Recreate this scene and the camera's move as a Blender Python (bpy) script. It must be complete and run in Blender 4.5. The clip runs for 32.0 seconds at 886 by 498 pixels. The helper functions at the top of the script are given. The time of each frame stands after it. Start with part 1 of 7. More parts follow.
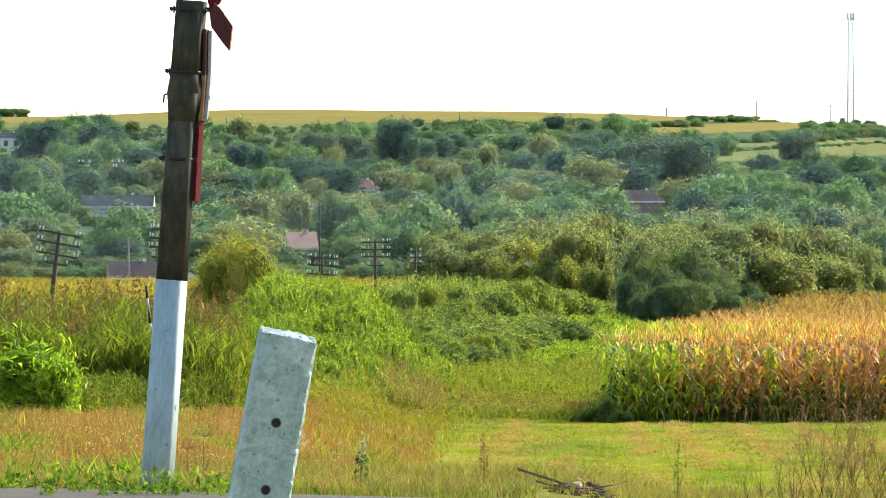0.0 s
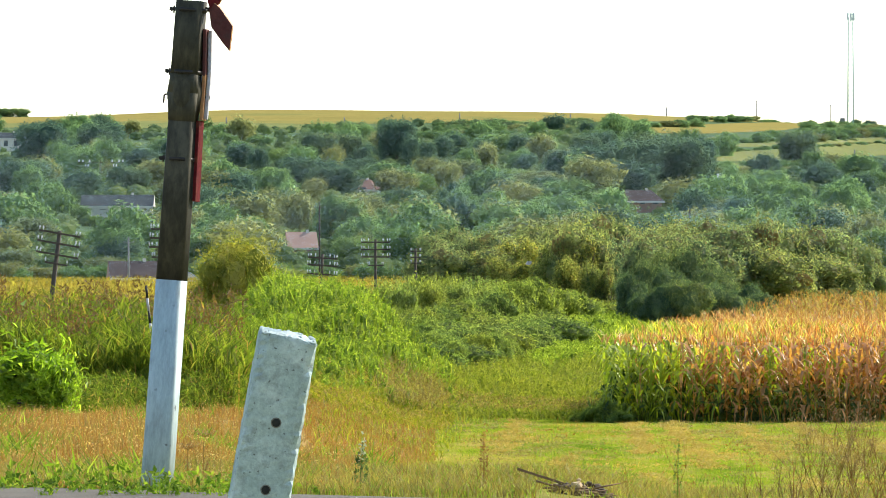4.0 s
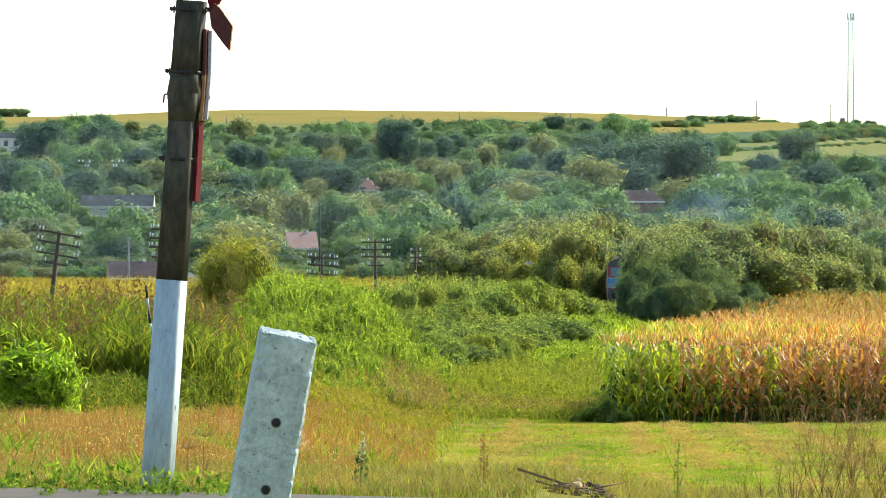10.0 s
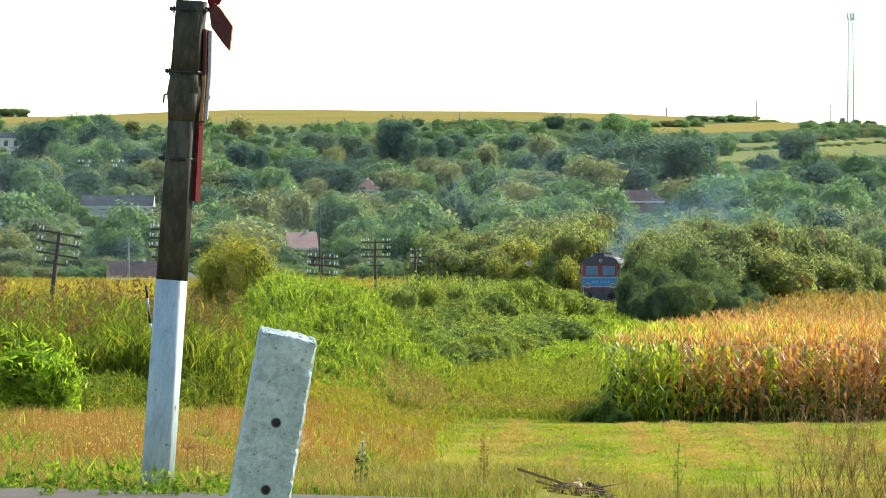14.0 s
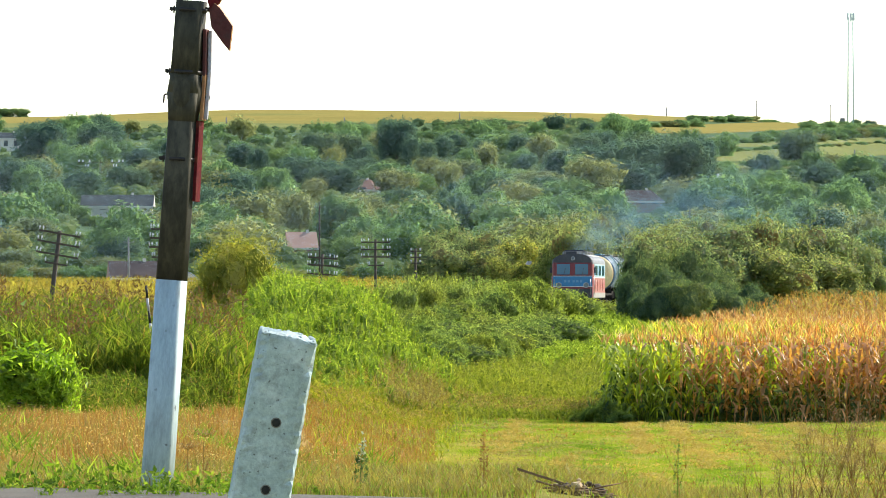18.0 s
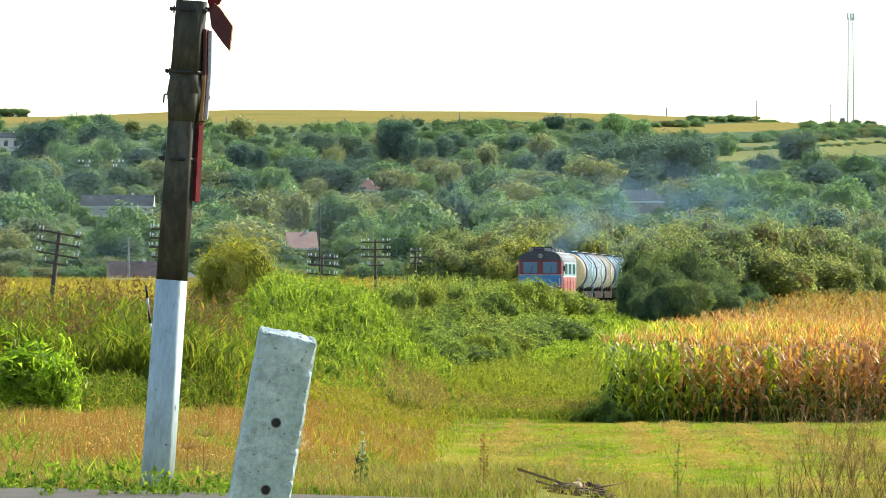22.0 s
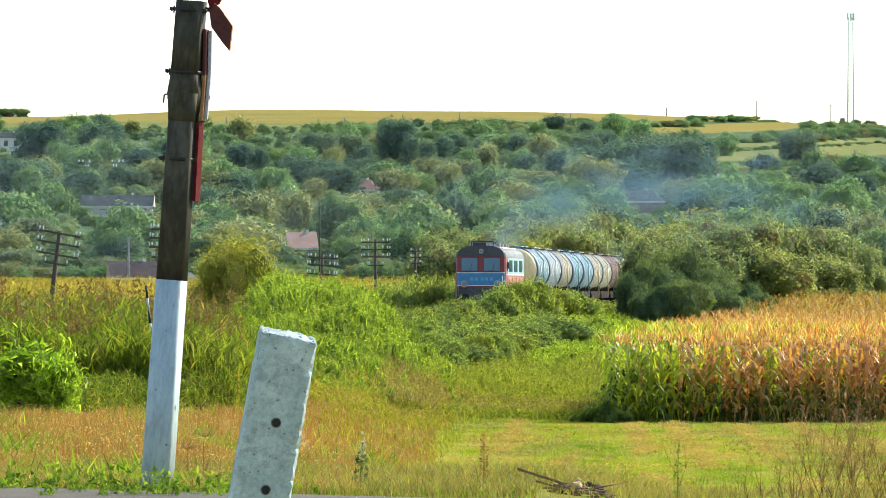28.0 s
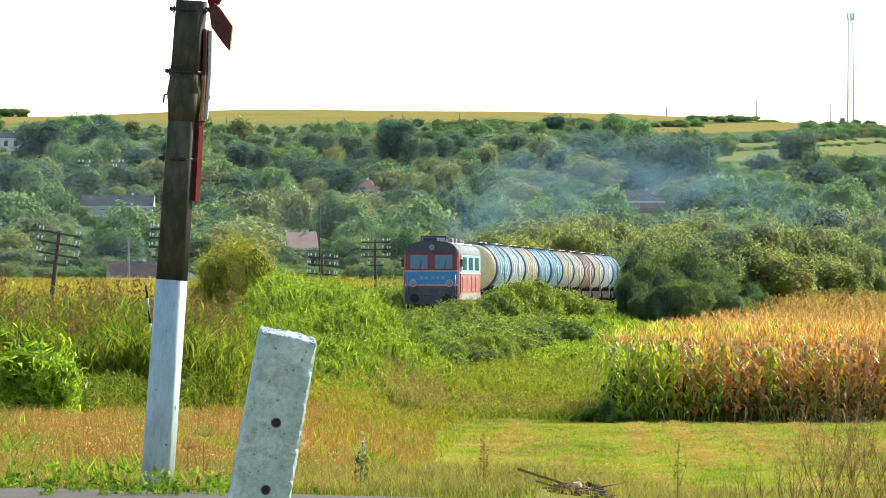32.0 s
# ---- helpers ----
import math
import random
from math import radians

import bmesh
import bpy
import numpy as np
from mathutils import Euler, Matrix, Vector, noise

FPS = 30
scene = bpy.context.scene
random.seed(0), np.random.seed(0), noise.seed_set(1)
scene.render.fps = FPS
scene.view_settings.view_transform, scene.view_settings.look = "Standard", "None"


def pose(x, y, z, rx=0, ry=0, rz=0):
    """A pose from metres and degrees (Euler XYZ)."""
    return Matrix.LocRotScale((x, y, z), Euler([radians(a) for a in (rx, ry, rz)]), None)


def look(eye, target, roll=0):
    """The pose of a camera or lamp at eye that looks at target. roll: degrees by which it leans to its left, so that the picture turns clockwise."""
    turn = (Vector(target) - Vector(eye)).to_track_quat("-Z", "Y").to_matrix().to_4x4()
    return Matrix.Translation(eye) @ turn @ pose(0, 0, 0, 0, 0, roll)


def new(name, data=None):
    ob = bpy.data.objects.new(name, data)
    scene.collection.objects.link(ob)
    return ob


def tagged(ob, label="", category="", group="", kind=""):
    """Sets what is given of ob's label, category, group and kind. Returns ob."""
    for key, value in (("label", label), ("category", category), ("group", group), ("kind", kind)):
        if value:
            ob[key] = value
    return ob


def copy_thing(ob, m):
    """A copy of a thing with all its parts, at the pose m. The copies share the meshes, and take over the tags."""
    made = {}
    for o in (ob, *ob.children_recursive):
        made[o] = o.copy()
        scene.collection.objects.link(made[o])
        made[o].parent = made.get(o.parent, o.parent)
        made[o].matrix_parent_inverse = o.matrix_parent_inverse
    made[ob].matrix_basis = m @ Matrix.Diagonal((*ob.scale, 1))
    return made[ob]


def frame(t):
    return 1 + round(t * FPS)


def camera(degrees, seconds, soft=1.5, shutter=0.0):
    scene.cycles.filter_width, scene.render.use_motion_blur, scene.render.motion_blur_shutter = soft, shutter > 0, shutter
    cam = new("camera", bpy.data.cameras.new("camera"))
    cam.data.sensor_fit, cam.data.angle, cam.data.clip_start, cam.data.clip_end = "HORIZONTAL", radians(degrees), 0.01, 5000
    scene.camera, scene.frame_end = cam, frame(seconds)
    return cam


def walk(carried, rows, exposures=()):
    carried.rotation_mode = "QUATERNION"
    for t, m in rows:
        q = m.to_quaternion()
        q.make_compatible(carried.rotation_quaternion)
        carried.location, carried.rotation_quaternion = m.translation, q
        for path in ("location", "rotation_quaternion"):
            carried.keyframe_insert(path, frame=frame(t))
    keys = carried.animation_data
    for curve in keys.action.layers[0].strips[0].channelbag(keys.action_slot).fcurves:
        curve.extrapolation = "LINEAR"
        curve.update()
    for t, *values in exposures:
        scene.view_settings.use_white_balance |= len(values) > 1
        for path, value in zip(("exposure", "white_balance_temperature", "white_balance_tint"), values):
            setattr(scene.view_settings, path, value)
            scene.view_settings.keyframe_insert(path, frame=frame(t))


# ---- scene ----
F = 12500.0            # focal length in picture widths' units (1568 across)
EYE = 1.45             # lens height above rail level
HOR = 515.0            # row of the level line
cam = camera(2 * math.degrees(math.atan(784 / F)), 32.0, 0.9)


def aim(dx, dy):
    """Camera pose, the level sight line shifted by small steps."""
    return look((0, 0, EYE), ((dx) / F * 100, 100, EYE + (HOR - 441 + dy) / F * 100))


walk(cam, [(0, aim(-0.5, 0)), (32, aim(-0.5, 0))], exposures=[(0, 1.14), (32, 1.14)])

# ---- sky and sun ----
SUN_AZ, SUN_EL = radians(54), radians(37)
world = bpy.data.worlds.new("sky")
scene.world = world
world.use_nodes = True
wn = world.node_tree
sky = wn.nodes.new("ShaderNodeTexSky")
sky.sky_type = "NISHITA"
sky.sun_disc = False
sky.sun_elevation, sky.sun_rotation = SUN_EL, SUN_AZ
sky.air_density, sky.dust_density, sky.ozone_density = 1.0, 0.6, 1.6
wn.nodes["Background"].inputs[1].default_value = 0.15
wn.links.new(sky.outputs[0], wn.nodes["Background"].inputs[0])
sun_data = bpy.data.lights.new("sun", "SUN")
sun_data.energy, sun_data.angle, sun_data.color = 4.0, radians(0.6), (1.0, 0.95, 0.84)
sun = new("sun", sun_data)
to_sun = Vector((math.sin(SUN_AZ) * math.cos(SUN_EL), math.cos(SUN_AZ) * math.cos(SUN_EL), math.sin(SUN_EL)))
sun.matrix_world = look(to_sun * 300, (0, 0, 0))

# ---- materials ----


def nodes_of(name, rough=0.7, metal=0.0):
    m = bpy.data.materials.new(name)
    m.use_nodes = True
    nt = m.node_tree
    b = nt.nodes["Principled BSDF"]
    b.inputs["Roughness"].default_value = rough
    b.inputs["Metallic"].default_value = metal
    return m, nt, b


def ramp(nt, fac, cols, stops=None):
    r = nt.nodes.new("ShaderNodeValToRGB")
    el = r.color_ramp.elements
    n = len(cols)
    while len(el) < n:
        el.new(0.5)
    for i, c in enumerate(cols):
        el[i].position = stops[i] if stops else i / (n - 1)
        el[i].color = (*c, 1)
    nt.links.new(fac, r.inputs[0])
    return r.outputs[0]


def noise_fac(nt, scale, detail=4, rough=0.6, stretch=None):
    tc = nt.nodes.new("ShaderNodeTexCoord")
    out = tc.outputs["Object"]
    if stretch:
        mp = nt.nodes.new("ShaderNodeMapping")
        mp.inputs["Scale"].default_value = stretch
        nt.links.new(out, mp.inputs[0])
        out = mp.outputs[0]
    n = nt.nodes.new("ShaderNodeTexNoise")
    n.inputs["Scale"].default_value, n.inputs["Detail"].default_value = scale, detail
    n.inputs["Roughness"].default_value = rough
    nt.links.new(out, n.inputs[0])
    return n.outputs[0]


def mixed(nt, a, b, fac, mode="MIX"):
    mx = nt.nodes.new("ShaderNodeMix")
    mx.data_type, mx.blend_type = "RGBA", mode
    for sock, v in ((mx.inputs[0], fac), (mx.inputs[6], a), (mx.inputs[7], b)):
        if isinstance(v, bpy.types.NodeSocket):
            nt.links.new(v, sock)
        elif isinstance(v, tuple):
            sock.default_value = (*v, 1)
        else:
            sock.default_value = v
    return mx.outputs[2]


def bumped(nt, b, fac, strength, distance):
    bp = nt.nodes.new("ShaderNodeBump")
    bp.inputs["Strength"].default_value, bp.inputs["Distance"].default_value = strength, distance
    nt.links.new(fac, bp.inputs["Height"])
    nt.links.new(bp.outputs[0], b.inputs["Normal"])


def worn(name, cols, scale, rough=0.8, metal=0.0, fine=40, bump=0.3, dist=0.01, stretch=None, dirt=None, dirt_amount=0.5, spec=0.4, pits=0):
    """A solid surface with broad tone variation, fine grain, relief and dirt."""
    m, nt, b = nodes_of(name, rough, metal)
    b.inputs["Specular IOR Level"].default_value = spec
    broad = noise_fac(nt, scale, 5, 0.6, stretch)
    col = ramp(nt, broad, cols, [0.3 + 0.4 * i / max(1, len(cols) - 1) for i in range(len(cols))])
    grain = noise_fac(nt, fine, 4, 0.7, stretch)
    if dirt:
        mask = ramp(nt, noise_fac(nt, scale * 3.1, 6, 0.7, stretch), [(0, 0, 0), (dirt_amount,) * 3], [0.48, 0.68])
        col = mixed(nt, col, dirt, mask)
    if pits:
        spots = noise_fac(nt, pits, 3, 0.5)
        col = mixed(nt, col, (0.06, 0.055, 0.05), ramp(nt, spots, [(0, 0, 0), (0.85,) * 3], [0.66, 0.72]))
    shade = ramp(nt, grain, [(0.78,) * 3, (1.12,) * 3], [0.3, 0.7])
    col = mixed(nt, col, shade, 1.0, "MULTIPLY")
    nt.links.new(col, b.inputs["Base Color"])
    if bump:
        bumped(nt, b, grain, bump, dist)
    return m


def foliage(name, cols, stops=None, through_light=0.35, broad=0.25, rough=0.6, tint=None, spec=0.15, glow=(1.25, 1.35, 0.55)):
    """Leaves: each leaf its own tone, patches of other tones, light passing through the blade."""
    m, nt, b = nodes_of(name, rough)
    geo = nt.nodes.new("ShaderNodeNewGeometry")
    col = ramp(nt, geo.outputs["Random Per Island"], cols, stops)
    patch = noise_fac(nt, broad, 3)
    info = nt.nodes.new("ShaderNodeObjectInfo")
    vary = ramp(nt, patch, [(0.7, 0.72, 0.66), (1.25, 1.22, 1.1)], [0.35, 0.65])
    col = mixed(nt, col, vary, 1.0, "MULTIPLY")
    own = ramp(nt, info.outputs["Random"], [(0.78, 0.85, 0.9), (1, 1, 1), (1.2, 1.08, 0.85)])
    col = mixed(nt, col, own, 1.0, "MULTIPLY")
    if tint:
        mask = ramp(nt, noise_fac(nt, broad * 2.3, 3), [(0, 0, 0), (0.8,) * 3], [0.5, 0.68])
        col = mixed(nt, col, tint, mask)
    nt.links.new(col, b.inputs["Base Color"])
    b.inputs["Specular IOR Level"].default_value = spec
    tr = nt.nodes.new("ShaderNodeBsdfTranslucent")
    warm = mixed(nt, col, glow, 1.0, "MULTIPLY")
    nt.links.new(warm, tr.inputs[0])
    mix = nt.nodes.new("ShaderNodeMixShader")
    mix.inputs[0].default_value = through_light
    nt.links.new(b.outputs[0], mix.inputs[1])
    nt.links.new(tr.outputs[0], mix.inputs[2])
    nt.links.new(mix.outputs[0], nt.nodes["Material Output"].inputs[0])
    return m


M = {}
M["soil_grass"] = worn("soil_grass", [(0.13, 0.14, 0.025), (0.18, 0.18, 0.04), (0.24, 0.18, 0.06)], 0.35, 0.95, fine=6, bump=0.6, dist=0.05, spec=0.0)
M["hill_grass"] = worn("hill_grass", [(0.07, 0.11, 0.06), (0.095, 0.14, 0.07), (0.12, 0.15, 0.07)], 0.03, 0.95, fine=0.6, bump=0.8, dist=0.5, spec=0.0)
M["dry_soil"] = worn("dry_soil", [(0.22, 0.13, 0.05), (0.30, 0.20, 0.08), (0.20, 0.19, 0.06)], 0.5, 0.95, fine=9, bump=0.7, dist=0.05, spec=0.0)
M["mown"] = worn("mown", [(0.07, 0.13, 0.008), (0.18, 0.22, 0.014), (0.34, 0.25, 0.05)], 0.45, 0.95, fine=8, bump=0.8, dist=0.04,
                 stretch=(1, 0.22, 1), dirt=(0.34, 0.24, 0.075), dirt_amount=0.75, spec=0.0)
M["ripe_field"] = worn("ripe_field", [(0.20, 0.17, 0.05), (0.25, 0.20, 0.06), (0.17, 0.17, 0.055)], 0.02, 0.95, fine=0.5, bump=0.4, dist=0.2, spec=0.0)
M["green_field"] = worn("green_field", [(0.15, 0.165, 0.06), (0.20, 0.205, 0.075)], 0.02, 0.95, fine=0.4, bump=0.4, dist=0.2, spec=0.0)
M["asphalt"] = worn("asphalt", [(0.105, 0.092, 0.072), (0.155, 0.138, 0.108)], 0.7, 0.9, fine=60, bump=0.5, dist=0.01, spec=0.05)
M["ballast"] = worn("ballast", [(0.16, 0.14, 0.12), (0.26, 0.23, 0.2)], 0.6, 0.95, fine=14, bump=1.0, dist=0.06)
M["rail_steel"] = worn("rail_steel", [(0.12, 0.07, 0.045), (0.2, 0.12, 0.08)], 1.0, 0.5, 0.6)
M["sleeper"] = worn("sleeper", [(0.2, 0.19, 0.17), (0.3, 0.28, 0.26)], 0.8)
M["bark"] = worn("bark", [(0.06, 0.045, 0.03), (0.12, 0.09, 0.06)], 1.2, 0.95, fine=9, bump=0.9, dist=0.05)

LEAF = {}
# hillside leaves: the air's blue haze is mixed into base and transmitted colours
LEAF["hazed_dark"] = foliage("hazed_dark", [(0.078, 0.131, 0.12), (0.099, 0.155, 0.125), (0.134, 0.188, 0.125)], None, 0.62, 0.08, 0.6, None, 0.0, (1.08, 1.15, 0.88))
LEAF["hazed_mid"] = foliage("hazed_mid", [(0.14, 0.227, 0.124), (0.177, 0.264, 0.127), (0.219, 0.303, 0.124)], None, 0.62, 0.08, 0.6, None, 0.0, (1.08, 1.15, 0.88))
LEAF["hazed_olive"] = foliage("hazed_olive", [(0.182, 0.216, 0.144), (0.218, 0.246, 0.144), (0.25, 0.266, 0.137)], None, 0.62, 0.08, 0.6, None, 0.0, (1.08, 1.15, 0.88))
LEAF["walnut"] = foliage("walnut", [(0.109, 0.149, 0.093), (0.188, 0.241, 0.116), (0.304, 0.349, 0.159), (0.275, 0.202, 0.111)], [0, 0.4, 0.84, 1.0], 0.62, 0.3, 0.5, (0.155, 0.13, 0.065), 0.05, (1.15, 1.2, 0.7))
LEAF["vine"] = foliage("vine", [(0.112, 0.145, 0.061), (0.216, 0.248, 0.086), (0.389, 0.393, 0.128), (0.299, 0.203, 0.102)], [0, 0.45, 0.9, 1.0], 0.7, 0.5, 0.5, None, 0.05, (1.15, 1.2, 0.7))
LEAF["slope"] = foliage("slope", [(0.143, 0.196, 0.031), (0.237, 0.297, 0.044), (0.368, 0.398, 0.084)], None, 0.62, 0.3, 0.6, None, 0.03)
LEAF["pale_shrub"] = foliage("pale_shrub", [(0.11, 0.145, 0.045), (0.20, 0.245, 0.075), (0.36, 0.40, 0.16)], None, 0.58, 0.5, 0.5, None, 0.1)
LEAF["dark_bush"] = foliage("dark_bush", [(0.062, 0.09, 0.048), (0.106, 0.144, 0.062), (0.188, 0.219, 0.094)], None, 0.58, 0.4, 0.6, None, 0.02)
LEAF["crest_bush"] = foliage("crest_bush", [(0.113, 0.158, 0.051), (0.193, 0.243, 0.069), (0.329, 0.375, 0.113)], None, 0.62, 0.4, 0.6, None, 0.03)
LEAF["grey_bush"] = foliage("grey_bush", [(0.085, 0.123, 0.046), (0.165, 0.21, 0.072), (0.279, 0.312, 0.112)], None, 0.64, 0.35, 0.6, None, 0.05)
LEAF["willow"] = foliage("willow", [(0.15, 0.184, 0.039), (0.258, 0.271, 0.062), (0.45, 0.418, 0.135)], None, 0.55, 0.5)
LEAF["lush"] = foliage("lush", [(0.117, 0.184, 0.028), (0.207, 0.272, 0.037), (0.343, 0.381, 0.068)], None, 0.62, 0.6)
LEAF["big_leaf"] = foliage("big_leaf", [(0.146, 0.235, 0.018), (0.254, 0.361, 0.029), (0.411, 0.508, 0.078)], None, 0.68, 1.0, 0.4, None, 0.3)
LEAF["reed"] = foliage("reed", [(0.055, 0.09, 0.018), (0.106, 0.149, 0.027), (0.184, 0.211, 0.051), (0.276, 0.171, 0.082)], [0, 0.5, 0.92, 1], 0.6, 0.6, 0.6, None, 0.03)
LEAF["reed_plume"] = foliage("reed_plume", [(0.12, 0.075, 0.035), (0.19, 0.12, 0.055)], None, 0.3, 1)
LEAF["dry"] = foliage("dry", [(0.243, 0.087, 0.027), (0.342, 0.152, 0.048), (0.441, 0.285, 0.114), (0.171, 0.184, 0.038)], [0, 0.5, 0.88, 1], 0.4, 0.7, 0.6, (0.18, 0.19, 0.04))
LEAF["mown_blade"] = foliage("mown_blade", [(0.108, 0.165, 0.012), (0.239, 0.318, 0.019), (0.394, 0.419, 0.047), (0.43, 0.279, 0.066)], [0, 0.4, 0.85, 1], 0.45, 0.5, 0.6, (0.38, 0.27, 0.075))
LEAF["corn_green"] = foliage("corn_green", [(0.09, 0.138, 0.017), (0.255, 0.316, 0.036), (0.742, 0.688, 0.109)], [0, 0.5, 1], 0.6, 0.6, 0.4, None, 0.25)
LEAF["corn_dry"] = foliage("corn_dry", [(0.26, 0.092, 0.038), (0.475, 0.2, 0.083), (0.68, 0.48, 0.26), (0.37, 0.34, 0.05)], [0, 0.5, 0.86, 1], 0.48, 0.4, 0.4, None, 0.3)
LEAF["husk"] = foliage("husk", [(0.20, 0.12, 0.055), (0.33, 0.22, 0.11), (0.46, 0.36, 0.22)], None, 0.3, 1.0, 0.6, None, 0.1, (1.0, 0.95, 0.8))
LEAF["wayside"] = foliage("wayside", [(0.073, 0.133, 0.019), (0.146, 0.225, 0.03), (0.292, 0.352, 0.068)], None, 0.5, 0.9, 0.5, None, 0.03)
LEAF["corn_far"] = foliage("corn_far", [(0.26, 0.11, 0.038), (0.36, 0.175, 0.065), (0.45, 0.30, 0.12), (0.28, 0.27, 0.05)], [0, 0.45, 0.85, 1], 0.5, 0.15)
LEAF["stalk"] = foliage("stalk", [(0.17, 0.085, 0.028), (0.27, 0.15, 0.052), (0.40, 0.26, 0.10)], None, 0.4, 1)
# hillside scrub carries the same haze tint in its base colour
LEAF["hazed_scrub"] = foliage("hazed_scrub", [(0.125, 0.194, 0.125), (0.156, 0.217, 0.128), (0.194, 0.248, 0.128)], None, 0.62, 0.05, 0.6, None, 0.0, (1.08, 1.15, 0.88))
LEAF["brown_weed"] = foliage("brown_weed", [(0.211, 0.135, 0.044), (0.336, 0.222, 0.066), (0.476, 0.365, 0.11)], None, 0.4, 0.6)
LEAF["track_bush"] = foliage("track_bush", [(0.08, 0.123, 0.08), (0.13, 0.18, 0.101), (0.261, 0.302, 0.151)], None, 0.5, 0.4, 0.6, None, 0.02)
LEAF["pale_flower"] = foliage("pale_flower", [(0.45, 0.44, 0.38), (0.6, 0.58, 0.5)], None, 0.3, 1)
LEAF["straw_pale"] = foliage("straw_pale", [(0.48, 0.30, 0.085), (0.58, 0.40, 0.14), (0.38, 0.21, 0.055)], None, 0.3, 0.6)
LEAF["straw"] = foliage("straw", [(0.34, 0.24, 0.08), (0.46, 0.35, 0.14), (0.20, 0.12, 0.045)], None, 0.3, 0.6)
LEAF["rank"] = foliage("rank", [(0.128, 0.152, 0.018), (0.229, 0.238, 0.032), (0.36, 0.325, 0.069)], None, 0.5, 0.3, 0.6, (0.28, 0.25, 0.05), 0.05)
LEAF["corn_gold"] = foliage("corn_gold", [(0.32, 0.21, 0.05), (0.42, 0.30, 0.08), (0.48, 0.37, 0.11)], None, 0.5, 0.1, 0.6, None, 0.0)
LEAF["pale_seed"] = foliage("pale_seed", [(0.36, 0.165, 0.055), (0.47, 0.28, 0.115), (0.58, 0.44, 0.25)], None, 0.4, 1)

# ---- ground ----


def smooth(v):
    v = np.clip(v, 0, 1)
    return v * v * (3 - 2 * v)


def track_x(y):
    return -0.64 + 0.076 * (y - 380.8)


def mound(x, y):
    """Share of the mound's height: steep towards the reeds, broad towards the track."""
    u = np.where(x < -4.9, -(x + 4.9) / 2.3, (x + 4.9) / 4.5)
    return np.exp(-np.clip(u, 0, None) ** np.where(x < -4.9, 2, 3) - ((y - 216) / 25) ** 2)


def zg(x, y):
    """Height of the ground."""
    x, y = np.asarray(x, float), np.asarray(y, float)
    d = x - track_x(y)
    field = -1.83 + 1.0 * smooth((y - 200) / 450) + np.where(d < 0, 1.3 * smooth((-d - 4) / 12) * smooth((y - 420) / 260), 0)
    shelf = np.clip(-0.03 - 0.0095 * (y - 55), -1.25, -0.03)
    brow = -0.03 - 0.2 * smooth((x - 0.6) / 1.6)
    right = brow + (field - brow) * smooth((y - 54) / 52)
    left = np.where(y < 300, shelf + (field - shelf) * smooth((y - 190) / 90), field)
    w = smooth((-x - 0.2 + (y - 110) * 0.004) / 3.5)
    z = right + (left - right) * w
    emb = -0.42 - 0.42 * np.clip(np.abs(d) - 2.6, 0, 50)
    z = np.maximum(z, np.where(y < 980, emb, -9))
    z = z + 2.35 * mound(x, y)
    hill = np.clip(y - 880, 0, 1420)
    rise = hill * hill / (hill + 60) * 0.0431 * (1.012 - 0.072 * smooth((x - 10) / 130) - 0.03 * smooth((-x - 60) / 80))
    back = np.clip(y - 2300, 0, 4000) * 0.02
    bumps = 0.25 * np.sin(x * 0.05 + 1.3) * np.sin(y * 0.021) * smooth((y - 600) / 400)
    return z + rise - back + bumps


def put_mesh(name, verts, faces, mat, parent=None, kind="", label="", category="", smooth_faces=False):
    me = bpy.data.meshes.new(name)
    verts = np.asarray(verts, dtype=np.float32).reshape(-1, 3)
    faces = np.asarray(faces, dtype=np.int32)
    k = faces.shape[1]
    me.vertices.add(len(verts))
    me.vertices.foreach_set("co", verts.ravel())
    me.loops.add(faces.size)
    me.loops.foreach_set("vertex_index", faces.ravel())
    me.polygons.add(len(faces))
    me.polygons.foreach_set("loop_start", np.arange(0, faces.size, k, dtype=np.int32))
    me.update(calc_edges=True)
    me.polygons.foreach_set("use_smooth", np.full(len(faces), smooth_faces))
    me.materials.append(mat)
    ob = new(name, me)
    if parent:
        ob.parent = parent
    return tagged(ob, label, category, "", kind)


def sheet(name, xs_of, ys, mat, lift=0.0, kind="structure", label="", category="", thick=0.0):
    """A sheet draped on the ground. xs_of(y) gives the row of x. thick: a skirt down at its rim."""
    rows = []
    for y in ys:
        xs = np.asarray(xs_of(y), float)
        rows.append(np.stack([xs, np.full_like(xs, y), zg(xs, np.full_like(xs, y)) + lift], 1))
    v = np.array(rows)
    ny, nx = v.shape[:2]
    idx = np.arange(ny * nx).reshape(ny, nx)
    q = np.stack([idx[:-1, :-1], idx[:-1, 1:], idx[1:, 1:], idx[1:, :-1]], -1).reshape(-1, 4)
    verts = v.reshape(-1, 3)
    if thick:
        rim = np.concatenate([idx[0, :], idx[1:, -1], idx[-1, -2::-1], idx[-2:0:-1, 0]])
        low = verts[rim] - np.array([0, 0, thick])
        base = len(verts) + np.arange(len(rim))
        q = np.concatenate([q, np.stack([rim, base, np.roll(base, -1), np.roll(rim, -1)], -1)])
        verts = np.concatenate([verts, low])
    return put_mesh(name, verts, q, mat, None, kind, label, category, True)


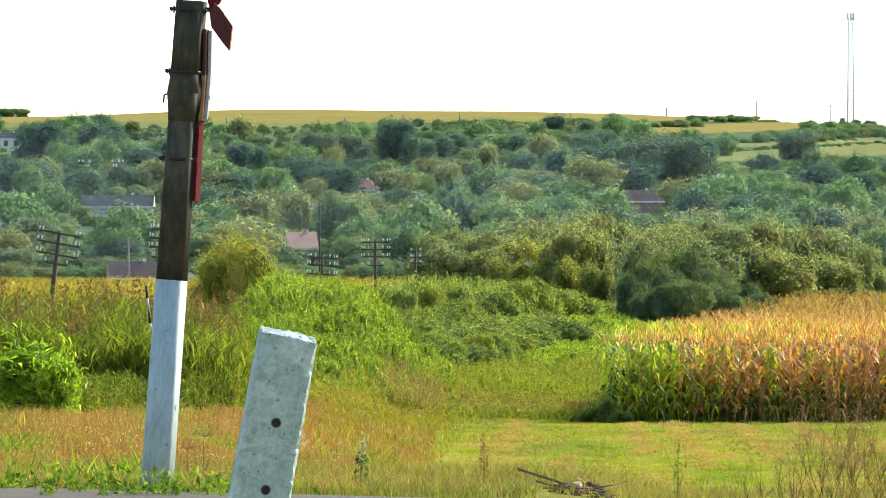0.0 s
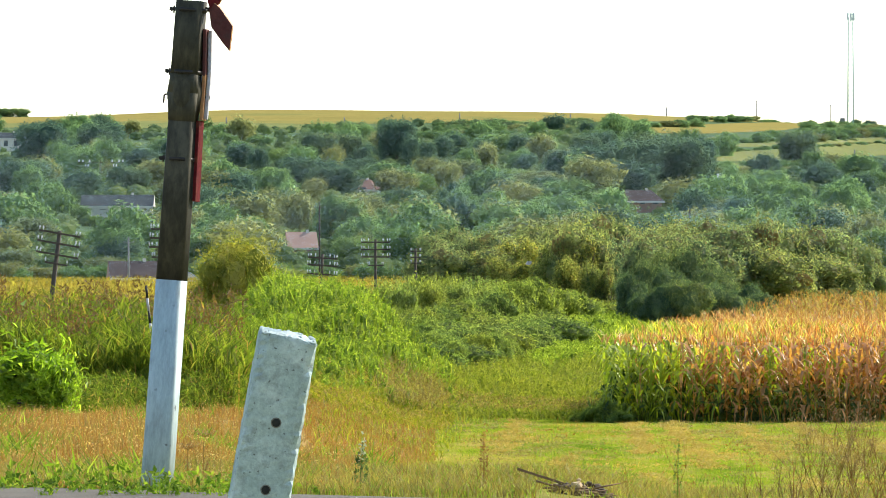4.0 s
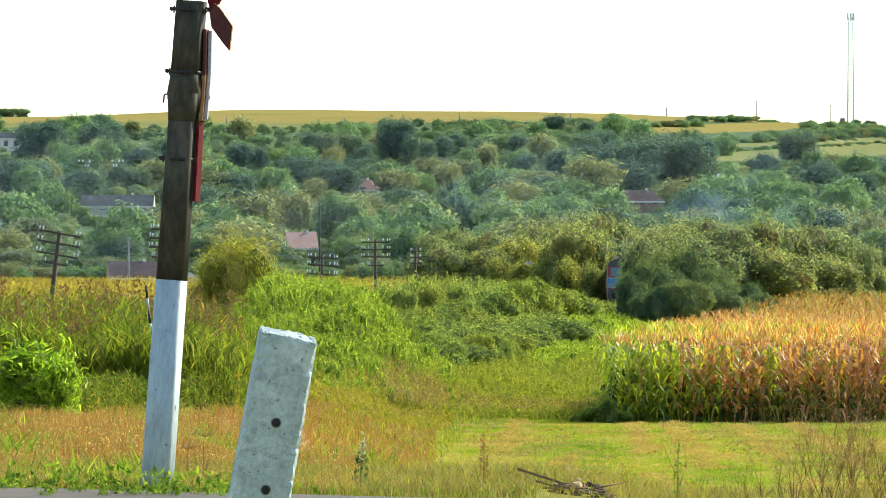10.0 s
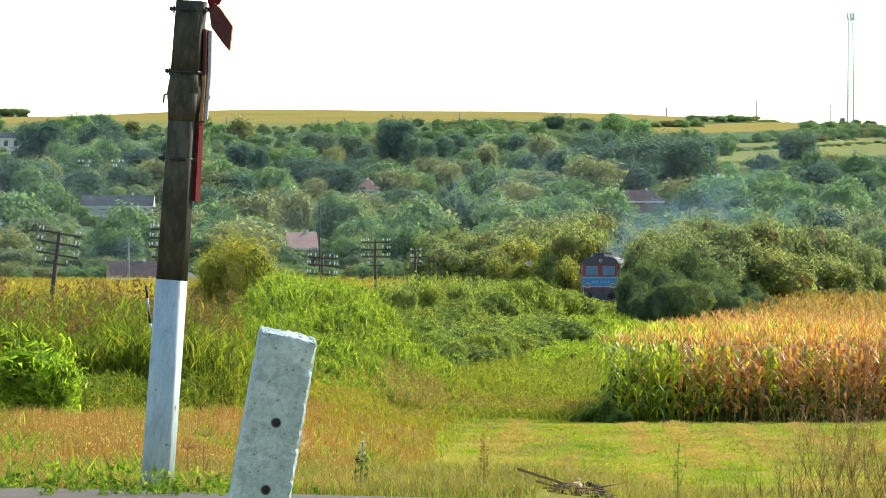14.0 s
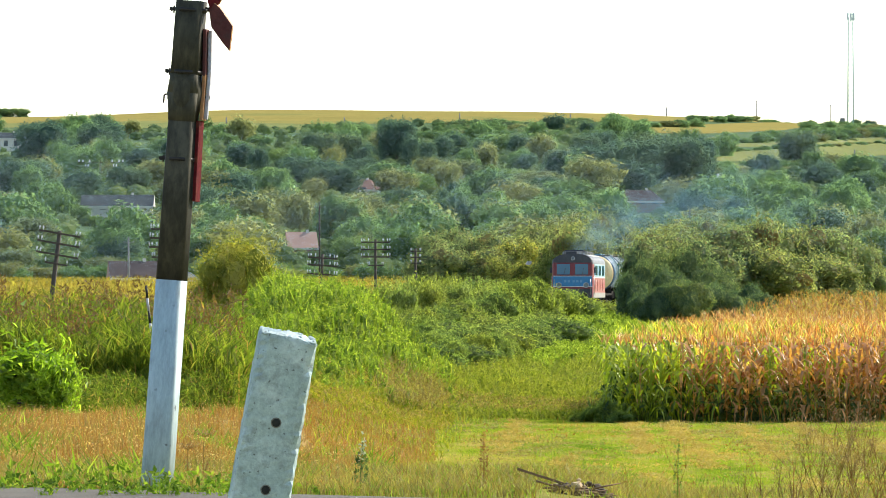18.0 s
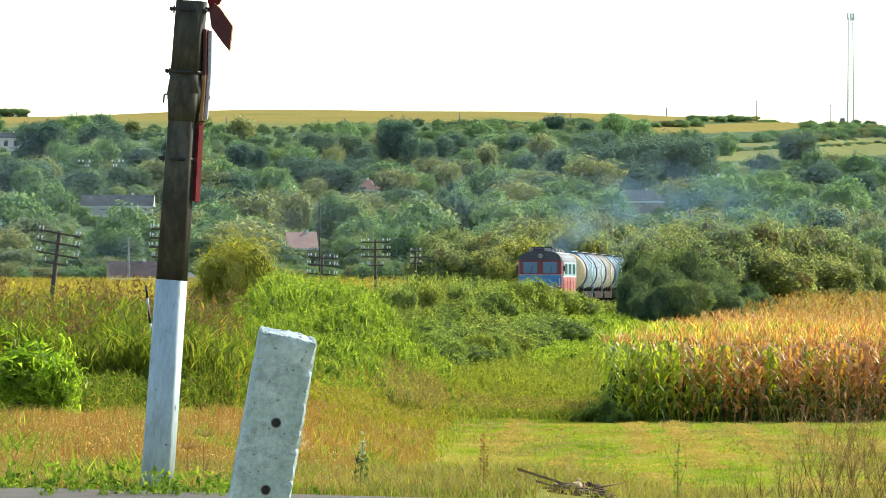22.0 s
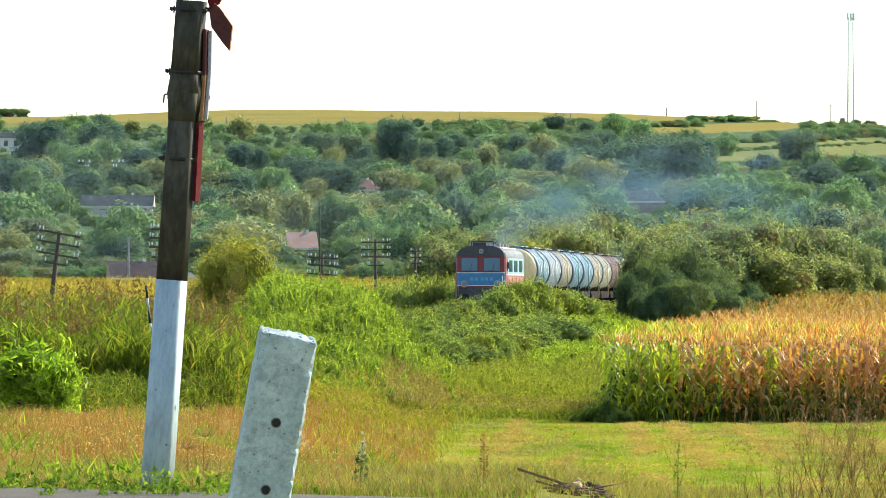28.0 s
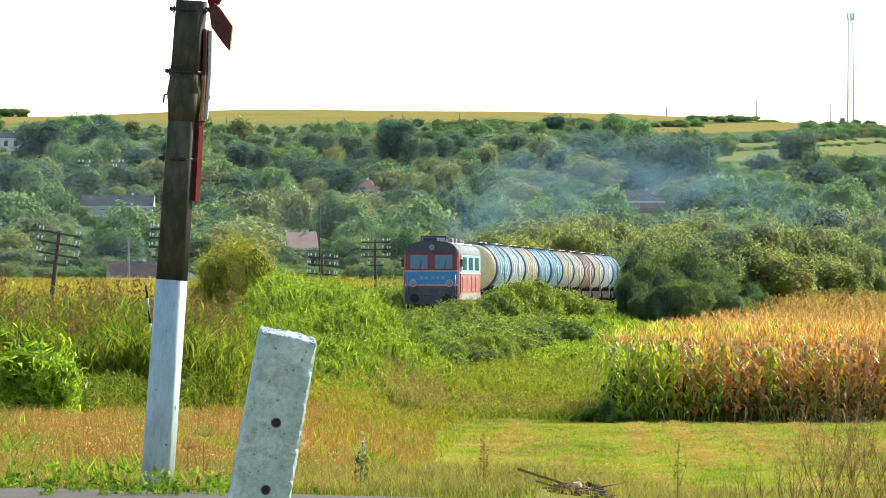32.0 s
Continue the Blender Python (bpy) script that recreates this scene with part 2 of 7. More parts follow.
gx = np.unique(np.concatenate([np.linspace(-40, 40, 121), np.linspace(-260, 260, 80), np.linspace(-2600, 2600, 27)]))
gy = np.unique(np.concatenate([np.linspace(-60, 50, 30), np.linspace(50, 420, 170), np.linspace(420, 1000, 60), np.linspace(1000, 2500, 60), np.linspace(2500, 4700, 10)]))
split = int(np.searchsorted(gy, 1000))
ground = sheet("ground", lambda y: gx, gy, M["soil_grass"], 0, "structure", "rough grassy ground rising to a scrubby green hillside", "ground")
ground.data.materials.append(M["hill_grass"])
nxq = len(gx) - 1
ids = np.zeros(len(ground.data.polygons), dtype=np.int32)
ids[split * nxq:] = 1
ground.data.polygons.foreach_set("material_index", ids)

sheet("mown_meadow", lambda y: np.linspace(-0.2 - 2.2 * smooth((150 - y) / 60) + 0.05 * max(0, y - 150), 40, 60), np.linspace(78, 196, 160), M["mown"], 0.03,
      "structure", "mown yellow-green meadow with straw-coloured swaths", "meadow")
sheet("dry_verge", lambda y: np.linspace(-30, 0.2 - 2.2 * smooth((150 - y) / 60), 60), np.linspace(53, 140, 160), M["dry_soil"], 0.02,
      "structure", "dry reddish-brown grass verge beside the road", "verge")


def road_edge(x):
    return 50.6 - 0.9 * (np.asarray(x, float) + 1.5)


def road():
    v, q = [], []
    xs, us = np.linspace(-40, 40, 120), np.linspace(0, 1, 8)
    for u in us:
        y = road_edge(xs) - 7 * (1 - u)
        v.append(np.stack([xs, y, zg(xs, y) + 0.035 + 0.05 * (1 - (2 * u - 1) ** 2)], 1))
    v = np.array(v)
    idx = np.arange(v.shape[0] * v.shape[1]).reshape(v.shape[:2])
    q = np.stack([idx[:-1, :-1], idx[:-1, 1:], idx[1:, 1:], idx[1:, :-1]], -1).reshape(-1, 4)
    rim = idx[-1]
    low = v[-1] - np.array([0, 0, 0.08])
    base = v.reshape(-1, 3).shape[0] + np.arange(len(rim))
    q = np.concatenate([q, np.stack([rim[:-1], base[:-1], base[1:], rim[1:]], -1)])
    put_mesh("road", np.concatenate([v.reshape(-1, 3), low]), q, M["asphalt"], None, "structure", "worn grey asphalt road edge", "road")


road()
sheet("ballast_bed", lambda y: np.linspace(track_x(y) - 2.2, track_x(y) + 2.2, 9), np.linspace(-30, 970, 200), M["ballast"], 0.22, "structure",
      "grey-brown ballast bed of the railway", "ballast", 0.3)


def rail(side):
    prof = [(-0.075, -0.15), (0.075, -0.15), (0.075, -0.13), (0.012, -0.11), (0.012, -0.04), (0.036, -0.03), (0.036, 0), (-0.036, 0), (-0.036, -0.03),
            (-0.012, -0.04), (-0.012, -0.11), (-0.075, -0.13)]
    v, q, n = [], [], len(prof)
    for k, y in enumerate((-28.0, 968.0)):
        v += [(track_x(y) + side * 0.75 + a, y, b) for a, b in prof]
    q = [(i, (i + 1) % n, n + (i + 1) % n, n + i) for i in range(n)]
    return put_mesh("rail", v, q, M["rail_steel"], None, "structure", "rusty steel rail with a worn head", "rail")


rail(-1), rail(1)

# ---- solid-part helpers ----


def part(name, bm, mat, parent=None, label="", flat=False):
    """One mesh object out of a bmesh, under a thing or a part."""
    me = bpy.data.meshes.new(name)
    bmesh.ops.recalc_face_normals(bm, faces=bm.faces[:])
    if not flat:
        for f in bm.faces:
            f.smooth = len(f.verts) < 5 and f.smooth
    bm.to_mesh(me)
    bm.free()
    mats = mat if isinstance(mat, (list, tuple)) else [mat]
    for one in mats:
        me.materials.append(one)
    ob = new(name, me)
    if parent:
        ob.parent = parent
    if label:
        ob["label"] = label
    return ob


def box(bm, x0, x1, y0, y1, z0, z1, bevel=0.0):
    r = bmesh.ops.create_cube(bm, size=1.0)
    vs = r["verts"]
    bmesh.ops.transform(bm, matrix=Matrix.Translation(((x0 + x1) / 2, (y0 + y1) / 2, (z0 + z1) / 2)) @ Matrix.Diagonal((x1 - x0, y1 - y0, z1 - z0, 1)), verts=vs)
    if bevel:
        es = list({e for v in vs for e in v.link_edges})
        bmesh.ops.bevel(bm, geom=es, offset=bevel, segments=2, affect="EDGES", profile=0.5)
    return bm


def box_bm(*a, **k):
    return box(bmesh.new(), *a, **k)


def rod(bm, a, b, r0, r1=None, n=10, smooth_side=True):
    """A round bar from a to b."""
    a, b = Vector(a), Vector(b)
    r1 = r0 if r1 is None else r1
    m = Matrix.Translation((a + b) / 2) @ (b - a).to_track_quat("Z", "Y").to_matrix().to_4x4()
    r = bmesh.ops.create_cone(bm, cap_ends=True, segments=n, radius1=r0, radius2=r1, depth=(b - a).length, matrix=m)
    for v in r["verts"]:
        for f in v.link_faces:
            f.smooth = smooth_side and len(f.verts) == 4
    return bm


def rod_bm(*a, **k):
    return rod(bmesh.new(), *a, **k)


def empty(name, m=None, label="", category="", group=""):
    ob = new(name)
    ob.empty_display_size = 0.2
    if m:
        ob.matrix_basis = m
    return tagged(ob, label, category, group)


# ---- leaf and blade geometry ----


def leaves(rng, centres, length, width, upright=0.0, spread=1.0, tri=False):
    """Diamond leaves folded along the midrib, at the given centres. upright: how far they point up."""
    n = len(centres)
    d = rng.normal(size=(n, 3)) * spread
    d[:, 2] += upright
    d /= np.linalg.norm(d, axis=1)[:, None]
    s = np.cross(d, rng.normal(size=(n, 3)))
    s /= np.linalg.norm(s, axis=1)[:, None] + 1e-9
    k = np.cross(d, s)
    ln = length * rng.uniform(0.6, 1.3, n)[:, None]
    wd = width * rng.uniform(0.6, 1.3, n)[:, None]
    base = centres - d * ln * 0.5
    tip = centres + d * ln * 0.5
    l = centres + s * wd * 0.5 + k * wd * 0.15
    r = centres - s * wd * 0.5 + k * wd * 0.15
    if tri:
        return np.stack([l, tip, r], 1).reshape(-1, 3) - 0, np.arange(3 * n).reshape(n, 3)
    v = np.stack([base, l, tip, r], 1).reshape(-1, 3)
    f = np.arange(4 * n).reshape(n, 4)
    return v, f


def blades(rng, base, height, width, lean=0.3, bend=0.35):
    """Curved blades of two tapering pieces, each one quad with a narrow tip."""
    n = len(base)
    az = rng.uniform(0, 2 * np.pi, n)
    out = np.stack([np.cos(az), np.sin(az), np.zeros(n)], 1)
    fa = rng.uniform(0, 2 * np.pi, n)
    side = np.stack([np.cos(fa), np.sin(fa), np.zeros(n)], 1)
    h = np.asarray(height) * rng.uniform(0.65, 1.15, n)
    w = np.asarray(width) * rng.uniform(0.7, 1.3, n)
    ln = lean * rng.uniform(0, 1, n)
    bd = bend * rng.uniform(0.2, 1, n)
    mid = base + out * (ln * h * 0.5)[:, None]
    mid[:, 2] += h * 0.55
    top = base + out * ((ln + bd) * h)[:, None]
    top[:, 2] += h
    v = np.stack([base - side * w[:, None] * 0.35, base + side * w[:, None] * 0.35, mid + side * w[:, None] * 0.5, mid - side * w[:, None] * 0.5,
                  top + side * w[:, None] * 0.08, top - side * w[:, None] * 0.08], 1).reshape(-1, 3)
    i = 6 * np.arange(n)[:, None]
    f = np.concatenate([i + np.array([[0, 1, 2, 3]]), i + np.array([[3, 2, 4, 5]])], 1).reshape(-1, 4)
    return v, f


def spikes(rng, base, height, width, lean=0.5):
    """Thin single-piece blades for short or far grass."""
    n = len(base)
    az, fa = rng.uniform(0, 2 * np.pi, n), rng.uniform(0, 2 * np.pi, n)
    h, w = np.asarray(height) * rng.uniform(0.6, 1.2, n), np.asarray(width) * rng.uniform(0.7, 1.3, n)
    side = np.stack([np.cos(fa), np.sin(fa), np.zeros(n)], 1) * w[:, None] * 0.5
    out = lean * h * rng.uniform(0, 1, n)
    top = base + np.stack([np.cos(az) * out, np.sin(az) * out, h], 1)
    return np.stack([base - side, base + side, top], 1).reshape(-1, 3), np.arange(3 * n).reshape(n, 3)


def join(*vf):
    vs, fs, n = [], [], 0
    for v, f in vf:
        vs.append(v)
        fs.append(f + n)
        n += len(v)
    return np.concatenate(vs), np.concatenate(fs)


def waves(rng, p, length, count=7):
    """Soft random field over points, with the given wavelength."""
    k = rng.normal(size=(count, 3))
    k *= (2 * np.pi / length / np.linalg.norm(k, axis=1))[:, None]
    return np.sin(p @ k.T + rng.uniform(0, 2 * np.pi, count)).sum(1) / math.sqrt(count)


def ball(sub):
    bm = bmesh.new()
    bmesh.ops.create_icosphere(bm, subdivisions=sub, radius=1.0)
    bm.verts.ensure_lookup_table()
    v = np.array([list(p.co) for p in bm.verts])
    f = np.array([[p.index for p in q.verts] for q in bm.faces])
    bm.free()
    return v, f


BALL = ball(1), ball(2)


def facing(rng, centres, normals, length, width, spread=0.5, upright=0.0, quad=False):
    """Leaves that lie like shingles over a rounded mass: each blade's face looks roughly along the given normal."""
    n = len(centres)
    k = normals + spread * rng.normal(size=(n, 3))
    k /= np.linalg.norm(k, axis=1)[:, None] + 1e-9
    d = rng.normal(size=(n, 3)) + np.array([0, 0, upright])
    d -= k * (d * k).sum(1)[:, None]
    d /= np.linalg.norm(d, axis=1)[:, None] + 1e-9
    s = np.cross(k, d)
    ln = length * rng.uniform(0.6, 1.35, n)[:, None]
    wd = width * rng.uniform(0.6, 1.3, n)[:, None]
    tip, base = centres + d * ln * 0.5, centres - d * ln * 0.5
    l, r = centres + s * wd * 0.5 + k * wd * 0.12, centres - s * wd * 0.5 + k * wd * 0.12
    if quad:
        return np.stack([base, r, tip, l], 1).reshape(-1, 3), np.arange(4 * n).reshape(n, 4)
    return np.stack([base + s * wd * 0.4, base - s * wd * 0.4, tip], 1).reshape(-1, 3), np.arange(3 * n).reshape(n, 3)


def heap(rng, w, h, low, clumps, big=0.34, tall=0.0):
    """Rounded leaf masses that make up a crown: their centres and radii in the crown's own unit space."""
    d = rng.normal(size=(clumps, 3))
    d /= np.linalg.norm(d, axis=1)[:, None]
    d[:, 2] = np.where(d[:, 2] < -0.35, -d[:, 2], d[:, 2])
    c = d * rng.uniform(0.42, 0.74, clumps)[:, None]
    if tall:
        c[:, :2] *= 1 - tall * np.clip(c[:, 2:3], 0, 1)
    r = big * rng.uniform(0.6, 1.25, clumps)
    foot = rng.uniform(0, 6.28, max(4, clumps // 4))
    cf = np.stack([np.cos(foot) * 0.58, np.sin(foot) * 0.58, rng.uniform(-0.85, -0.55, len(foot))], 1)
    c = np.concatenate([np.zeros((1, 3)), c, cf])
    r = np.concatenate([[0.55], r, big * rng.uniform(0.7, 1.1, len(foot))])
    return c, r


def crown_mesh(rng, w, h, low, clumps, n, leaf, aspect, spread=0.5, sprig=0.25, big=0.34, upright=0.3, core=0.84, fine=0, tall=0.0):
    """A leafy crown: shingled leaves over heaped masses, sprigs that break the outline, shaded masses within."""
    c, r = heap(rng, w, h, low, clumps, big, tall)
    k = rng.choice(len(c), int(n * 2.2), p=r ** 2 / np.sum(r ** 2))
    e = rng.normal(size=(len(k), 3))
    e /= np.linalg.norm(e, axis=1)[:, None]
    p = c[k] + e * (r[k] * (1 + 0.16 * waves(rng, c[k] + e * r[k][:, None], 0.28) * 0.6))[:, None]
    own = np.zeros(len(k), bool)
    for j in range(len(c)):
        own |= (((p - c[j]) ** 2).sum(1) < (0.93 * r[j]) ** 2) & (k != j)
    p, e, k = p[~own][:n], e[~own][:n], k[~own][:n]
    out = rng.uniform(0, 1, len(p)) ** 3 * sprig
    p = p + (e + np.array([0, 0, 0.6])) * (out * r[k])[:, None] - e * (r[k] * 0.08 * rng.uniform(0, 1, len(p)))[:, None]
    size = np.array([w, w, h * (1 - low)]) / 2
    up = np.array([0, 0, h * (1 + low) / 2])
    m = e / size
    m /= np.linalg.norm(m, axis=1)[:, None]
    q = p * size + up
    keep = q[:, 2] > 0.0
    lv = facing(rng, q[keep], m[keep], leaf * 1.5, leaf * aspect * 1.25, spread, upright)
    bv, bf = BALL[fine]
    cv, cf = [], []
    for j in range(len(c)):
        g = c[j] + bv * (r[j] * core) * (1 + 0.12 * rng.normal(size=(len(bv), 1)))
        cv.append(g * size + up)
        cf.append(bf + j * len(bv))
    return join(lv, (np.concatenate(cv), np.concatenate(cf)))


def plumes(rng, base, height, radius, per, leaf, width, spread=0.55, upright=1.0, heart=True):
    """Leafy weed plants, each a plume with a shaded heart."""
    n = len(base)
    h, r = np.asarray(height) * np.ones(n), np.asarray(radius) * np.ones(n)
    tilt = rng.normal(size=(n, 2)) * 0.12
    u = rng.uniform(0.1, 1.0, (n, per)) ** 0.75
    a = rng.uniform(0, 2 * np.pi, (n, per))
    e = np.stack([np.cos(a), np.sin(a)], -1)
    wide = r[:, None] * (1 - 0.82 * u ** 1.6) * rng.uniform(0.75, 1.1, (n, per))
    xy = base[:, None, :2] + e * wide[..., None] + tilt[:, None, :] * (u * h[:, None])[..., None]
    z = base[:, None, 2] + u * h[:, None]
    p = np.concatenate([xy, z[..., None]], -1).reshape(-1, 3)
    m = np.concatenate([e * (1.05 - 0.6 * u)[..., None], (0.25 + 0.8 * u)[..., None]], -1).reshape(-1, 3)
    lv = facing(rng, p, m, leaf, width, spread, upright, True)
    if not heart:
        return lv
    c = np.array([[1, 0], [0, 1], [-1, 0], [0, -1]])
    lo = np.concatenate([base[:, None, :2] + c * (0.72 * r)[:, None, None], np.repeat(base[:, None, 2:], 4, 1) - 0.05], -1)
    hi = np.concatenate([base[:, None, :2] + tilt[:, None, :] * (0.8 * h)[:, None, None] + c * (0.16 * r)[:, None, None], np.repeat(base[:, None, 2:] + 0.82 * h[:, None, None], 4, 1)], -1)
    i = 8 * np.arange(n)[:, None]
    f = np.concatenate([i + np.array([[j, (j + 1) % 4, 4 + (j + 1) % 4, 4 + j]]) for j in range(4)])
    return join(lv, (np.concatenate([lo, hi], 1).reshape(-1, 3), f))


def trunk_bm(rng, w, h, r):
    bm = bmesh.new()
    top = Vector((rng.uniform(-0.1, 0.1) * w, rng.uniform(-0.1, 0.1) * w, h * 0.5))
    rod(bm, (0, 0, -0.3), top * 0.5, r, r * 0.75, 7)
    rod(bm, top * 0.5, top, r * 0.75, r * 0.45, 7)
    for i in range(9):
        a = rng.uniform(0, 6.28)
        tip = Vector((0.36 * w * math.cos(a), 0.36 * w * math.sin(a), h * rng.uniform(0.35, 0.9)))
        rod(bm, top * rng.uniform(0.3, 0.95), tip, r * 0.38, r * 0.1, 5)
    return bm


def tree(name, seed, w, h, leaf, mat, n, label, category="tree", aspect=0.55, low=0.1, upright=0.3, place=None, group="", clumps=26, **shape):
    """A tree or bush: a trunk with limbs and a crown heaped up of leafy masses."""
    rng = np.random.default_rng(seed)
    thing = empty(name, place or pose(0, 0, 0), label, category, group)
    v, f = crown_mesh(rng, w, h, low, clumps, n, leaf, aspect, upright=upright, **shape)
    put_mesh("crown", v, f, mat, thing)
    part("trunk", trunk_bm(rng, w, h, max(0.04, 0.022 * h + 0.01 * w)), M["bark"], thing)
    return thing


def at(px, y, lift=0.0):
    """Place on the ground at distance y, in the direction px across the view."""
    x = (px - 784) / F * y
    return x, y, float(zg(x, y)) + lift


def span(px0, px1, y):
    return (px1 - px0) / F * y


def high(py, y):
    """Height of the sight line at row py and distance y."""
    return EYE + (HOR - py) / F * y


def hill_y(px, py):
    """Distance at which the hillside shows at px, py."""
    ys = np.linspace(905, 2330, 600)
    xs = (px - 784) / F * ys
    rows = HOR - (zg(xs, ys) - EYE) / ys * F
    return float(ys[np.argmax(rows <= py)]) if (rows <= py).any() else 2330.0


def set_tree(src, px, y, top, width_px, turn=0.0, w0=1.0, h0=1.0, sink=0.0):
    """A copy of a tree so that it is as wide and as high as given."""
    x, yy, z = at(px, y)
    c = copy_thing(src, pose(x, yy, z - sink, 0, 0, turn))
    sw = span(0, width_px, y) / w0
    c.scale = (sw, sw, (high(top, y) - z + sink) / h0)
    return c


# ---- crossing sign on its pole, concrete post ----
M["pole"] = worn("pole_concrete", [(0.028, 0.026, 0.016), (0.05, 0.044, 0.027), (0.095, 0.082, 0.05)], 5.0, 0.8, fine=35, bump=0.5, dist=0.006, stretch=(1, 1, 0.4),
                 dirt=(0.022, 0.02, 0.013), dirt_amount=0.6, spec=0.15)
M["pole_white"] = worn("pole_whitewash", [(0.32, 0.395, 0.38), (0.41, 0.475, 0.46)], 4.0, 0.55, fine=30, bump=0.35, dist=0.004, stretch=(1, 1, 0.3),
                       dirt=(0.20, 0.225, 0.21), dirt_amount=0.5, spec=0.3, pits=9)
M["post"] = worn("post_whitewash", [(0.30, 0.37, 0.345), (0.40, 0.475, 0.445), (0.52, 0.58, 0.545)], 9.0, 0.9, fine=60, bump=0.9, dist=0.008,
                 dirt=(0.19, 0.21, 0.20), dirt_amount=0.6, pits=70)
M["black_iron"] = worn("black_iron", [(0.02, 0.018, 0.016), (0.05, 0.04, 0.03)], 8, 0.6, 0.5)
M["sign_red"] = worn("sign_red", [(0.085, 0.009, 0.011), (0.125, 0.014, 0.015)], 5, 0.85, dirt=(0.14, 0.06, 0.03), spec=0.05)
M["sign_white"] = worn("sign_white", [(0.34, 0.33, 0.34), (0.42, 0.41, 0.41)], 5, 0.55, dirt=(0.35, 0.2, 0.1))
M["sign_rust_sunlit"] = worn("sign_rust_sunlit", [(0.30, 0.13, 0.04), (0.42, 0.2, 0.06)], 5, 0.6, dirt=(0.2, 0.07, 0.03))
M["sign_brown"] = worn("sign_brown", [(0.07, 0.022, 0.02), (0.11, 0.035, 0.028)], 6, 0.7, dirt=(0.05, 0.04, 0.035), spec=0.1)
M["rust_stain"] = worn("rust_stain", [(0.10, 0.085, 0.06), (0.20, 0.19, 0.16)], 60, 0.95, fine=300)
M["hole"] = worn("hole_shade", [(0.015, 0.014, 0.013), (0.03, 0.028, 0.025)], 20, 1.0)

PY = 51.6


def squared(bm, turn):
    """Press round bars into a square section with rounded corners, turned about their axis, as wide in view as before."""
    p = 7.0
    reach = max(math.cos(a + turn) * (abs(math.cos(a)) ** p + abs(math.sin(a)) ** p) ** (-1 / p) for a in np.linspace(0, 6.28, 240))
    for vtx in bm.verts:
        a, r = math.atan2(vtx.co.y, vtx.co.x), math.hypot(vtx.co.x, vtx.co.y)
        r *= (abs(math.cos(a)) ** p + abs(math.sin(a)) ** p) ** (-1 / p) / reach
        vtx.co.x, vtx.co.y = r * math.cos(a + turn), r * math.sin(a + turn)


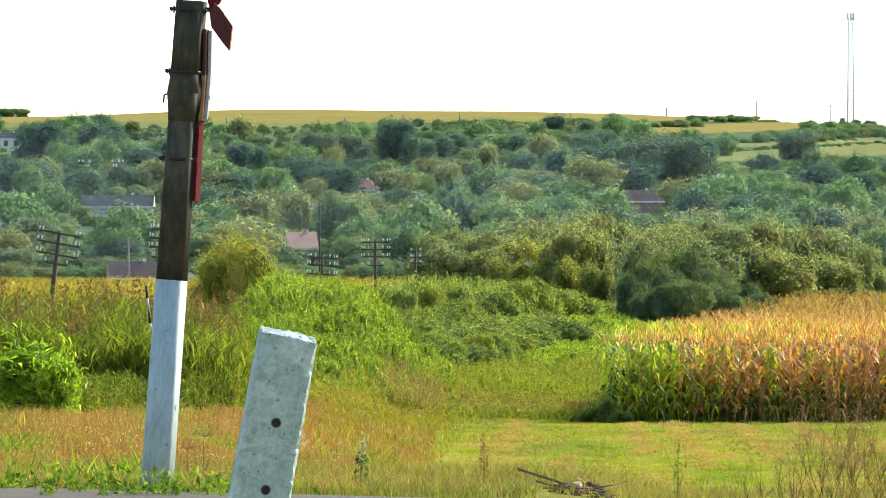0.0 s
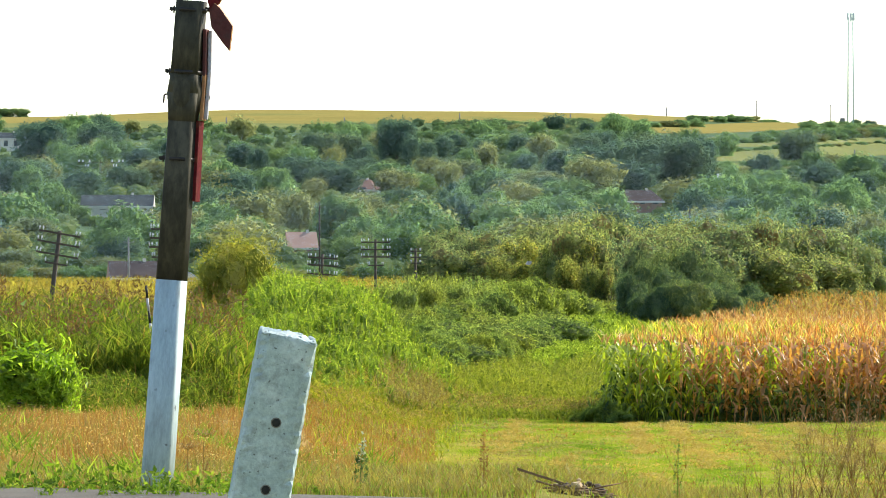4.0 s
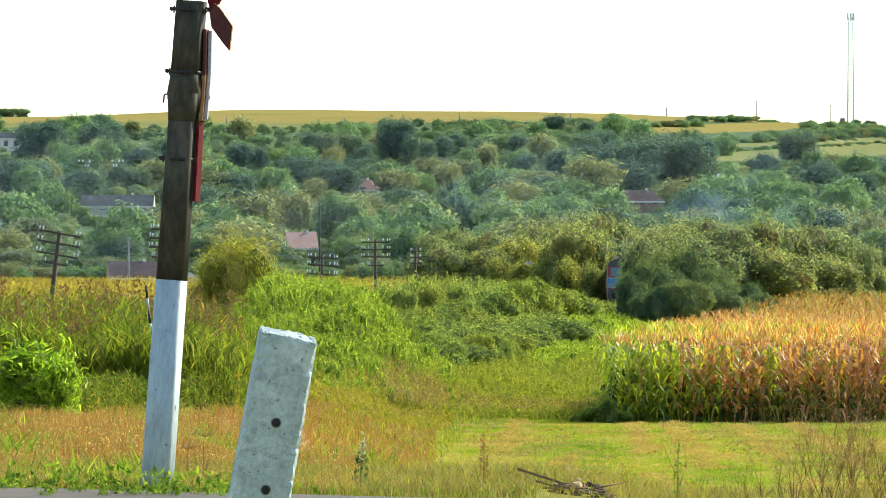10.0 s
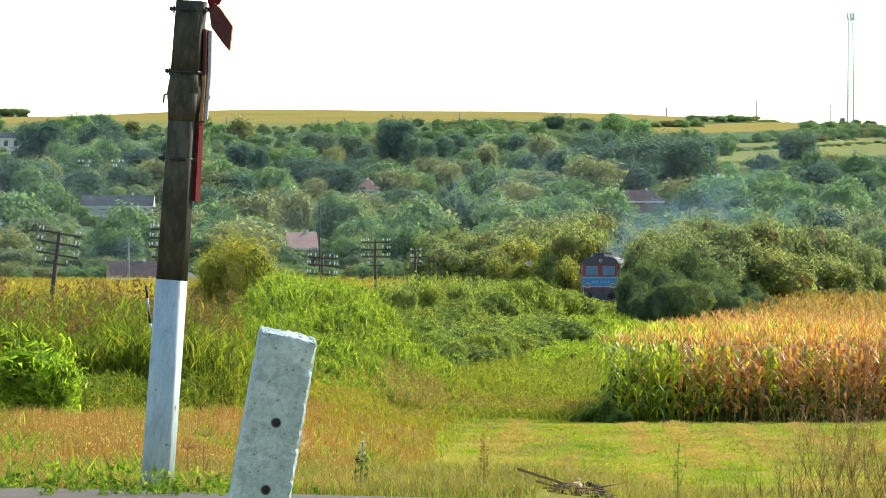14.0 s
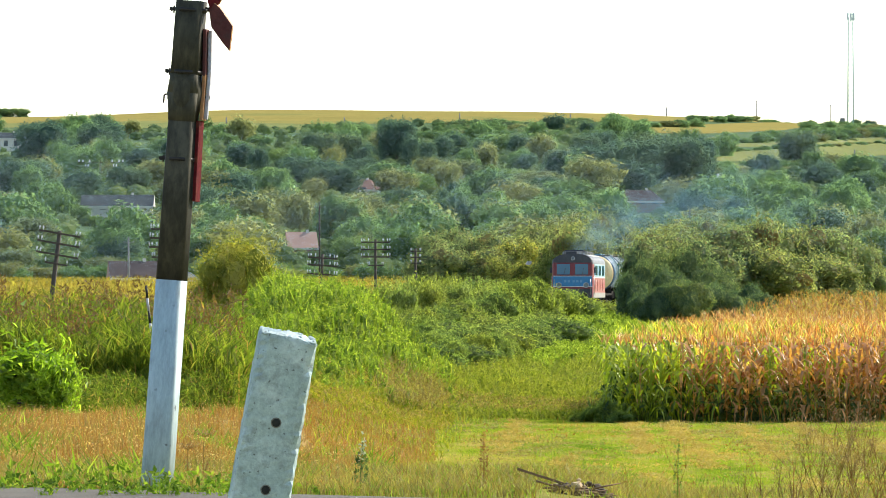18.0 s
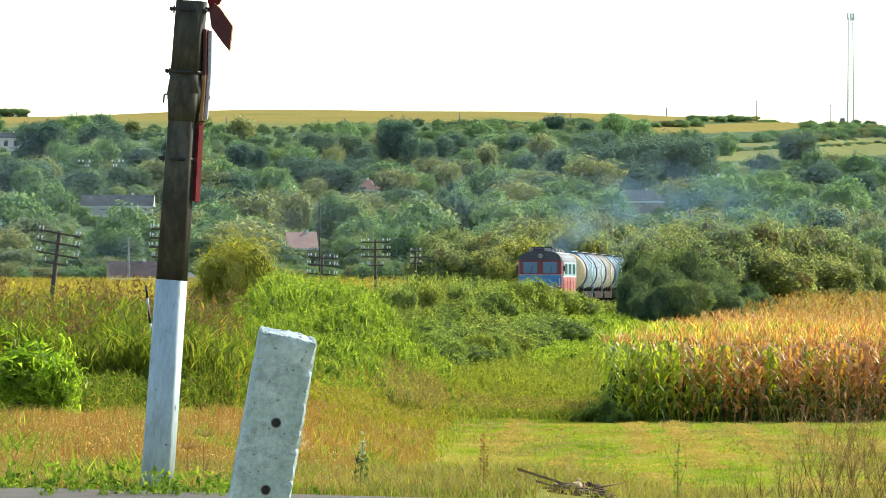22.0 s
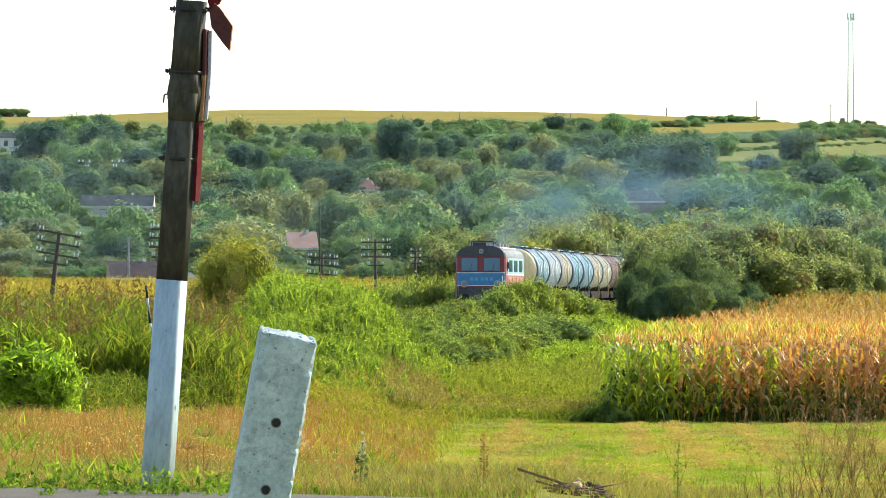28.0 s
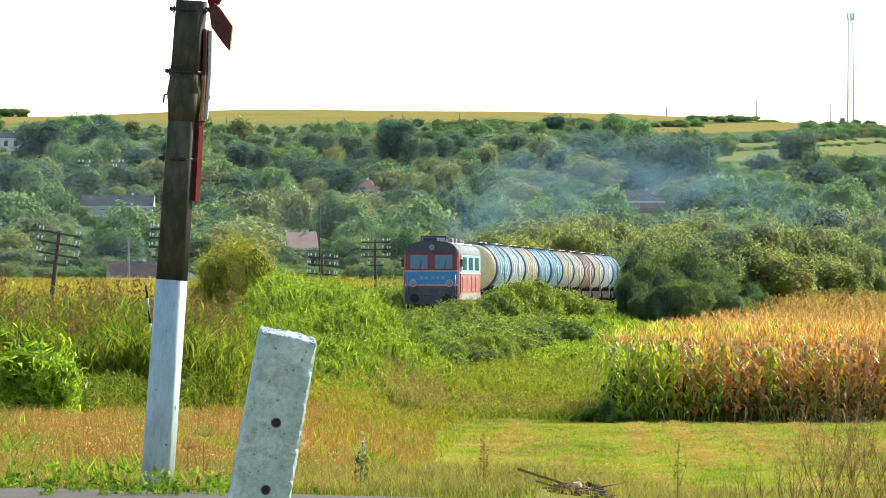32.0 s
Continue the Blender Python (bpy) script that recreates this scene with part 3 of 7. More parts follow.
def crossing_sign():
    foot = Vector(((276.4 - 784) / F * PY, PY, -0.03))
    top = Vector(((343 - 784) / F * PY, PY, high(-60, PY)))
    axis = (top - foot)
    L = axis.length
    turn = Matrix.Translation(foot) @ pose(0, 0, 0, 0, math.degrees(math.atan2(axis.x, axis.z)), 0)
    thing = empty("crossing_sign", turn, "leaning concrete pole, whitewashed below, carrying a red railway crossing sign", "road sign")

    def at_row(py):
        return (high(py, PY) - foot.z) / axis.z * L

    zb, zs = at_row(496), at_row(160)
    k = 1 / F * PY
    lower, upper = bmesh.new(), bmesh.new()
    rod(lower, (0, 0, -0.4), (0, 0, zb), 29 * k, 27.5 * k, 48)
    rod(upper, (0, 0, zb), (0, 0, at_row(175)), 27.4 * k, 25.5 * k, 48)
    rod(upper, (0, 0, at_row(215)), (0, 0, at_row(165)), 26.2 * k, 31 * k, 32)
    rod(upper, (0, 0, at_row(165)), (0, 0, at_row(132)), 31 * k, 28.2 * k, 32)
    rod(upper, (0, 0, at_row(140)), (0, 0, at_row(2)), 28 * k, 27 * k, 32)
    squared(lower, radians(-12)), squared(upper, radians(-12))
    part("painted_base", lower, M["pole_white"], thing, "whitewashed lower part of the pole")
    part("shaft", upper, M["pole"], thing, "dark weathered concrete shaft")
    for py, r in ((282, 27.6), (128, 30), (18, 29)):
        bm, z = bmesh.new(), at_row(py)
        rod(bm, (0, 0, z - 3 * k), (0, 0, z + 3 * k), r * k, r * k, 32)
        part("clamp_band", bm, M["black_iron"], thing)
        bm = bmesh.new()
        box(bm, -38 * k, -24 * k, -3 * k, 3 * k, z - 3 * k, z + 3 * k, 0.3 * k)
        rod(bm, (-34 * k, -6 * k, z - 2 * k), (-34 * k, 7 * k, z - 2 * k), 2.2 * k, None, 8)
        rod(bm, (-30 * k, 0, z - 7 * k), (-30 * k, 0, z + 6 * k), 1.6 * k, None, 8)
        part("clamp_bolt", bm, M["black_iron"], thing)
    bm, z = bmesh.new(), at_row(178)
    prev = Vector((-25 * k, 0, z + 6 * k))
    for i in range(1, 9):
        a = math.pi * i / 8
        p = Vector((-25 * k - 6 * k + 6 * k * math.cos(a), 0, z + 6 * k + 3 * k * math.sin(a))) if i < 8 else Vector((-37 * k, 0, z - 7 * k))
        rod(bm, prev, p, 1.5 * k, None, 8)
        prev = p
    part("hook", bm, M["black_iron"], thing)

    # boards of the sign, nearly edge-on, standing on the far right side of the pole
    def board(name, x0, z0, x1, z1, tilt_out, mat, label, wide=26):
        a, b = Vector((x0 * k, 4 * k, at_row(z0))), Vector((x1 * k, 4 * k, at_row(z1)))
        d = b - a
        bm = box_bm(-3.0 * k, 3.0 * k, -wide * k, wide * k, 0, d.length, 0.8 * k)
        m = Matrix.Translation(a) @ pose(0, 0, 0, 0, math.degrees(math.atan2(d.x, d.z)), 0) @ pose(0, 0, 0, 0, 0, tilt_out)
        bmesh.ops.transform(bm, matrix=m, verts=bm.verts[:])
        return part(name, bm, mat, thing, label, True)

    board("sign_board", 33, 355, 30, 212, -15, M["sign_red"], "faded red end of the crossing board", 14)
    # black strip added to stand for the shaded gap between pole and board
    board("gap_shade_strip", 26, 350, 25, 216, -8, M["black_iron"], "dark strip put in for the shaded gap beside the board", 10)
    board("sign_board", 34, 211, 34, 130, -10, M["sign_rust_sunlit"], "rusty orange edge of the crossing board", 14)
    board("board_rim", 40, 209, 41, 130, -8, M["sign_white"], "dull white rim of the crossing board", 6)
    board("sign_board", 34, 133, 29, 50, -10, M["sign_brown"], "dark weathered crossing board", 14)
    board("board_rim", 41, 133, 37, 52, -8, M["sign_white"], "dull white rim of the crossing board", 5)

    def plate(name, pts, yq, mat, edge, label):
        """A flat arm of the crossed boards; its orange edge colour imitates sunlight."""
        bm = bmesh.new()
        c = [((px - 278 - 0.0714 * (850 - py)) * k, at_row(py)) for px, py in pts]
        front = [bm.verts.new((x, yq * k, z)) for x, z in c]
        back = [bm.verts.new((x + 2 * k, (yq + 6) * k, z + 1.5 * k)) for x, z in c]
        for j in range(len(c)):
            f = bm.faces.new((front[j], front[(j + 1) % len(c)], back[(j + 1) % len(c)], back[j]))
            f.material_index = 1
        bm.faces.new(front), bm.faces.new(back[::-1])
        return part(name, bm, [mat, edge], thing, label, True)

    plate("sign_arm", ((379, 4), (389, 11), (411, 41), (406, 86), (393, 71), (374, 46), (370, 18)), -14, M["sign_brown"], M["sign_rust_sunlit"],
          "dark red lower arm of the crossed boards")
    plate("sign_arm", ((372, 20), (366, -5), (385, -50), (402, -60), (394, -8), (386, 6)), -10, M["sign_red"], M["sign_rust_sunlit"], "red upper arm of the crossed boards")
    bm = bmesh.new()
    bmesh.ops.create_uvsphere(bm, u_segments=24, v_segments=12, radius=1.0)
    bmesh.ops.transform(bm, matrix=Matrix.Translation((0, 0, at_row(165))) @ Matrix.Diagonal((32 * k, 32 * k, 44 * k, 1)), verts=bm.verts[:])
    for f in bm.faces:
        f.smooth = True
    part("joint_collar", bm, M["pole"], thing, "swollen concrete joint of the pole")
    for py in (15, 170):
        part("bracket", rod_bm((20 * k, 0, at_row(py)), (44 * k, 3 * k, at_row(py)), 4 * k, None, 10), M["black_iron"], thing)
    return thing


crossing_sign()

QY = 21.4


def concrete_post():
    k = QY / F
    base = Vector(((372 - 784) / F * QY, QY, -0.05))
    top = Vector(((510 - 784) / F * QY, QY, high(590, QY)))
    axis = top - base
    thing = empty("concrete_post", Matrix.Translation(top) @ pose(0, 0, 0, 0, math.degrees(math.atan2(axis.x, axis.z)), 0) @ pose(0, 0, 0, 5.5, 0, 4.6) @ pose(0, 0, -axis.length),
                  "leaning whitewashed concrete guard post with two bolt holes and chipped edges", "post")
    L = axis.length
    rng = random.Random(5)
    bm = bmesh.new()
    nz, n, chips = 110, 6, [0.0] * 4
    w0, w1, dpt = 57 * k, 51.5 * k, 48 * k
    rings = []
    for i in range(nz + 1):
        t = i / nz
        z = -0.15 + (L + 0.15) * t
        hw = w0 + (w1 - w0) * t
        ring = []
        pts = []
        for s in range(4):
            cx, cy = ((-1, -1), (1, -1), (1, 1), (-1, 1))[s]
            for e in range(n):
                u = e / n
                nxt = ((1, -1), (1, 1), (-1, 1), (-1, -1))[s]
                x, y = cx + (nxt[0] - cx) * u, cy + (nxt[1] - cy) * u
                edge = e == 0
                chips[s] = 0.5 * chips[s] + 0.5 * (rng.random() ** 3) * 0.2 if edge else chips[s]
                chip = chips[s] if edge else 0
                f = 1 - 0.035 * edge - chip
                drop = -0.010 * rng.random() if i == nz else 0
                if i == nz:
                    f *= 0.96
                pts.append((x * hw * f + rng.uniform(-1, 1) * 0.0012, y * dpt * f + rng.uniform(-1, 1) * 0.0012, z + drop - (0.006 * (x > 0.5) if i == nz else 0)))
        rings.append([bm.verts.new(p) for p in pts])
    m = 4 * n
    for a, b in zip(rings, rings[1:]):
        for j in range(m):
            bm.faces.new((a[j], a[(j + 1) % m], b[(j + 1) % m], b[j]))
    cap = bm.verts.new((0, 0, L + 0.002))
    for j in range(m):
        bm.faces.new((rings[-1][j], rings[-1][(j + 1) % m], cap))
    bm.faces.new(rings[0][::-1])
    for f in bm.faces:
        f.smooth = False
    part("shaft", bm, M["post"], thing, flat=True)
    crust = bmesh.new()
    for i in range(130):
        u, w = rng.uniform(-1, 1), rng.uniform(-1, 1)
        if i % 3:
            u, w = (math.copysign(0.95, u), w) if i % 2 else (u, math.copysign(0.95, w))
        r = rng.uniform(1.5, 4.2) * k
        m = Matrix.Translation((u * w1 * 0.93, w * dpt * 0.93, L - 0.004 - 0.006 * (u > 0.5))) @ Matrix.Rotation(rng.uniform(0, 6.28), 4, "Z") @ Matrix.Diagonal((r * 1.4, r, r * 0.75, 1))
        g = bmesh.ops.create_icosphere(crust, subdivisions=1, radius=1.0, matrix=m)
        for vtx in g["verts"]:
            vtx.co += Vector((rng.uniform(-1, 1), rng.uniform(-1, 1), rng.uniform(-1, 1))) * r * 0.25
    part("rough_top", crust, M["post"], thing, "rough broken mortar crust on top", True)
    for py in (743, 862):
        z = (high(py, QY) - base.z) / axis.z * L
        bm = bmesh.new()
        x0 = 6 * k if py > 800 else 3.5 * k
        # solid plug; the shade inside the hole is put into its dark colour
        rod(bm, (x0, -dpt * 1.02, z), (x0, -dpt * 0.9, z), 7.5 * k, 7 * k, 16)
        part("bolt_hole_plug", bm, M["hole"], thing, "dark plug coloured like the shaded inside of a bolt hole")
        part("rust_ring", rod_bm((x0, -dpt * 1.012, z), (x0, -dpt * 0.9, z), 9.5 * k, 9 * k, 14), M["rust_stain"], thing, "rusty chipped rim of the bolt hole")
    return thing


concrete_post()

# ---- train ----
M["loco_blue"] = worn("loco_blue", [(0.018, 0.15, 0.30), (0.028, 0.19, 0.36)], 1.5, 0.4, fine=20, bump=0.05, dirt=(0.05, 0.10, 0.18))
# front red kept darker than the side red: the front's shade is in it
M["loco_red"] = worn("loco_red", [(0.135, 0.016, 0.024), (0.19, 0.024, 0.032)], 1.5, 0.4, fine=20, bump=0.05, dirt=(0.16, 0.05, 0.04))
M["loco_side"] = worn("loco_side_red", [(0.29, 0.055, 0.045), (0.35, 0.08, 0.06)], 1.5, 0.45, fine=20, bump=0.05, dirt=(0.4, 0.16, 0.1))
M["loco_cream"] = worn("loco_cream", [(0.58, 0.60, 0.55), (0.68, 0.68, 0.62)], 1.5, 0.45, fine=20, bump=0.05, dirt=(0.4, 0.36, 0.3))
M["loco_salmon"] = worn("loco_salmon", [(0.36, 0.14, 0.11), (0.42, 0.18, 0.14)], 1.5, 0.45, fine=20, bump=0.05)
M["loco_dust"] = worn("loco_dust", [(0.24, 0.22, 0.18), (0.32, 0.29, 0.24)], 1.5, 0.7, fine=20, bump=0.05)
M["loco_teal"] = worn("loco_teal", [(0.18, 0.33, 0.32), (0.25, 0.40, 0.38)], 1.5, 0.45, fine=20, bump=0.05, dirt=(0.3, 0.36, 0.32))
M["loco_roof"] = worn("loco_roof", [(0.13, 0.14, 0.145), (0.21, 0.22, 0.22)], 1.2, 0.7, fine=14, bump=0.1, dirt=(0.12, 0.11, 0.1))
M["loco_black"] = worn("loco_black", [(0.035, 0.035, 0.04), (0.06, 0.06, 0.065)], 1.5, 0.6, fine=14, bump=0.1)
M["loco_skirt"] = worn("loco_skirt", [(0.026, 0.032, 0.036), (0.045, 0.05, 0.052)], 1.5, 0.6, fine=14, bump=0.1, dirt=(0.16, 0.11, 0.07))
M["white_line"] = worn("white_line", [(0.62, 0.62, 0.60), (0.74, 0.73, 0.70)], 3, 0.5, bump=0)
M["number_blue"] = worn("number_blue", [(0.08, 0.23, 0.37), (0.12, 0.27, 0.41)], 3, 0.5, bump=0)
M["steel"] = worn("steel", [(0.25, 0.25, 0.25), (0.4, 0.4, 0.4)], 4, 0.35, 0.8)
M["under"] = worn("underframe", [(0.022, 0.02, 0.018), (0.045, 0.038, 0.03)], 1.5, 0.9, fine=12, spec=0.05)
# blue base colour imitates the sky mirrored in the cab windows
glass, gnt, gb = nodes_of("cab_glass", 0.08)
gb.inputs["Base Color"].default_value = (0.05, 0.14, 0.21, 1)
gb.inputs["Specular IOR Level"].default_value = 0.3
M["glass"] = glass
lens, lnt, lb = nodes_of("lamp_lens", 0.1)
lb.inputs["Base Color"].default_value = (0.10, 0.13, 0.15, 1)
M["lens"] = lens


def body_shell(bm, y0, y1, half=1.5, z0=1.0, gutter=3.5, crest=4.1, chamfer=0.0):
    """A rail vehicle body: upright sides and an arched roof."""
    def prof(s, c):
        pts = [(-half * s, z0), (half * s, z0), (half * s, gutter - 0.05)]
        for i in range(1, 12):
            a = math.pi * i / 12
            pts.append((half * s * math.copysign(abs(math.cos(a)) ** 0.8, math.cos(a)), gutter + (c - gutter) * math.sin(a) ** 0.75))
        pts.append((-half * s, gutter - 0.05))
        return pts
    ys = [(y0, 0.93, crest - 0.12), (y0 + 0.18, 1.0, crest), (y1 - 0.18, 1.0, crest), (y1, 0.93, crest - 0.12)]
    rings = [[bm.verts.new((x, y, z)) for x, z in prof(s, c)] for y, s, c in ys]
    n = len(rings[0])
    for a, b in zip(rings, rings[1:]):
        for j in range(n):
            bm.faces.new((a[j], a[(j + 1) % n], b[(j + 1) % n], b[j]))
    bm.faces.new(rings[0])
    bm.faces.new(rings[-1][::-1])
    return bm


def bogie(parent, y, axles=(-1.0, 1.0), r=0.5):
    bm = bmesh.new()
    for s in (-1, 1):
        box(bm, s * 0.98 - 0.07, s * 0.98 + 0.07, y + axles[0] - 0.55, y + axles[-1] + 0.55, 0.42, 0.75, 0.03)
    box(bm, -1.0, 1.0, y - 0.25, y + 0.25, 0.45, 0.85, 0.03)
    fr = part("bogie_frame", bm, M["under"], parent)
    for a in axles:
        for s in (-1, 1):
            bm = bmesh.new()
            rod(bm, (s * 0.68, y + a, r), (s * 0.80, y + a, r), r, None, 20)
            rod(bm, (s * 0.66, y + a, r), (s * 0.69, y + a, r), r + 0.03, None, 20)
            rod(bm, (s * 0.8, y + a, r), (s * 1.1, y + a, r), 0.12, None, 10)
            part("wheel", bm, M["under"], fr)
    return fr


def buffers(parent, y, s):
    for x in (-0.875, 0.875):
        bm = bmesh.new()
        rod(bm, (x, y, 1.05), (x, y + s * 0.5, 1.05), 0.1, None, 12)
        rod(bm, (x, y + s * 0.5, 1.05), (x, y + s * 0.54, 1.05), 0.24, None, 18)
        part("buffer", bm, M["under"], parent)


def locomotive():
    """Nose at y = 0, running towards -y."""
    t = empty("diesel_locomotive", None, "red and blue diesel locomotive with a black cab roof", "locomotive")
    y0, y1 = 0.0, 16.4
    bm = body_shell(bmesh.new(), y0, y1, 1.5, 0.95, 3.46, 4.08)
    # the roof gets its own tone, the cab roof the black one
    for f in bm.faces:
        c = f.calc_center_median()
        if c.z > 3.44:
            f.material_index = 1 if c.y > 0.15 else 2
        elif c.y < 0.2:
            f.material_index = 3
        f.smooth = len(f.verts) == 4 and c.z > 3.4
    part("body", bm, [M["loco_side"], M["loco_roof"], M["loco_black"], M["loco_red"]], t)
    fr = -0.012
    bm = bmesh.new()
    arch = [(-1.40, 3.50), (1.40, 3.50)] + [(1.42 * math.copysign(abs(math.cos(math.pi * i / 16)) ** 0.75, math.cos(math.pi * i / 16)),
                                            3.54 + 0.60 * math.sin(math.pi * i / 16) ** 0.8) for i in range(1, 16)]
    near = [bm.verts.new((x * 0.97, -0.05, z)) for x, z in arch]
    far = [bm.verts.new((x * 1.03, 2.4, z + 0.02)) for x, z in arch]
    for j in range(len(arch)):
        bm.faces.new((near[j], near[(j + 1) % len(arch)], far[(j + 1) % len(arch)], far[j]))
    bm.faces.new(near), bm.faces.new(far[::-1])
    part("cab_roof", bm, M["loco_black"], t, "sooty black arched cab roof")
    part("front_band", box_bm(-1.42, 1.42, -0.05, 0.1, 1.78, 2.50, 0.02), M["loco_blue"], t, "bright blue front band")
    for z in (2.52, 1.76):
        part("front_line", box_bm(-1.43, 1.43, -0.06, 0.1, z - 0.018, z + 0.018), M["white_line"], t)
    part("front_skirt", box_bm(-1.42, 1.42, -0.04, 0.1, 0.8, 1.60, 0.03), M["loco_skirt"], t, "dark grey front skirt")
    for s in (-1, 1):
        x0, x1 = (0.19, 1.14) if s > 0 else (-1.14, -0.19)
        fp = part("window_frame", box_bm(x0 - 0.06, x1 + 0.06, -0.035, 0.05, 2.56, 3.46, 0.04), M["loco_red"], t)
        part("windscreen", box_bm(x0, x1, -0.05, 0.04, 2.63, 3.40, 0.02), M["glass"], fp, "bluish cab windscreen")
        part("wiper", rod_bm((x0 + 0.5, -0.07, 2.6), (x0 + 0.62, -0.07, 3.1), 0.012, None, 6), M["black_iron"], fp)
        bm = bmesh.new()
        rod(bm, (s * 0.98, -0.17, 1.86), (s * 0.98, 0.02, 1.86), 0.19, 0.21, 20)
        h = part("headlight", bm, M["steel"], t, "round headlight in a steel ring")
        part("lens", rod_bm((s * 0.98, -0.185, 1.86), (s * 0.98, -0.16, 1.86), 0.15, 0.16, 20), M["lens"], h)
        part("handrail", rod_bm((s * 1.3, -0.12, 1.2), (s * 1.3, -0.12, 2.3), 0.018, None, 6), M["steel"], t)
    bm = rod_bm((0.03, -0.14, 3.80), (0.03, 0.1, 3.80), 0.13, 0.15, 18)
    h = part("roof_light", bm, M["steel"], t, "single round light above the windscreens")
    part("lens", rod_bm((0.03, -0.155, 3.80), (0.03, -0.13, 3.80), 0.10, 0.11, 18), M["lens"], h)
    # running number, unreadable: plain bars
    for i in range(5):
        x = -0.62 + i * 0.27 + (0.08 if i > 1 else 0)
        part("number_bar", box_bm(x, x + 0.17, -0.058, 0.0, 2.06, 2.24), M["number_blue"], t, "pale bar of the running number")
    # rooftop frame, horns, exhausts
    bm = bmesh.new()
    for y in (0.7, 2.2):
        box(bm, -0.62, 0.75, y - 0.03, y + 0.03, 4.34, 4.42)
        for x in (-0.6, 0.1, 0.72):
            box(bm, x - 0.03, x + 0.03, y - 0.03, y + 0.03, 4.05, 4.4)
    box(bm, -0.62, -0.56, 0.7, 2.2, 4.34, 4.42)
    box(bm, 0.69, 0.75, 0.7, 2.2, 4.34, 4.42)
    part("roof_frame", bm, M["loco_black"], t, "black frame on the cab roof")
    part("vent_box", box_bm(-0.55, 0.25, 0.9, 2.0, 4.08, 4.32, 0.04), M["loco_black"], t)
    for x in (0.82, 0.55):
        part("horn", rod_bm((x, 0.2, 4.16), (x, 0.75, 4.14), 0.08, 0.03, 12), M["steel"], t)
    for y in (5.0, 8.2, 11.4):
        bm = rod_bm((0, y, 4.05), (0, y, 4.2), 0.75, 0.72, 24)
        part("roof_fan", bm, M["loco_roof"], t)
    for y, xa, xb, top in ((2.7, -0.9, 0.95, 4.3), (4.0, 0.2, 1.05, 4.26), (9.3, -0.6, 0.9, 4.27), (12.6, -0.8, 0.8, 4.24)):
        bm = box_bm(xa, xb, y, y + 0.7, 3.9, top, 0.04)
        for k in range(3):
            box(bm, xa + 0.05, xb - 0.05, y + 0.1 + 0.2 * k, y + 0.18 + 0.2 * k, top - 0.01, top + 0.05)
        part("roof_grille", bm, M["loco_dust"], t, "pale louvred box on the roof")
    part("exhaust", box_bm(-0.3, 0.3, 6.3, 6.9, 4.0, 4.28, 0.05), M["loco_black"], t)
    part("roof_rail", box_bm(1.0, 1.06, 1.0, 15.5, 3.98, 4.06), M["loco_cream"], t)
    for s in (-1, 1):
        xs = s * 1.5
        def slab(name, ya, yb, za, zb, mat, label="", deep=0.02, parent=None):
            a, b = sorted((xs - s * 0.06, xs + s * deep))
            return part(name, box_bm(a, b, ya, yb, za, zb, 0.006), mat, parent or t, label)
        door = slab("cab_door", 0.75, 1.45, 1.1, 3.36, M["loco_red"], "dark red cab door")
        slab("door_window", 0.87, 1.33, 2.6, 3.2, M["glass"], "", 0.03, door)
        slab("side_band", 1.6, 16.0, 2.46, 3.40, M["loco_teal"], "pale teal window band along the side")
        slab("side_line", 0.3, 16.1, 2.38, 2.45, M["white_line"])
        for i in range(3):
            y = 2.3 + i * 4.6
            slab("side_window", y, y + 3.0, 2.58, 3.28, M["glass"], "", 0.032)
        for i in range(4):
            y = 2.4 + i * 3.3
            slab("side_panel", y, y + 2.2, 1.45, 2.25, M["loco_salmon"], "", 0.028)
            slab("panel_infill", y + 0.15, y + 2.05, 1.55, 2.15, M["loco_side"], "", 0.036)
        slab("side_skirt", 0.2, 16.2, 0.95, 1.32, M["loco_dust"], "dusty grey-brown side sill")
        part("mirror", box_bm(*sorted((s * 1.52, s * 1.66)), 0.35, 0.42, 2.75, 3.15, 0.02), M["loco_black"], t)
        part("side_handrail", rod_bm((s * 1.55, 0.62, 1.2), (s * 1.55, 0.62, 2.5), 0.02, None, 6), M["steel"], t)
    part("buffer_beam", box_bm(-1.35, 1.35, -0.1, 0.2, 0.72, 1.2, 0.02), M["loco_black"], t)
    part("snowplough", box_bm(-1.3, 1.3, -0.2, 0.0, 0.2, 0.7, 0.03), M["under"], t)
    part("rear_wall", box_bm(-1.35, 1.35, 16.35, 16.45, 1.0, 3.4, 0.02), M["loco_red"], t)
    buffers(t, -0.02, -1), buffers(t, 16.4, 1)
    part("fuel_tank", box_bm(-1.3, 1.3, 6.2, 10.2, 0.4, 1.0, 0.08), M["under"], t)
    bogie(t, 3.4, (-1.8, 0, 1.8), 0.5), bogie(t, 13.0, (-1.8, 0, 1.8), 0.5)
    return t


def paint(name, base, dark):
    return worn(name, [base, tuple(c * 0.85 for c in base)], 0.8, 0.4, fine=9, bump=0.06, stretch=(1, 1, 0.35), dirt=dark, dirt_amount=0.6)


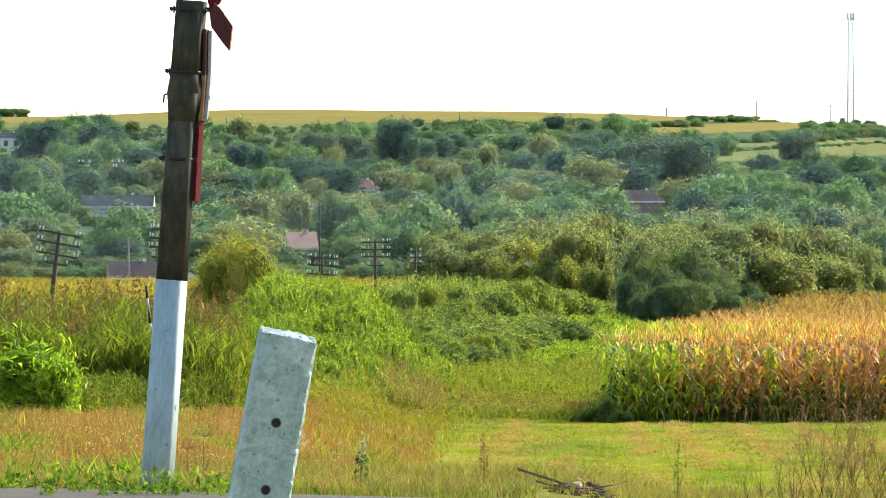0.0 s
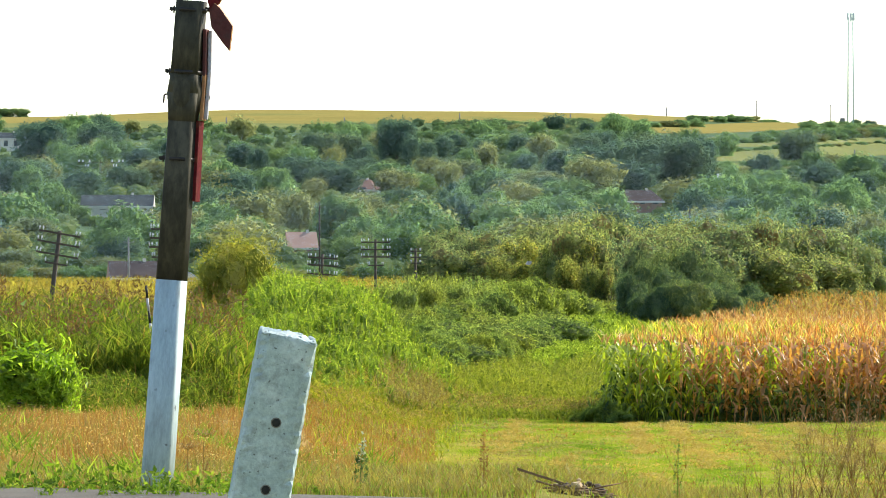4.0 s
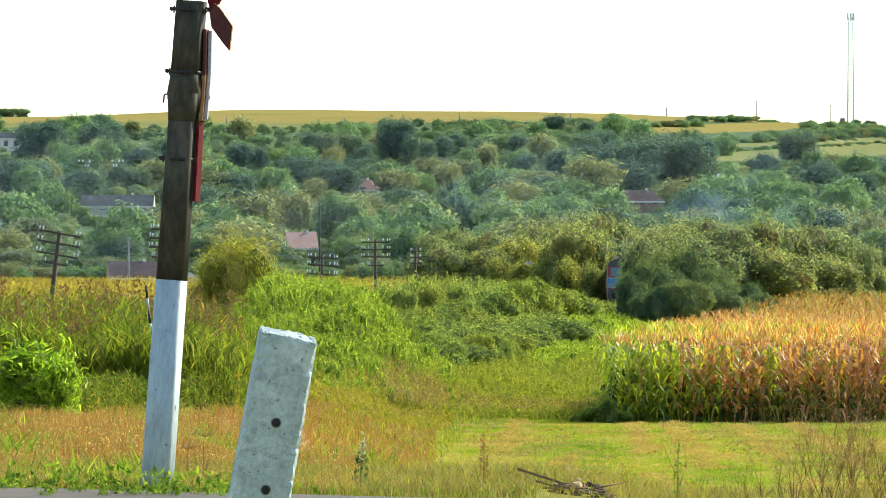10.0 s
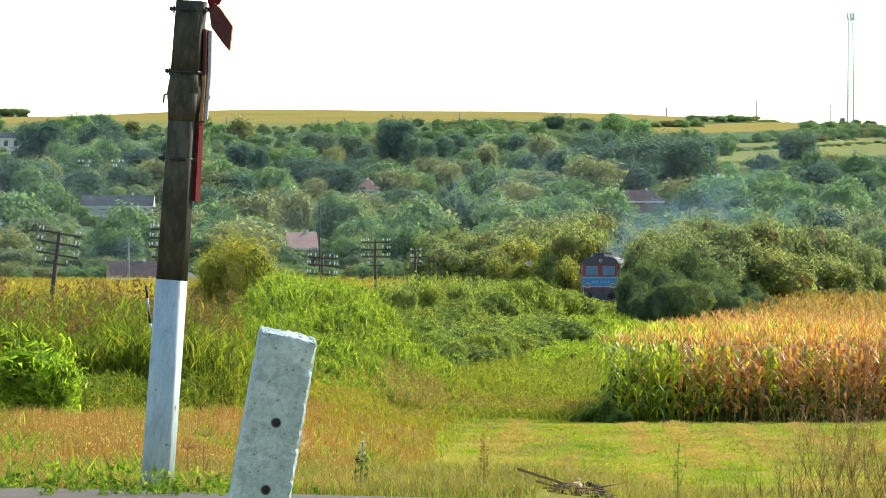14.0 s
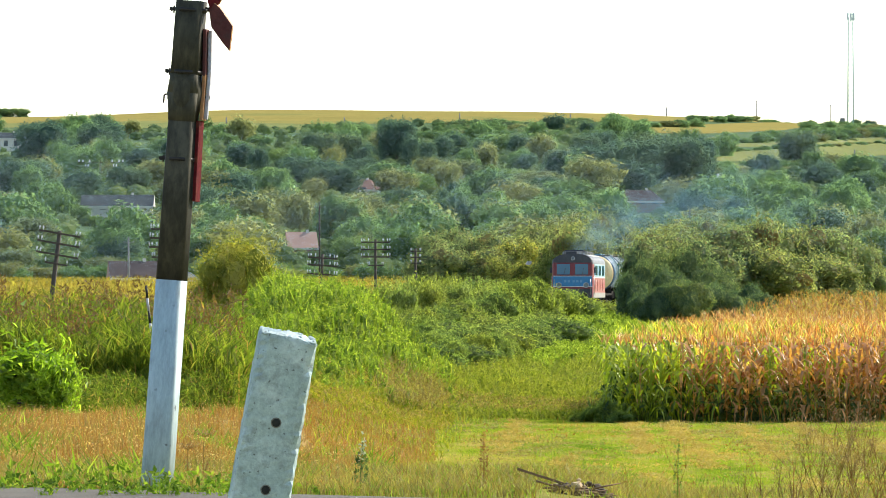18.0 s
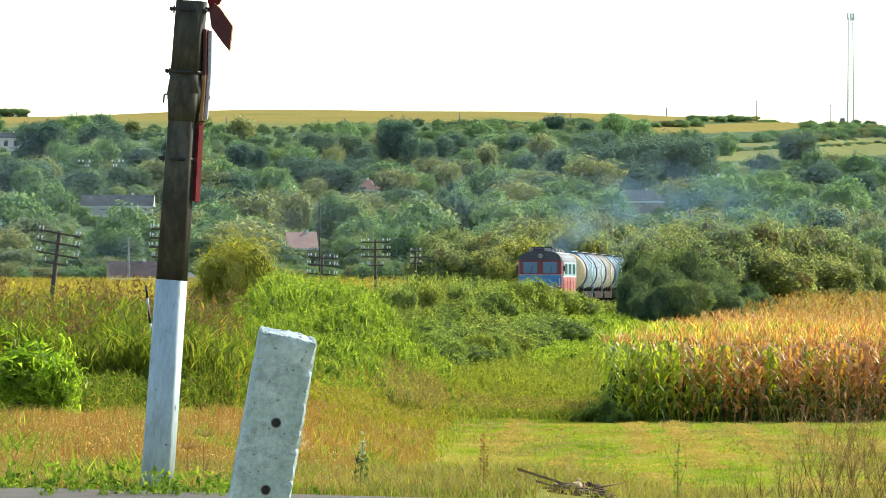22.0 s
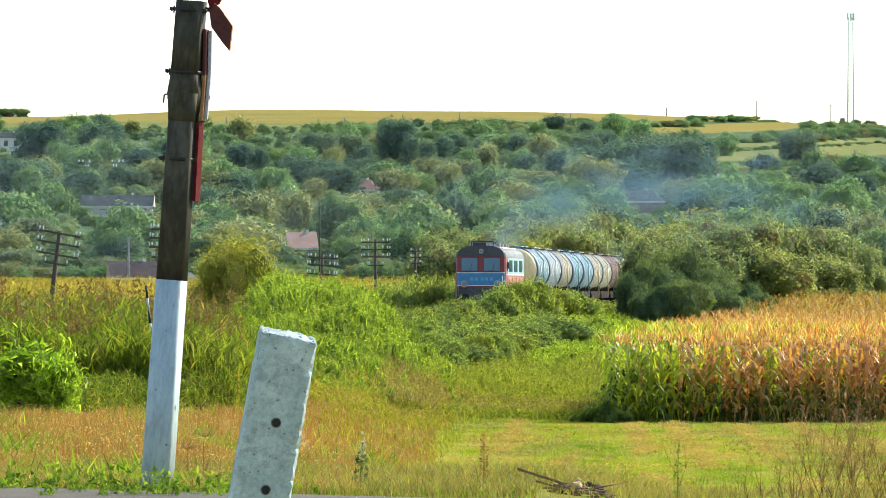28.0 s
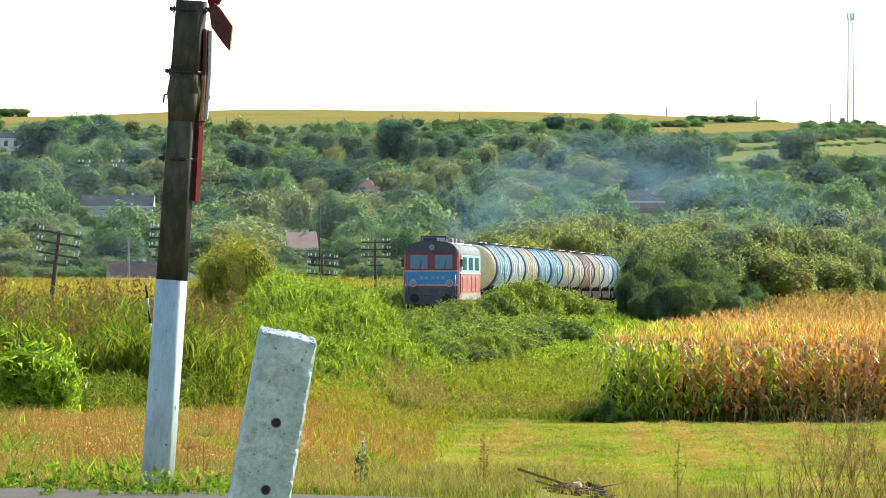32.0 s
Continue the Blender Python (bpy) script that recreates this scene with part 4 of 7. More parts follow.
# most shells darkened and hoops brightened, painting in the shading between the hoops
TANK = {
    "blue": paint("tank_blue", (0.085, 0.27, 0.29), (0.05, 0.14, 0.16)),
    "white": paint("tank_white", (0.36, 0.42, 0.39), (0.24, 0.23, 0.17)),
    "cream": paint("tank_cream", (0.46, 0.37, 0.20), (0.28, 0.20, 0.10)),
    "ochre": paint("tank_ochre", (0.86, 0.66, 0.34), (0.80, 0.42, 0.15)),
    "pink": paint("tank_pink", (0.50, 0.33, 0.22), (0.33, 0.19, 0.14)),
    "navy": paint("tank_navy", (0.05, 0.10, 0.17), (0.04, 0.06, 0.09)),
}
RING = {k: paint("ring_" + k, c, d) for k, c, d in (("blue", (0.74, 0.85, 0.85), (0.40, 0.52, 0.54)), ("white", (0.92, 0.92, 0.88), (0.66, 0.64, 0.58)),
                                                    ("cream", (0.86, 0.80, 0.62), (0.55, 0.46, 0.32)), ("pink", (0.5, 0.33, 0.27), (0.33, 0.2, 0.15)))}


def tank_wagon(shell, ring, end, word, rim=None):
    """Front end at y = 0; the wagon is 13 m over its buffers."""
    t = empty("tank_wagon", None, word, "tank wagon", "wagons of the train")
    R, zc, a, b = 1.36, 2.80, 0.75, 12.2

    def turned(prof, seg=40):
        bm = bmesh.new()
        rings = [[bm.verts.new((r * math.cos(2 * math.pi * i / seg), y, zc + r * math.sin(2 * math.pi * i / seg))) for i in range(seg)] for y, r in prof]
        for p, q in zip(rings, rings[1:]):
            for i in range(seg):
                f = bm.faces.new((p[i], p[(i + 1) % seg], q[(i + 1) % seg], q[i]))
                f.smooth = True
        return bm, rings
    bm, rings = turned([(a, R), (b, R)])
    part("tank_shell", bm, TANK[shell], t)
    for ys, sgn in ((a, -1), (b, 1)):
        prof = [(ys + sgn * 0.42 * (1 - (r / R) ** 2) ** 0.55 if r < R else ys, r) for r in (R, R * 0.97, R * 0.9, R * 0.75, R * 0.5, R * 0.25, 0.02)]
        bm, rings = turned(prof)
        bm.faces.new(rings[-1])
        part("tank_end", bm, TANK[end], t, "dished tank end")
    for i in range(7):
        y = a + 0.12 + i * (b - a - 0.24) / 6
        e = (2.0 if shell == "blue" else 0.4) if rim and i == 0 else 0.11
        bm, rings = turned([(y - 0.11, R - 0.01), (y - 0.11, R + 0.065), (y + e, R + 0.065), (y + e, R - 0.01)])
        part("hoop", bm, TANK[rim] if rim and i in (0,) else RING[ring], t)
    bm = bmesh.new()
    for x in (-0.42, 0.42):
        box(bm, x - 0.16, x + 0.16, 1.2, 11.7, zc + R + 0.03, zc + R + 0.07)
    part("walkway", bm, M["under"], t, "steel grating walkway on top")
    for y in (4.5, 8.4):
        part("dome_hatch", rod_bm((0, y, zc + R - 0.05), (0, y, zc + R + 0.16), 0.3, 0.28, 18), TANK[shell], t)
    bm = bmesh.new()
    for s in (-1, 1):
        for y in (2.0, 6.5, 11.0):
            rod(bm, (s * 0.6, y, zc + R - 0.1), (s * 0.6, y, zc + R + 0.16), 0.014, None, 5)
        rod(bm, (s * 0.6, 2, zc + R + 0.16), (s * 0.6, 11, zc + R + 0.16), 0.014, None, 5)
    part("top_rail", bm, M["under"], t)
    for s in (-1, 1):
        bm = bmesh.new()
        for dy in (-0.2, 0.2):
            rod(bm, (s * (R + 0.12), 6.4 + dy, 1.1), (s * (R + 0.10), 6.4 + dy, zc + 0.6), 0.025, None, 6)
            rod(bm, (s * (R + 0.10), 6.4 + dy, zc + 0.6), (s * 0.75, 6.4 + dy, zc + R + 0.1), 0.025, None, 6)
        for i in range(9):
            z = 1.3 + i * 0.25
            rod(bm, (s * (R + 0.11), 6.2, z), (s * (R + 0.11), 6.6, z), 0.016, None, 5)
        part("ladder", bm, TANK[shell], t)
        for y in (1.7, 4.6, 8.4, 11.3):
            part("saddle", box_bm(*sorted((s * 0.55, s * 0.95)), y - 0.12, y + 0.12, 1.2, 2.1, 0.02), M["under"], t)
    bm = bmesh.new()
    for x in (-0.55, 0.55):
        box(bm, x - 0.08, x + 0.08, 0.5, 12.5, 0.98, 1.25)
    for y in (0.5, 12.5):
        box(bm, -1.3, 1.3, y - 0.1, y + 0.1, 0.9, 1.25, 0.02)
    part("underframe", bm, M["under"], t)
    # dark panels added to hide the saddles, standing for shade below the tank
    for x in (-1.22, 1.14):
        part("under_shade_panel", box_bm(x, x + 0.08, 0.5, 12.5, 0.92, 1.42, 0.01), M["under"], t)
    buffers(t, 0.46, -1), buffers(t, 12.54, 1)
    bogie(t, 2.3, (-0.9, 0.9), 0.46), bogie(t, 10.7, (-0.9, 0.9), 0.46)
    part("valve_box", box_bm(-0.35, 0.35, 6.0, 7.0, 0.75, 1.3, 0.05), M["under"], t)
    return t


def flat_wagon():
    t = empty("flat_wagon", None, "low dark barrier wagon coupled behind the locomotive", "flat wagon", "wagons of the train")
    part("deck", box_bm(-1.3, 1.3, 0.5, 12.9, 1.1, 1.25, 0.02), M["under"], t)
    bm = bmesh.new()
    for x in (-0.6, 0.6):
        box(bm, x - 0.09, x + 0.09, 0.5, 12.9, 0.8, 1.12)
    part("underframe", bm, M["under"], t)
    buffers(t, 0.52, -1), buffers(t, 12.88, 1)
    bogie(t, 2.4, (-0.9, 0.9), 0.46), bogie(t, 11.0, (-0.9, 0.9), 0.46)
    return t


TRAIN = []                # (thing, distance of its front end behind the nose)
loco = locomotive()
TRAIN.append((loco, 0.0))
TRAIN.append((flat_wagon(), 16.9))
# navy hoops and ends: painted rims, plus shade of the gaps put into colour
kinds = {
    "a": tank_wagon("blue", "white", "ochre", "pale blue tank wagon with white hoops and an ochre end", "navy"),
    "b": tank_wagon("white", "white", "navy", "grimy white tank wagon with raised hoops", "navy"),
    "c": tank_wagon("cream", "cream", "navy", "dusty cream tank wagon with raised hoops", "navy"),
    "d": tank_wagon("blue", "blue", "navy", "faded blue tank wagon with a dark end rim", "navy"),
    "e": tank_wagon("pink", "pink", "navy", "faded reddish tank wagon with raised hoops", "navy"),
}
used = set()
for i, k in enumerate("abcddccec" + "bd"):
    w = kinds[k] if k not in used else copy_thing(kinds[k], pose(0, 0, 0))
    used.add(k)
    TRAIN.append((w, 30.6 + 13.1 * i))

NOSE_END, SPEED = 380.8, 9.42


def train_rows(behind):
    rows = []
    for t in range(0, 33, 4):
        y = NOSE_END + SPEED * (32 - t) + behind * math.cos(math.atan(0.076))
        rows.append((t, pose(track_x(y), y, 0.0, 0, 0, -math.degrees(math.atan(0.076)))))
    return rows

# ---- far hillside: fields, scrub, trees ----


def hill_field(name, rows, mat, label, lift=0.35):
    """A crop on the hillside. rows: (px, upper row, lower row) from side to side."""
    rows = sorted(rows)
    pxs = np.linspace(rows[0][0], rows[-1][0], 40)
    up = np.interp(pxs, [r[0] for r in rows], [r[1] for r in rows])
    lo = np.interp(pxs, [r[0] for r in rows], [r[2] for r in rows])
    u = np.linspace(0, 1, 40)
    taper = np.minimum(1, np.minimum(u, 1 - u) * 7 + 0.12) ** 0.6 if rows[0][0] > 0 else np.ones(40)
    mid = (up + lo) / 2 + 0.8 * np.sin(u * 23)
    up, lo = mid + (up - mid) * taper, mid + (lo - mid) * taper
    far = np.array([hill_y(p, u) for p, u in zip(pxs, up)])
    near = np.array([hill_y(p, u) for p, u in zip(pxs, lo)])
    v = []
    for k in np.linspace(0, 1, 9):
        y = near + (far - near) * k
        x = (pxs - 784) / F * y
        v.append(np.stack([x, y, zg(x, y) + lift * (0.15 if k == 0 else 1)], 1))
    v = np.array(v)
    idx = np.arange(v.shape[0] * v.shape[1]).reshape(v.shape[:2])
    q = np.stack([idx[:-1, :-1], idx[:-1, 1:], idx[1:, 1:], idx[1:, :-1]], -1).reshape(-1, 4)
    return put_mesh(name, v.reshape(-1, 3), q, mat, None, "structure", label, "field", True)


hill_field("hill_field_1", [(-60, 190, 224), (420, 190, 222), (800, 190, 218), (1200, 190, 215), (1450, 190, 218), (1640, 190, 222)], M["ripe_field"],
           "ripe yellow crop along the crest of the hill")
hill_field("hill_field_2", [(-60, 222, 226), (300, 216, 228), (560, 222, 231)], M["green_field"], "pale green and yellow strip field on the hill")
hill_field("hill_field_3", [(1100, 230, 236), (1250, 222, 237), (1420, 217, 230)], M["ripe_field"], "ripe yellow strip field on the hill")
hill_field("hill_field_4", [(1245, 274, 288), (1400, 266, 284), (1640, 246, 272)], M["green_field"], "pale yellow-green terrace field on the hill")
hill_field("hill_field_5", [(1275, 293, 305), (1350, 291, 303)], M["green_field"], "small pale terrace field on the hill")
hill_field("hill_field_6", [(1290, 254, 262), (1640, 242, 252)], M["green_field"], "narrow pale terrace on the hill")

FAR = []
for i, (mat, word, w, h) in enumerate((("hazed_dark", "dark green broadleaf tree", 9, 9), ("hazed_dark", "dark spreading walnut tree", 11, 8),
                                       ("hazed_mid", "mid-green garden tree", 8, 8), ("hazed_mid", "rounded green bush", 7, 5),
                                       ("hazed_olive", "olive-green tree turning brown", 9, 8), ("hazed_olive", "yellowish-olive bush", 7, 5))):
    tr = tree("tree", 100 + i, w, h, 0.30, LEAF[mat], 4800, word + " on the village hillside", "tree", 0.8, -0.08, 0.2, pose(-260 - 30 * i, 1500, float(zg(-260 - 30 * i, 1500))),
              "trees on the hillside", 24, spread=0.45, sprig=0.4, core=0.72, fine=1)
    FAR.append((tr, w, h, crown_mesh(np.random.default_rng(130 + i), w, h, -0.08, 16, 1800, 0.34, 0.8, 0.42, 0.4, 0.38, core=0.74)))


def far_tree(kind, px, base, wpx, hpx, turn):
    src, w0, h0, _ = FAR[kind]
    y = hill_y(px, base)
    x, yy, z = at(px, y)
    c = copy_thing(src, pose(x, yy, z - 0.3, 0, 0, turn))
    sw = span(0, wpx, y) / w0
    c.scale = (sw, sw, (span(0, hpx, y) + 0.3) / h0)
    return c


WOODS = {}


def mass_tree(kind, px, base, wpx, hpx, turn):
    """One crown of the far woods, joined with the others of its colour."""
    src, w0, h0, (v, f) = FAR[kind]
    y = hill_y(px, base)
    x, yy, z = at(px, y)
    sw, sh, a = span(0, wpx, y) / w0, (span(0, hpx, y) + 0.3) / h0, math.radians(turn)
    q = np.stack([x + sw * (v[:, 0] * math.cos(a) - v[:, 1] * math.sin(a)), yy + sw * (v[:, 0] * math.sin(a) + v[:, 1] * math.cos(a)), z - 0.3 + sh * v[:, 2]], 1)
    WOODS.setdefault(("hazed_dark", "hazed_dark", "hazed_mid", "hazed_mid", "hazed_olive", "hazed_olive")[kind], []).append((q, f))


def plant(rows):
    for row in rows:
        far_tree(*row, turn=(row[1] * 37 + row[2] * 13) % 360)


# trees on the crest and upper slope
plant(((0, 285, 197, 16, 8), (2, 32, 208, 44, 18), (3, 8, 208, 30, 15), (0, 1540, 219, 28, 22), (2, 1290, 216, 50, 12),
       (2, 1350, 216, 70, 13), (3, 1240, 216, 30, 10), (3, 1090, 218, 60, 12), (3, 1000, 220, 50, 10), (5, 100, 222, 50, 10),
       (3, 840, 226, 60, 12), (3, 390, 262, 60, 24), (3, 1140, 262, 60, 26), (3, 950, 262, 60, 24), (2, 460, 262, 50, 24)))
# trees on the upper slope
plant(((3, 890, 277, 64, 36), (0, 1066, 283, 66, 50), (0, 182, 285, 95, 68), (0, 70, 288, 100, 72), (3, 425, 290, 55, 38),
       (0, 1412, 292, 84, 60), (0, 1408, 291, 60, 50), (4, 580, 292, 110, 58), (0, 700, 292, 78, 80), (3, 500, 300, 60, 34), (0, 850, 300, 50, 34),
       (2, 250, 300, 60, 40), (4, 1000, 308, 76, 46), (3, 330, 310, 60, 30), (0, 1226, 322, 62, 64), (0, 640, 330, 80, 50)))
# trees on the middle slope
plant(((3, 150, 330, 80, 30), (4, 350, 330, 50, 40), (4, 812, 335, 95, 55), (5, 1330, 340, 70, 26), (3, 1540, 340, 70, 36),
       (0, 1190, 342, 95, 66), (1, 560, 345, 140, 66), (2, 910, 345, 70, 50), (2, 745, 345, 70, 42), (0, 240, 346, 62, 48),
       (1, 1105, 350, 150, 68), (3, 1380, 350, 80, 30), (3, 480, 350, 100, 50), (0, 50, 352, 115, 68), (4, 950, 360, 110, 60)))
# trees round the houses
plant(((1, 1480, 360, 90, 36), (0, 408, 372, 92, 66), (5, 540, 390, 70, 30), (4, 640, 395, 90, 55), (2, 1000, 395, 100, 50),
       (5, 1260, 395, 90, 40), (3, 1420, 400, 130, 45), (2, 1500, 400, 110, 60), (2, 130, 400, 60, 40),
       (1, 780, 400, 70, 40), (2, 690, 400, 60, 36), (2, 20, 410, 70, 40), (4, 440, 415, 90, 45), (4, 882, 418, 86, 58)))
# trees at the foot of the slope
plant(((4, 780, 420, 90, 40), (2, 1320, 420, 120, 50), (4, 1060, 430, 100, 50), (2, 1180, 430, 100, 50), (5, 60, 440, 110, 50),
       (3, 300, 440, 90, 60), (2, 725, 448, 115, 72), (2, 185, 448, 70, 50), (2, 1548, 450, 90, 66), (2, 640, 452, 120, 58),
       (2, 110, 478, 60, 30), (4, 30, 480, 90, 40), (4, 190, 490, 90, 36)))

# hedges between the terraces
HEDGE = np.random.default_rng(77)
for x0, x1, r0, r1, w, hh, gap in ((1090, 1600, 262, 246, 44, 19, 21), (1420, 1600, 240, 236, 36, 13, 20), (1225, 1440, 216, 214, 34, 11, 17), (1240, 1600, 312, 306, 50, 22, 26),
                                   (1270, 1600, 300, 284, 34, 10, 24), (1100, 1300, 282, 280, 50, 30, 30), (440, 860, 496, 496, 62, 26, 26), (-20, 300, 498, 498, 60, 30, 30),
                                   (780, 1250, 226, 226, 38, 13, 19), (1430, 1600, 230, 226, 36, 12, 19), (1300, 1600, 268, 254, 24, 7, 12), (780, 1130, 238, 234, 36, 14, 22), (640, 1000, 250, 248, 40, 16, 26)):
    for px in np.arange(x0, x1, gap):
        mass_tree(int(HEDGE.choice([3, 2, 3, 2, 5])), px + HEDGE.uniform(-8, 8), r0 + (r1 - r0) * (px - x0) / (x1 - x0) + HEDGE.uniform(-2, 2), w * HEDGE.uniform(0.7, 1.3), hh * HEDGE.uniform(0.6, 1.25),
                 HEDGE.uniform(0, 360))

# large dark crowns standing out of the rest, and shrubs before the long house
plant(((0, 1120, 346, 130, 96), (1, 1196, 344, 150, 104), (0, 1062, 340, 120, 84), (0, 1160, 338, 120, 100), (1, 1010, 336, 110, 76), (0, 1232, 330, 80, 84), (0, 1036, 292, 64, 52), (0, 1232, 300, 56, 60), (0, 75, 296, 96, 78), (0, 172, 294, 88, 74), (0, 560, 296, 80, 62),
       (0, 618, 292, 60, 54), (0, 703, 296, 80, 84), (0, 425, 296, 56, 40), (0, 40, 356, 110, 74), (1, 590, 352, 120, 60), (0, 410, 380, 90, 74), (0, 905, 352, 76, 46), (1, 960, 362, 90, 50),
       (3, 172, 402, 40, 18), (3, 214, 404, 34, 24), (2, 257, 402, 36, 20), (2, 190, 452, 84, 50), (2, 700, 470, 110, 74), (2, 630, 474, 90, 60), (4, 1490, 470, 110, 70), (2, 1555, 486, 90, 90)))

CLEAR = ((208, 85, 372, 450), (532, 92, 432, 500), (1140, 60, 366, 430), (634, 40, 338, 385), (1278, 35, 312, 350), (16, 40, 262, 310))
rng = np.random.default_rng(11)
for i in range(300):
    px, py = rng.uniform(-60, 1630), rng.uniform(232, 480)
    if (1230 < px and py < 312) or (1090 < px and py < 268) or py < 240:
        continue
    if any(abs(px - hx) < hw and h0 < py < h1 for hx, hw, h0, h1 in CLEAR):
        continue
    grow = 0.55 + 0.75 * (py - 230) / 250
    mass_tree(int(rng.choice([0, 2, 1, 2, 3, 4, 5, 1] if py > 290 else [2, 3, 3, 5, 0, 2, 3, 3])), px, py, rng.uniform(50, 120) * grow, rng.uniform(46, 84) * grow, rng.uniform(0, 360))

for key, word in (("hazed_dark", "dark blue-green"), ("hazed_mid", "soft green"), ("hazed_olive", "olive-brown")):
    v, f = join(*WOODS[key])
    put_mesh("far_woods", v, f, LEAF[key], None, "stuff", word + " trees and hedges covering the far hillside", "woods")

# low scrub and orchard rows between the trees
pts = []
for i in range(3000):
    px, py = rng.uniform(-80, 1650), 224 + 264 * rng.uniform(0, 1) ** 1.25
    if (1245 < px and 246 < py < 312) or (px < 560 and py < 232) or (1100 < px < 1430 and 219 < py < 246):
        continue
    y = hill_y(px, py)
    x = (px - 784) / F * y
    r = rng.uniform(0.8, 2.4)
    n = int(22 + 15 * r)
    d = rng.normal(size=(n, 3))
    d /= np.linalg.norm(d, axis=1)[:, None]
    mid = np.array([x, y, float(zg(x, y)) + r * 0.5])
    pts.append(facing(rng, mid + d * r * np.array([1.3, 1.3, 0.8]), d, 0.5, 0.42, 0.35))
    pts.append((mid + BALL[0][0] * r * np.array([1.0, 1.0, 0.6]), BALL[0][1]))
v, f = join(*pts)
put_mesh("hill_scrub", v, f, LEAF["hazed_scrub"], None, "stuff", "low green scrub and garden plots between the hillside trees", "scrub")
pts = []
for px in range(1296, 1560, 13):
    for k in range(14):
        py = 318 + k * 2.6 + rng.uniform(-0.5, 0.5)
        y = hill_y(px + k * 1.2, py)
        x = (px + k * 1.2 - 784) / F * y
        d = rng.normal(size=(9, 3)) * 0.5
        pts.append(np.array([x, y, float(zg(x, y)) + 0.9]) + d)
v, f = leaves(rng, np.concatenate(pts), 0.5, 0.35, 0.3)
put_mesh("vineyard_rows", v, f, LEAF["hazed_olive"], None, "stuff", "rows of olive-green vines on the hillside", "vineyard")

# loose bluish flakes stand in for the air's haze before the hill, thickest at mid height
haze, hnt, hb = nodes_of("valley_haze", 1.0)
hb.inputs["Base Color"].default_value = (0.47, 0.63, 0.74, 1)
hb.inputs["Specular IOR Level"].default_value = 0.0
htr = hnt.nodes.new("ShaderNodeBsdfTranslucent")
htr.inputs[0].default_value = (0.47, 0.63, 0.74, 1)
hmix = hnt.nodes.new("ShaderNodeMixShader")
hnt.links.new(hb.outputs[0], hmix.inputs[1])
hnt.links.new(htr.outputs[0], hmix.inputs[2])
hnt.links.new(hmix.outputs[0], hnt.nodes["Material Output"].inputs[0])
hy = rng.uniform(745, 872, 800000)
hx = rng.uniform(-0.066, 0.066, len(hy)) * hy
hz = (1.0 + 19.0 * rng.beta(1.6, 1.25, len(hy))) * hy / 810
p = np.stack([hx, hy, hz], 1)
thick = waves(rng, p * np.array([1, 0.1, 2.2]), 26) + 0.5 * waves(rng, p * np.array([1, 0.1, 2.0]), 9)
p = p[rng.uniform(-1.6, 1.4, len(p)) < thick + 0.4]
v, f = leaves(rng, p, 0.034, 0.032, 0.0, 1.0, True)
put_mesh("valley_haze", v, f, haze, None, "stuff", "loose bluish flakes standing in for aerial haze before the hill", "haze")

# ---- houses, poles and mast in the distance ----
M["roof_tile"] = worn("roof_tile", [(0.17, 0.10, 0.08), (0.24, 0.14, 0.11)], 0.4, 0.95, fine=5, spec=0.05)
M["roof_grey"] = worn("roof_grey", [(0.04, 0.05, 0.055), (0.06, 0.068, 0.07)], 0.4, 0.95, fine=5, spec=0.05)
M["roof_pink"] = worn("roof_pink", [(0.36, 0.23, 0.18), (0.46, 0.30, 0.23)], 0.4, 0.95, fine=5, spec=0.05)
M["roof_brown"] = worn("roof_brown", [(0.055, 0.045, 0.045), (0.085, 0.068, 0.064)], 0.4, 0.95, fine=5, spec=0.05)
M["plaster"] = worn("plaster", [(0.50, 0.46, 0.40), (0.62, 0.57, 0.50)], 0.5, 0.9, fine=5)
M["gable_pink"] = worn("gable_pink", [(0.30, 0.18, 0.14), (0.37, 0.23, 0.175)], 0.5, 0.95, fine=5, spec=0.05)
M["dark_win"] = worn("window_dark", [(0.03, 0.035, 0.04), (0.05, 0.055, 0.06)], 2, 0.3, bump=0)
M["tar_wood"] = worn("tarred_wood", [(0.045, 0.035, 0.025), (0.085, 0.065, 0.05)], 2, 0.9, fine=12, stretch=(1, 1, 0.2))
M["grey_pole"] = worn("grey_pole", [(0.16, 0.16, 0.15), (0.24, 0.23, 0.22)], 2, 0.9)
M["porcelain"] = worn("porcelain", [(0.5, 0.52, 0.52), (0.6, 0.62, 0.62)], 5, 0.15, bump=0)
M["mast_green"] = worn("mast_paint", [(0.28, 0.46, 0.41), (0.36, 0.54, 0.48)], 1, 0.6, 0.3)


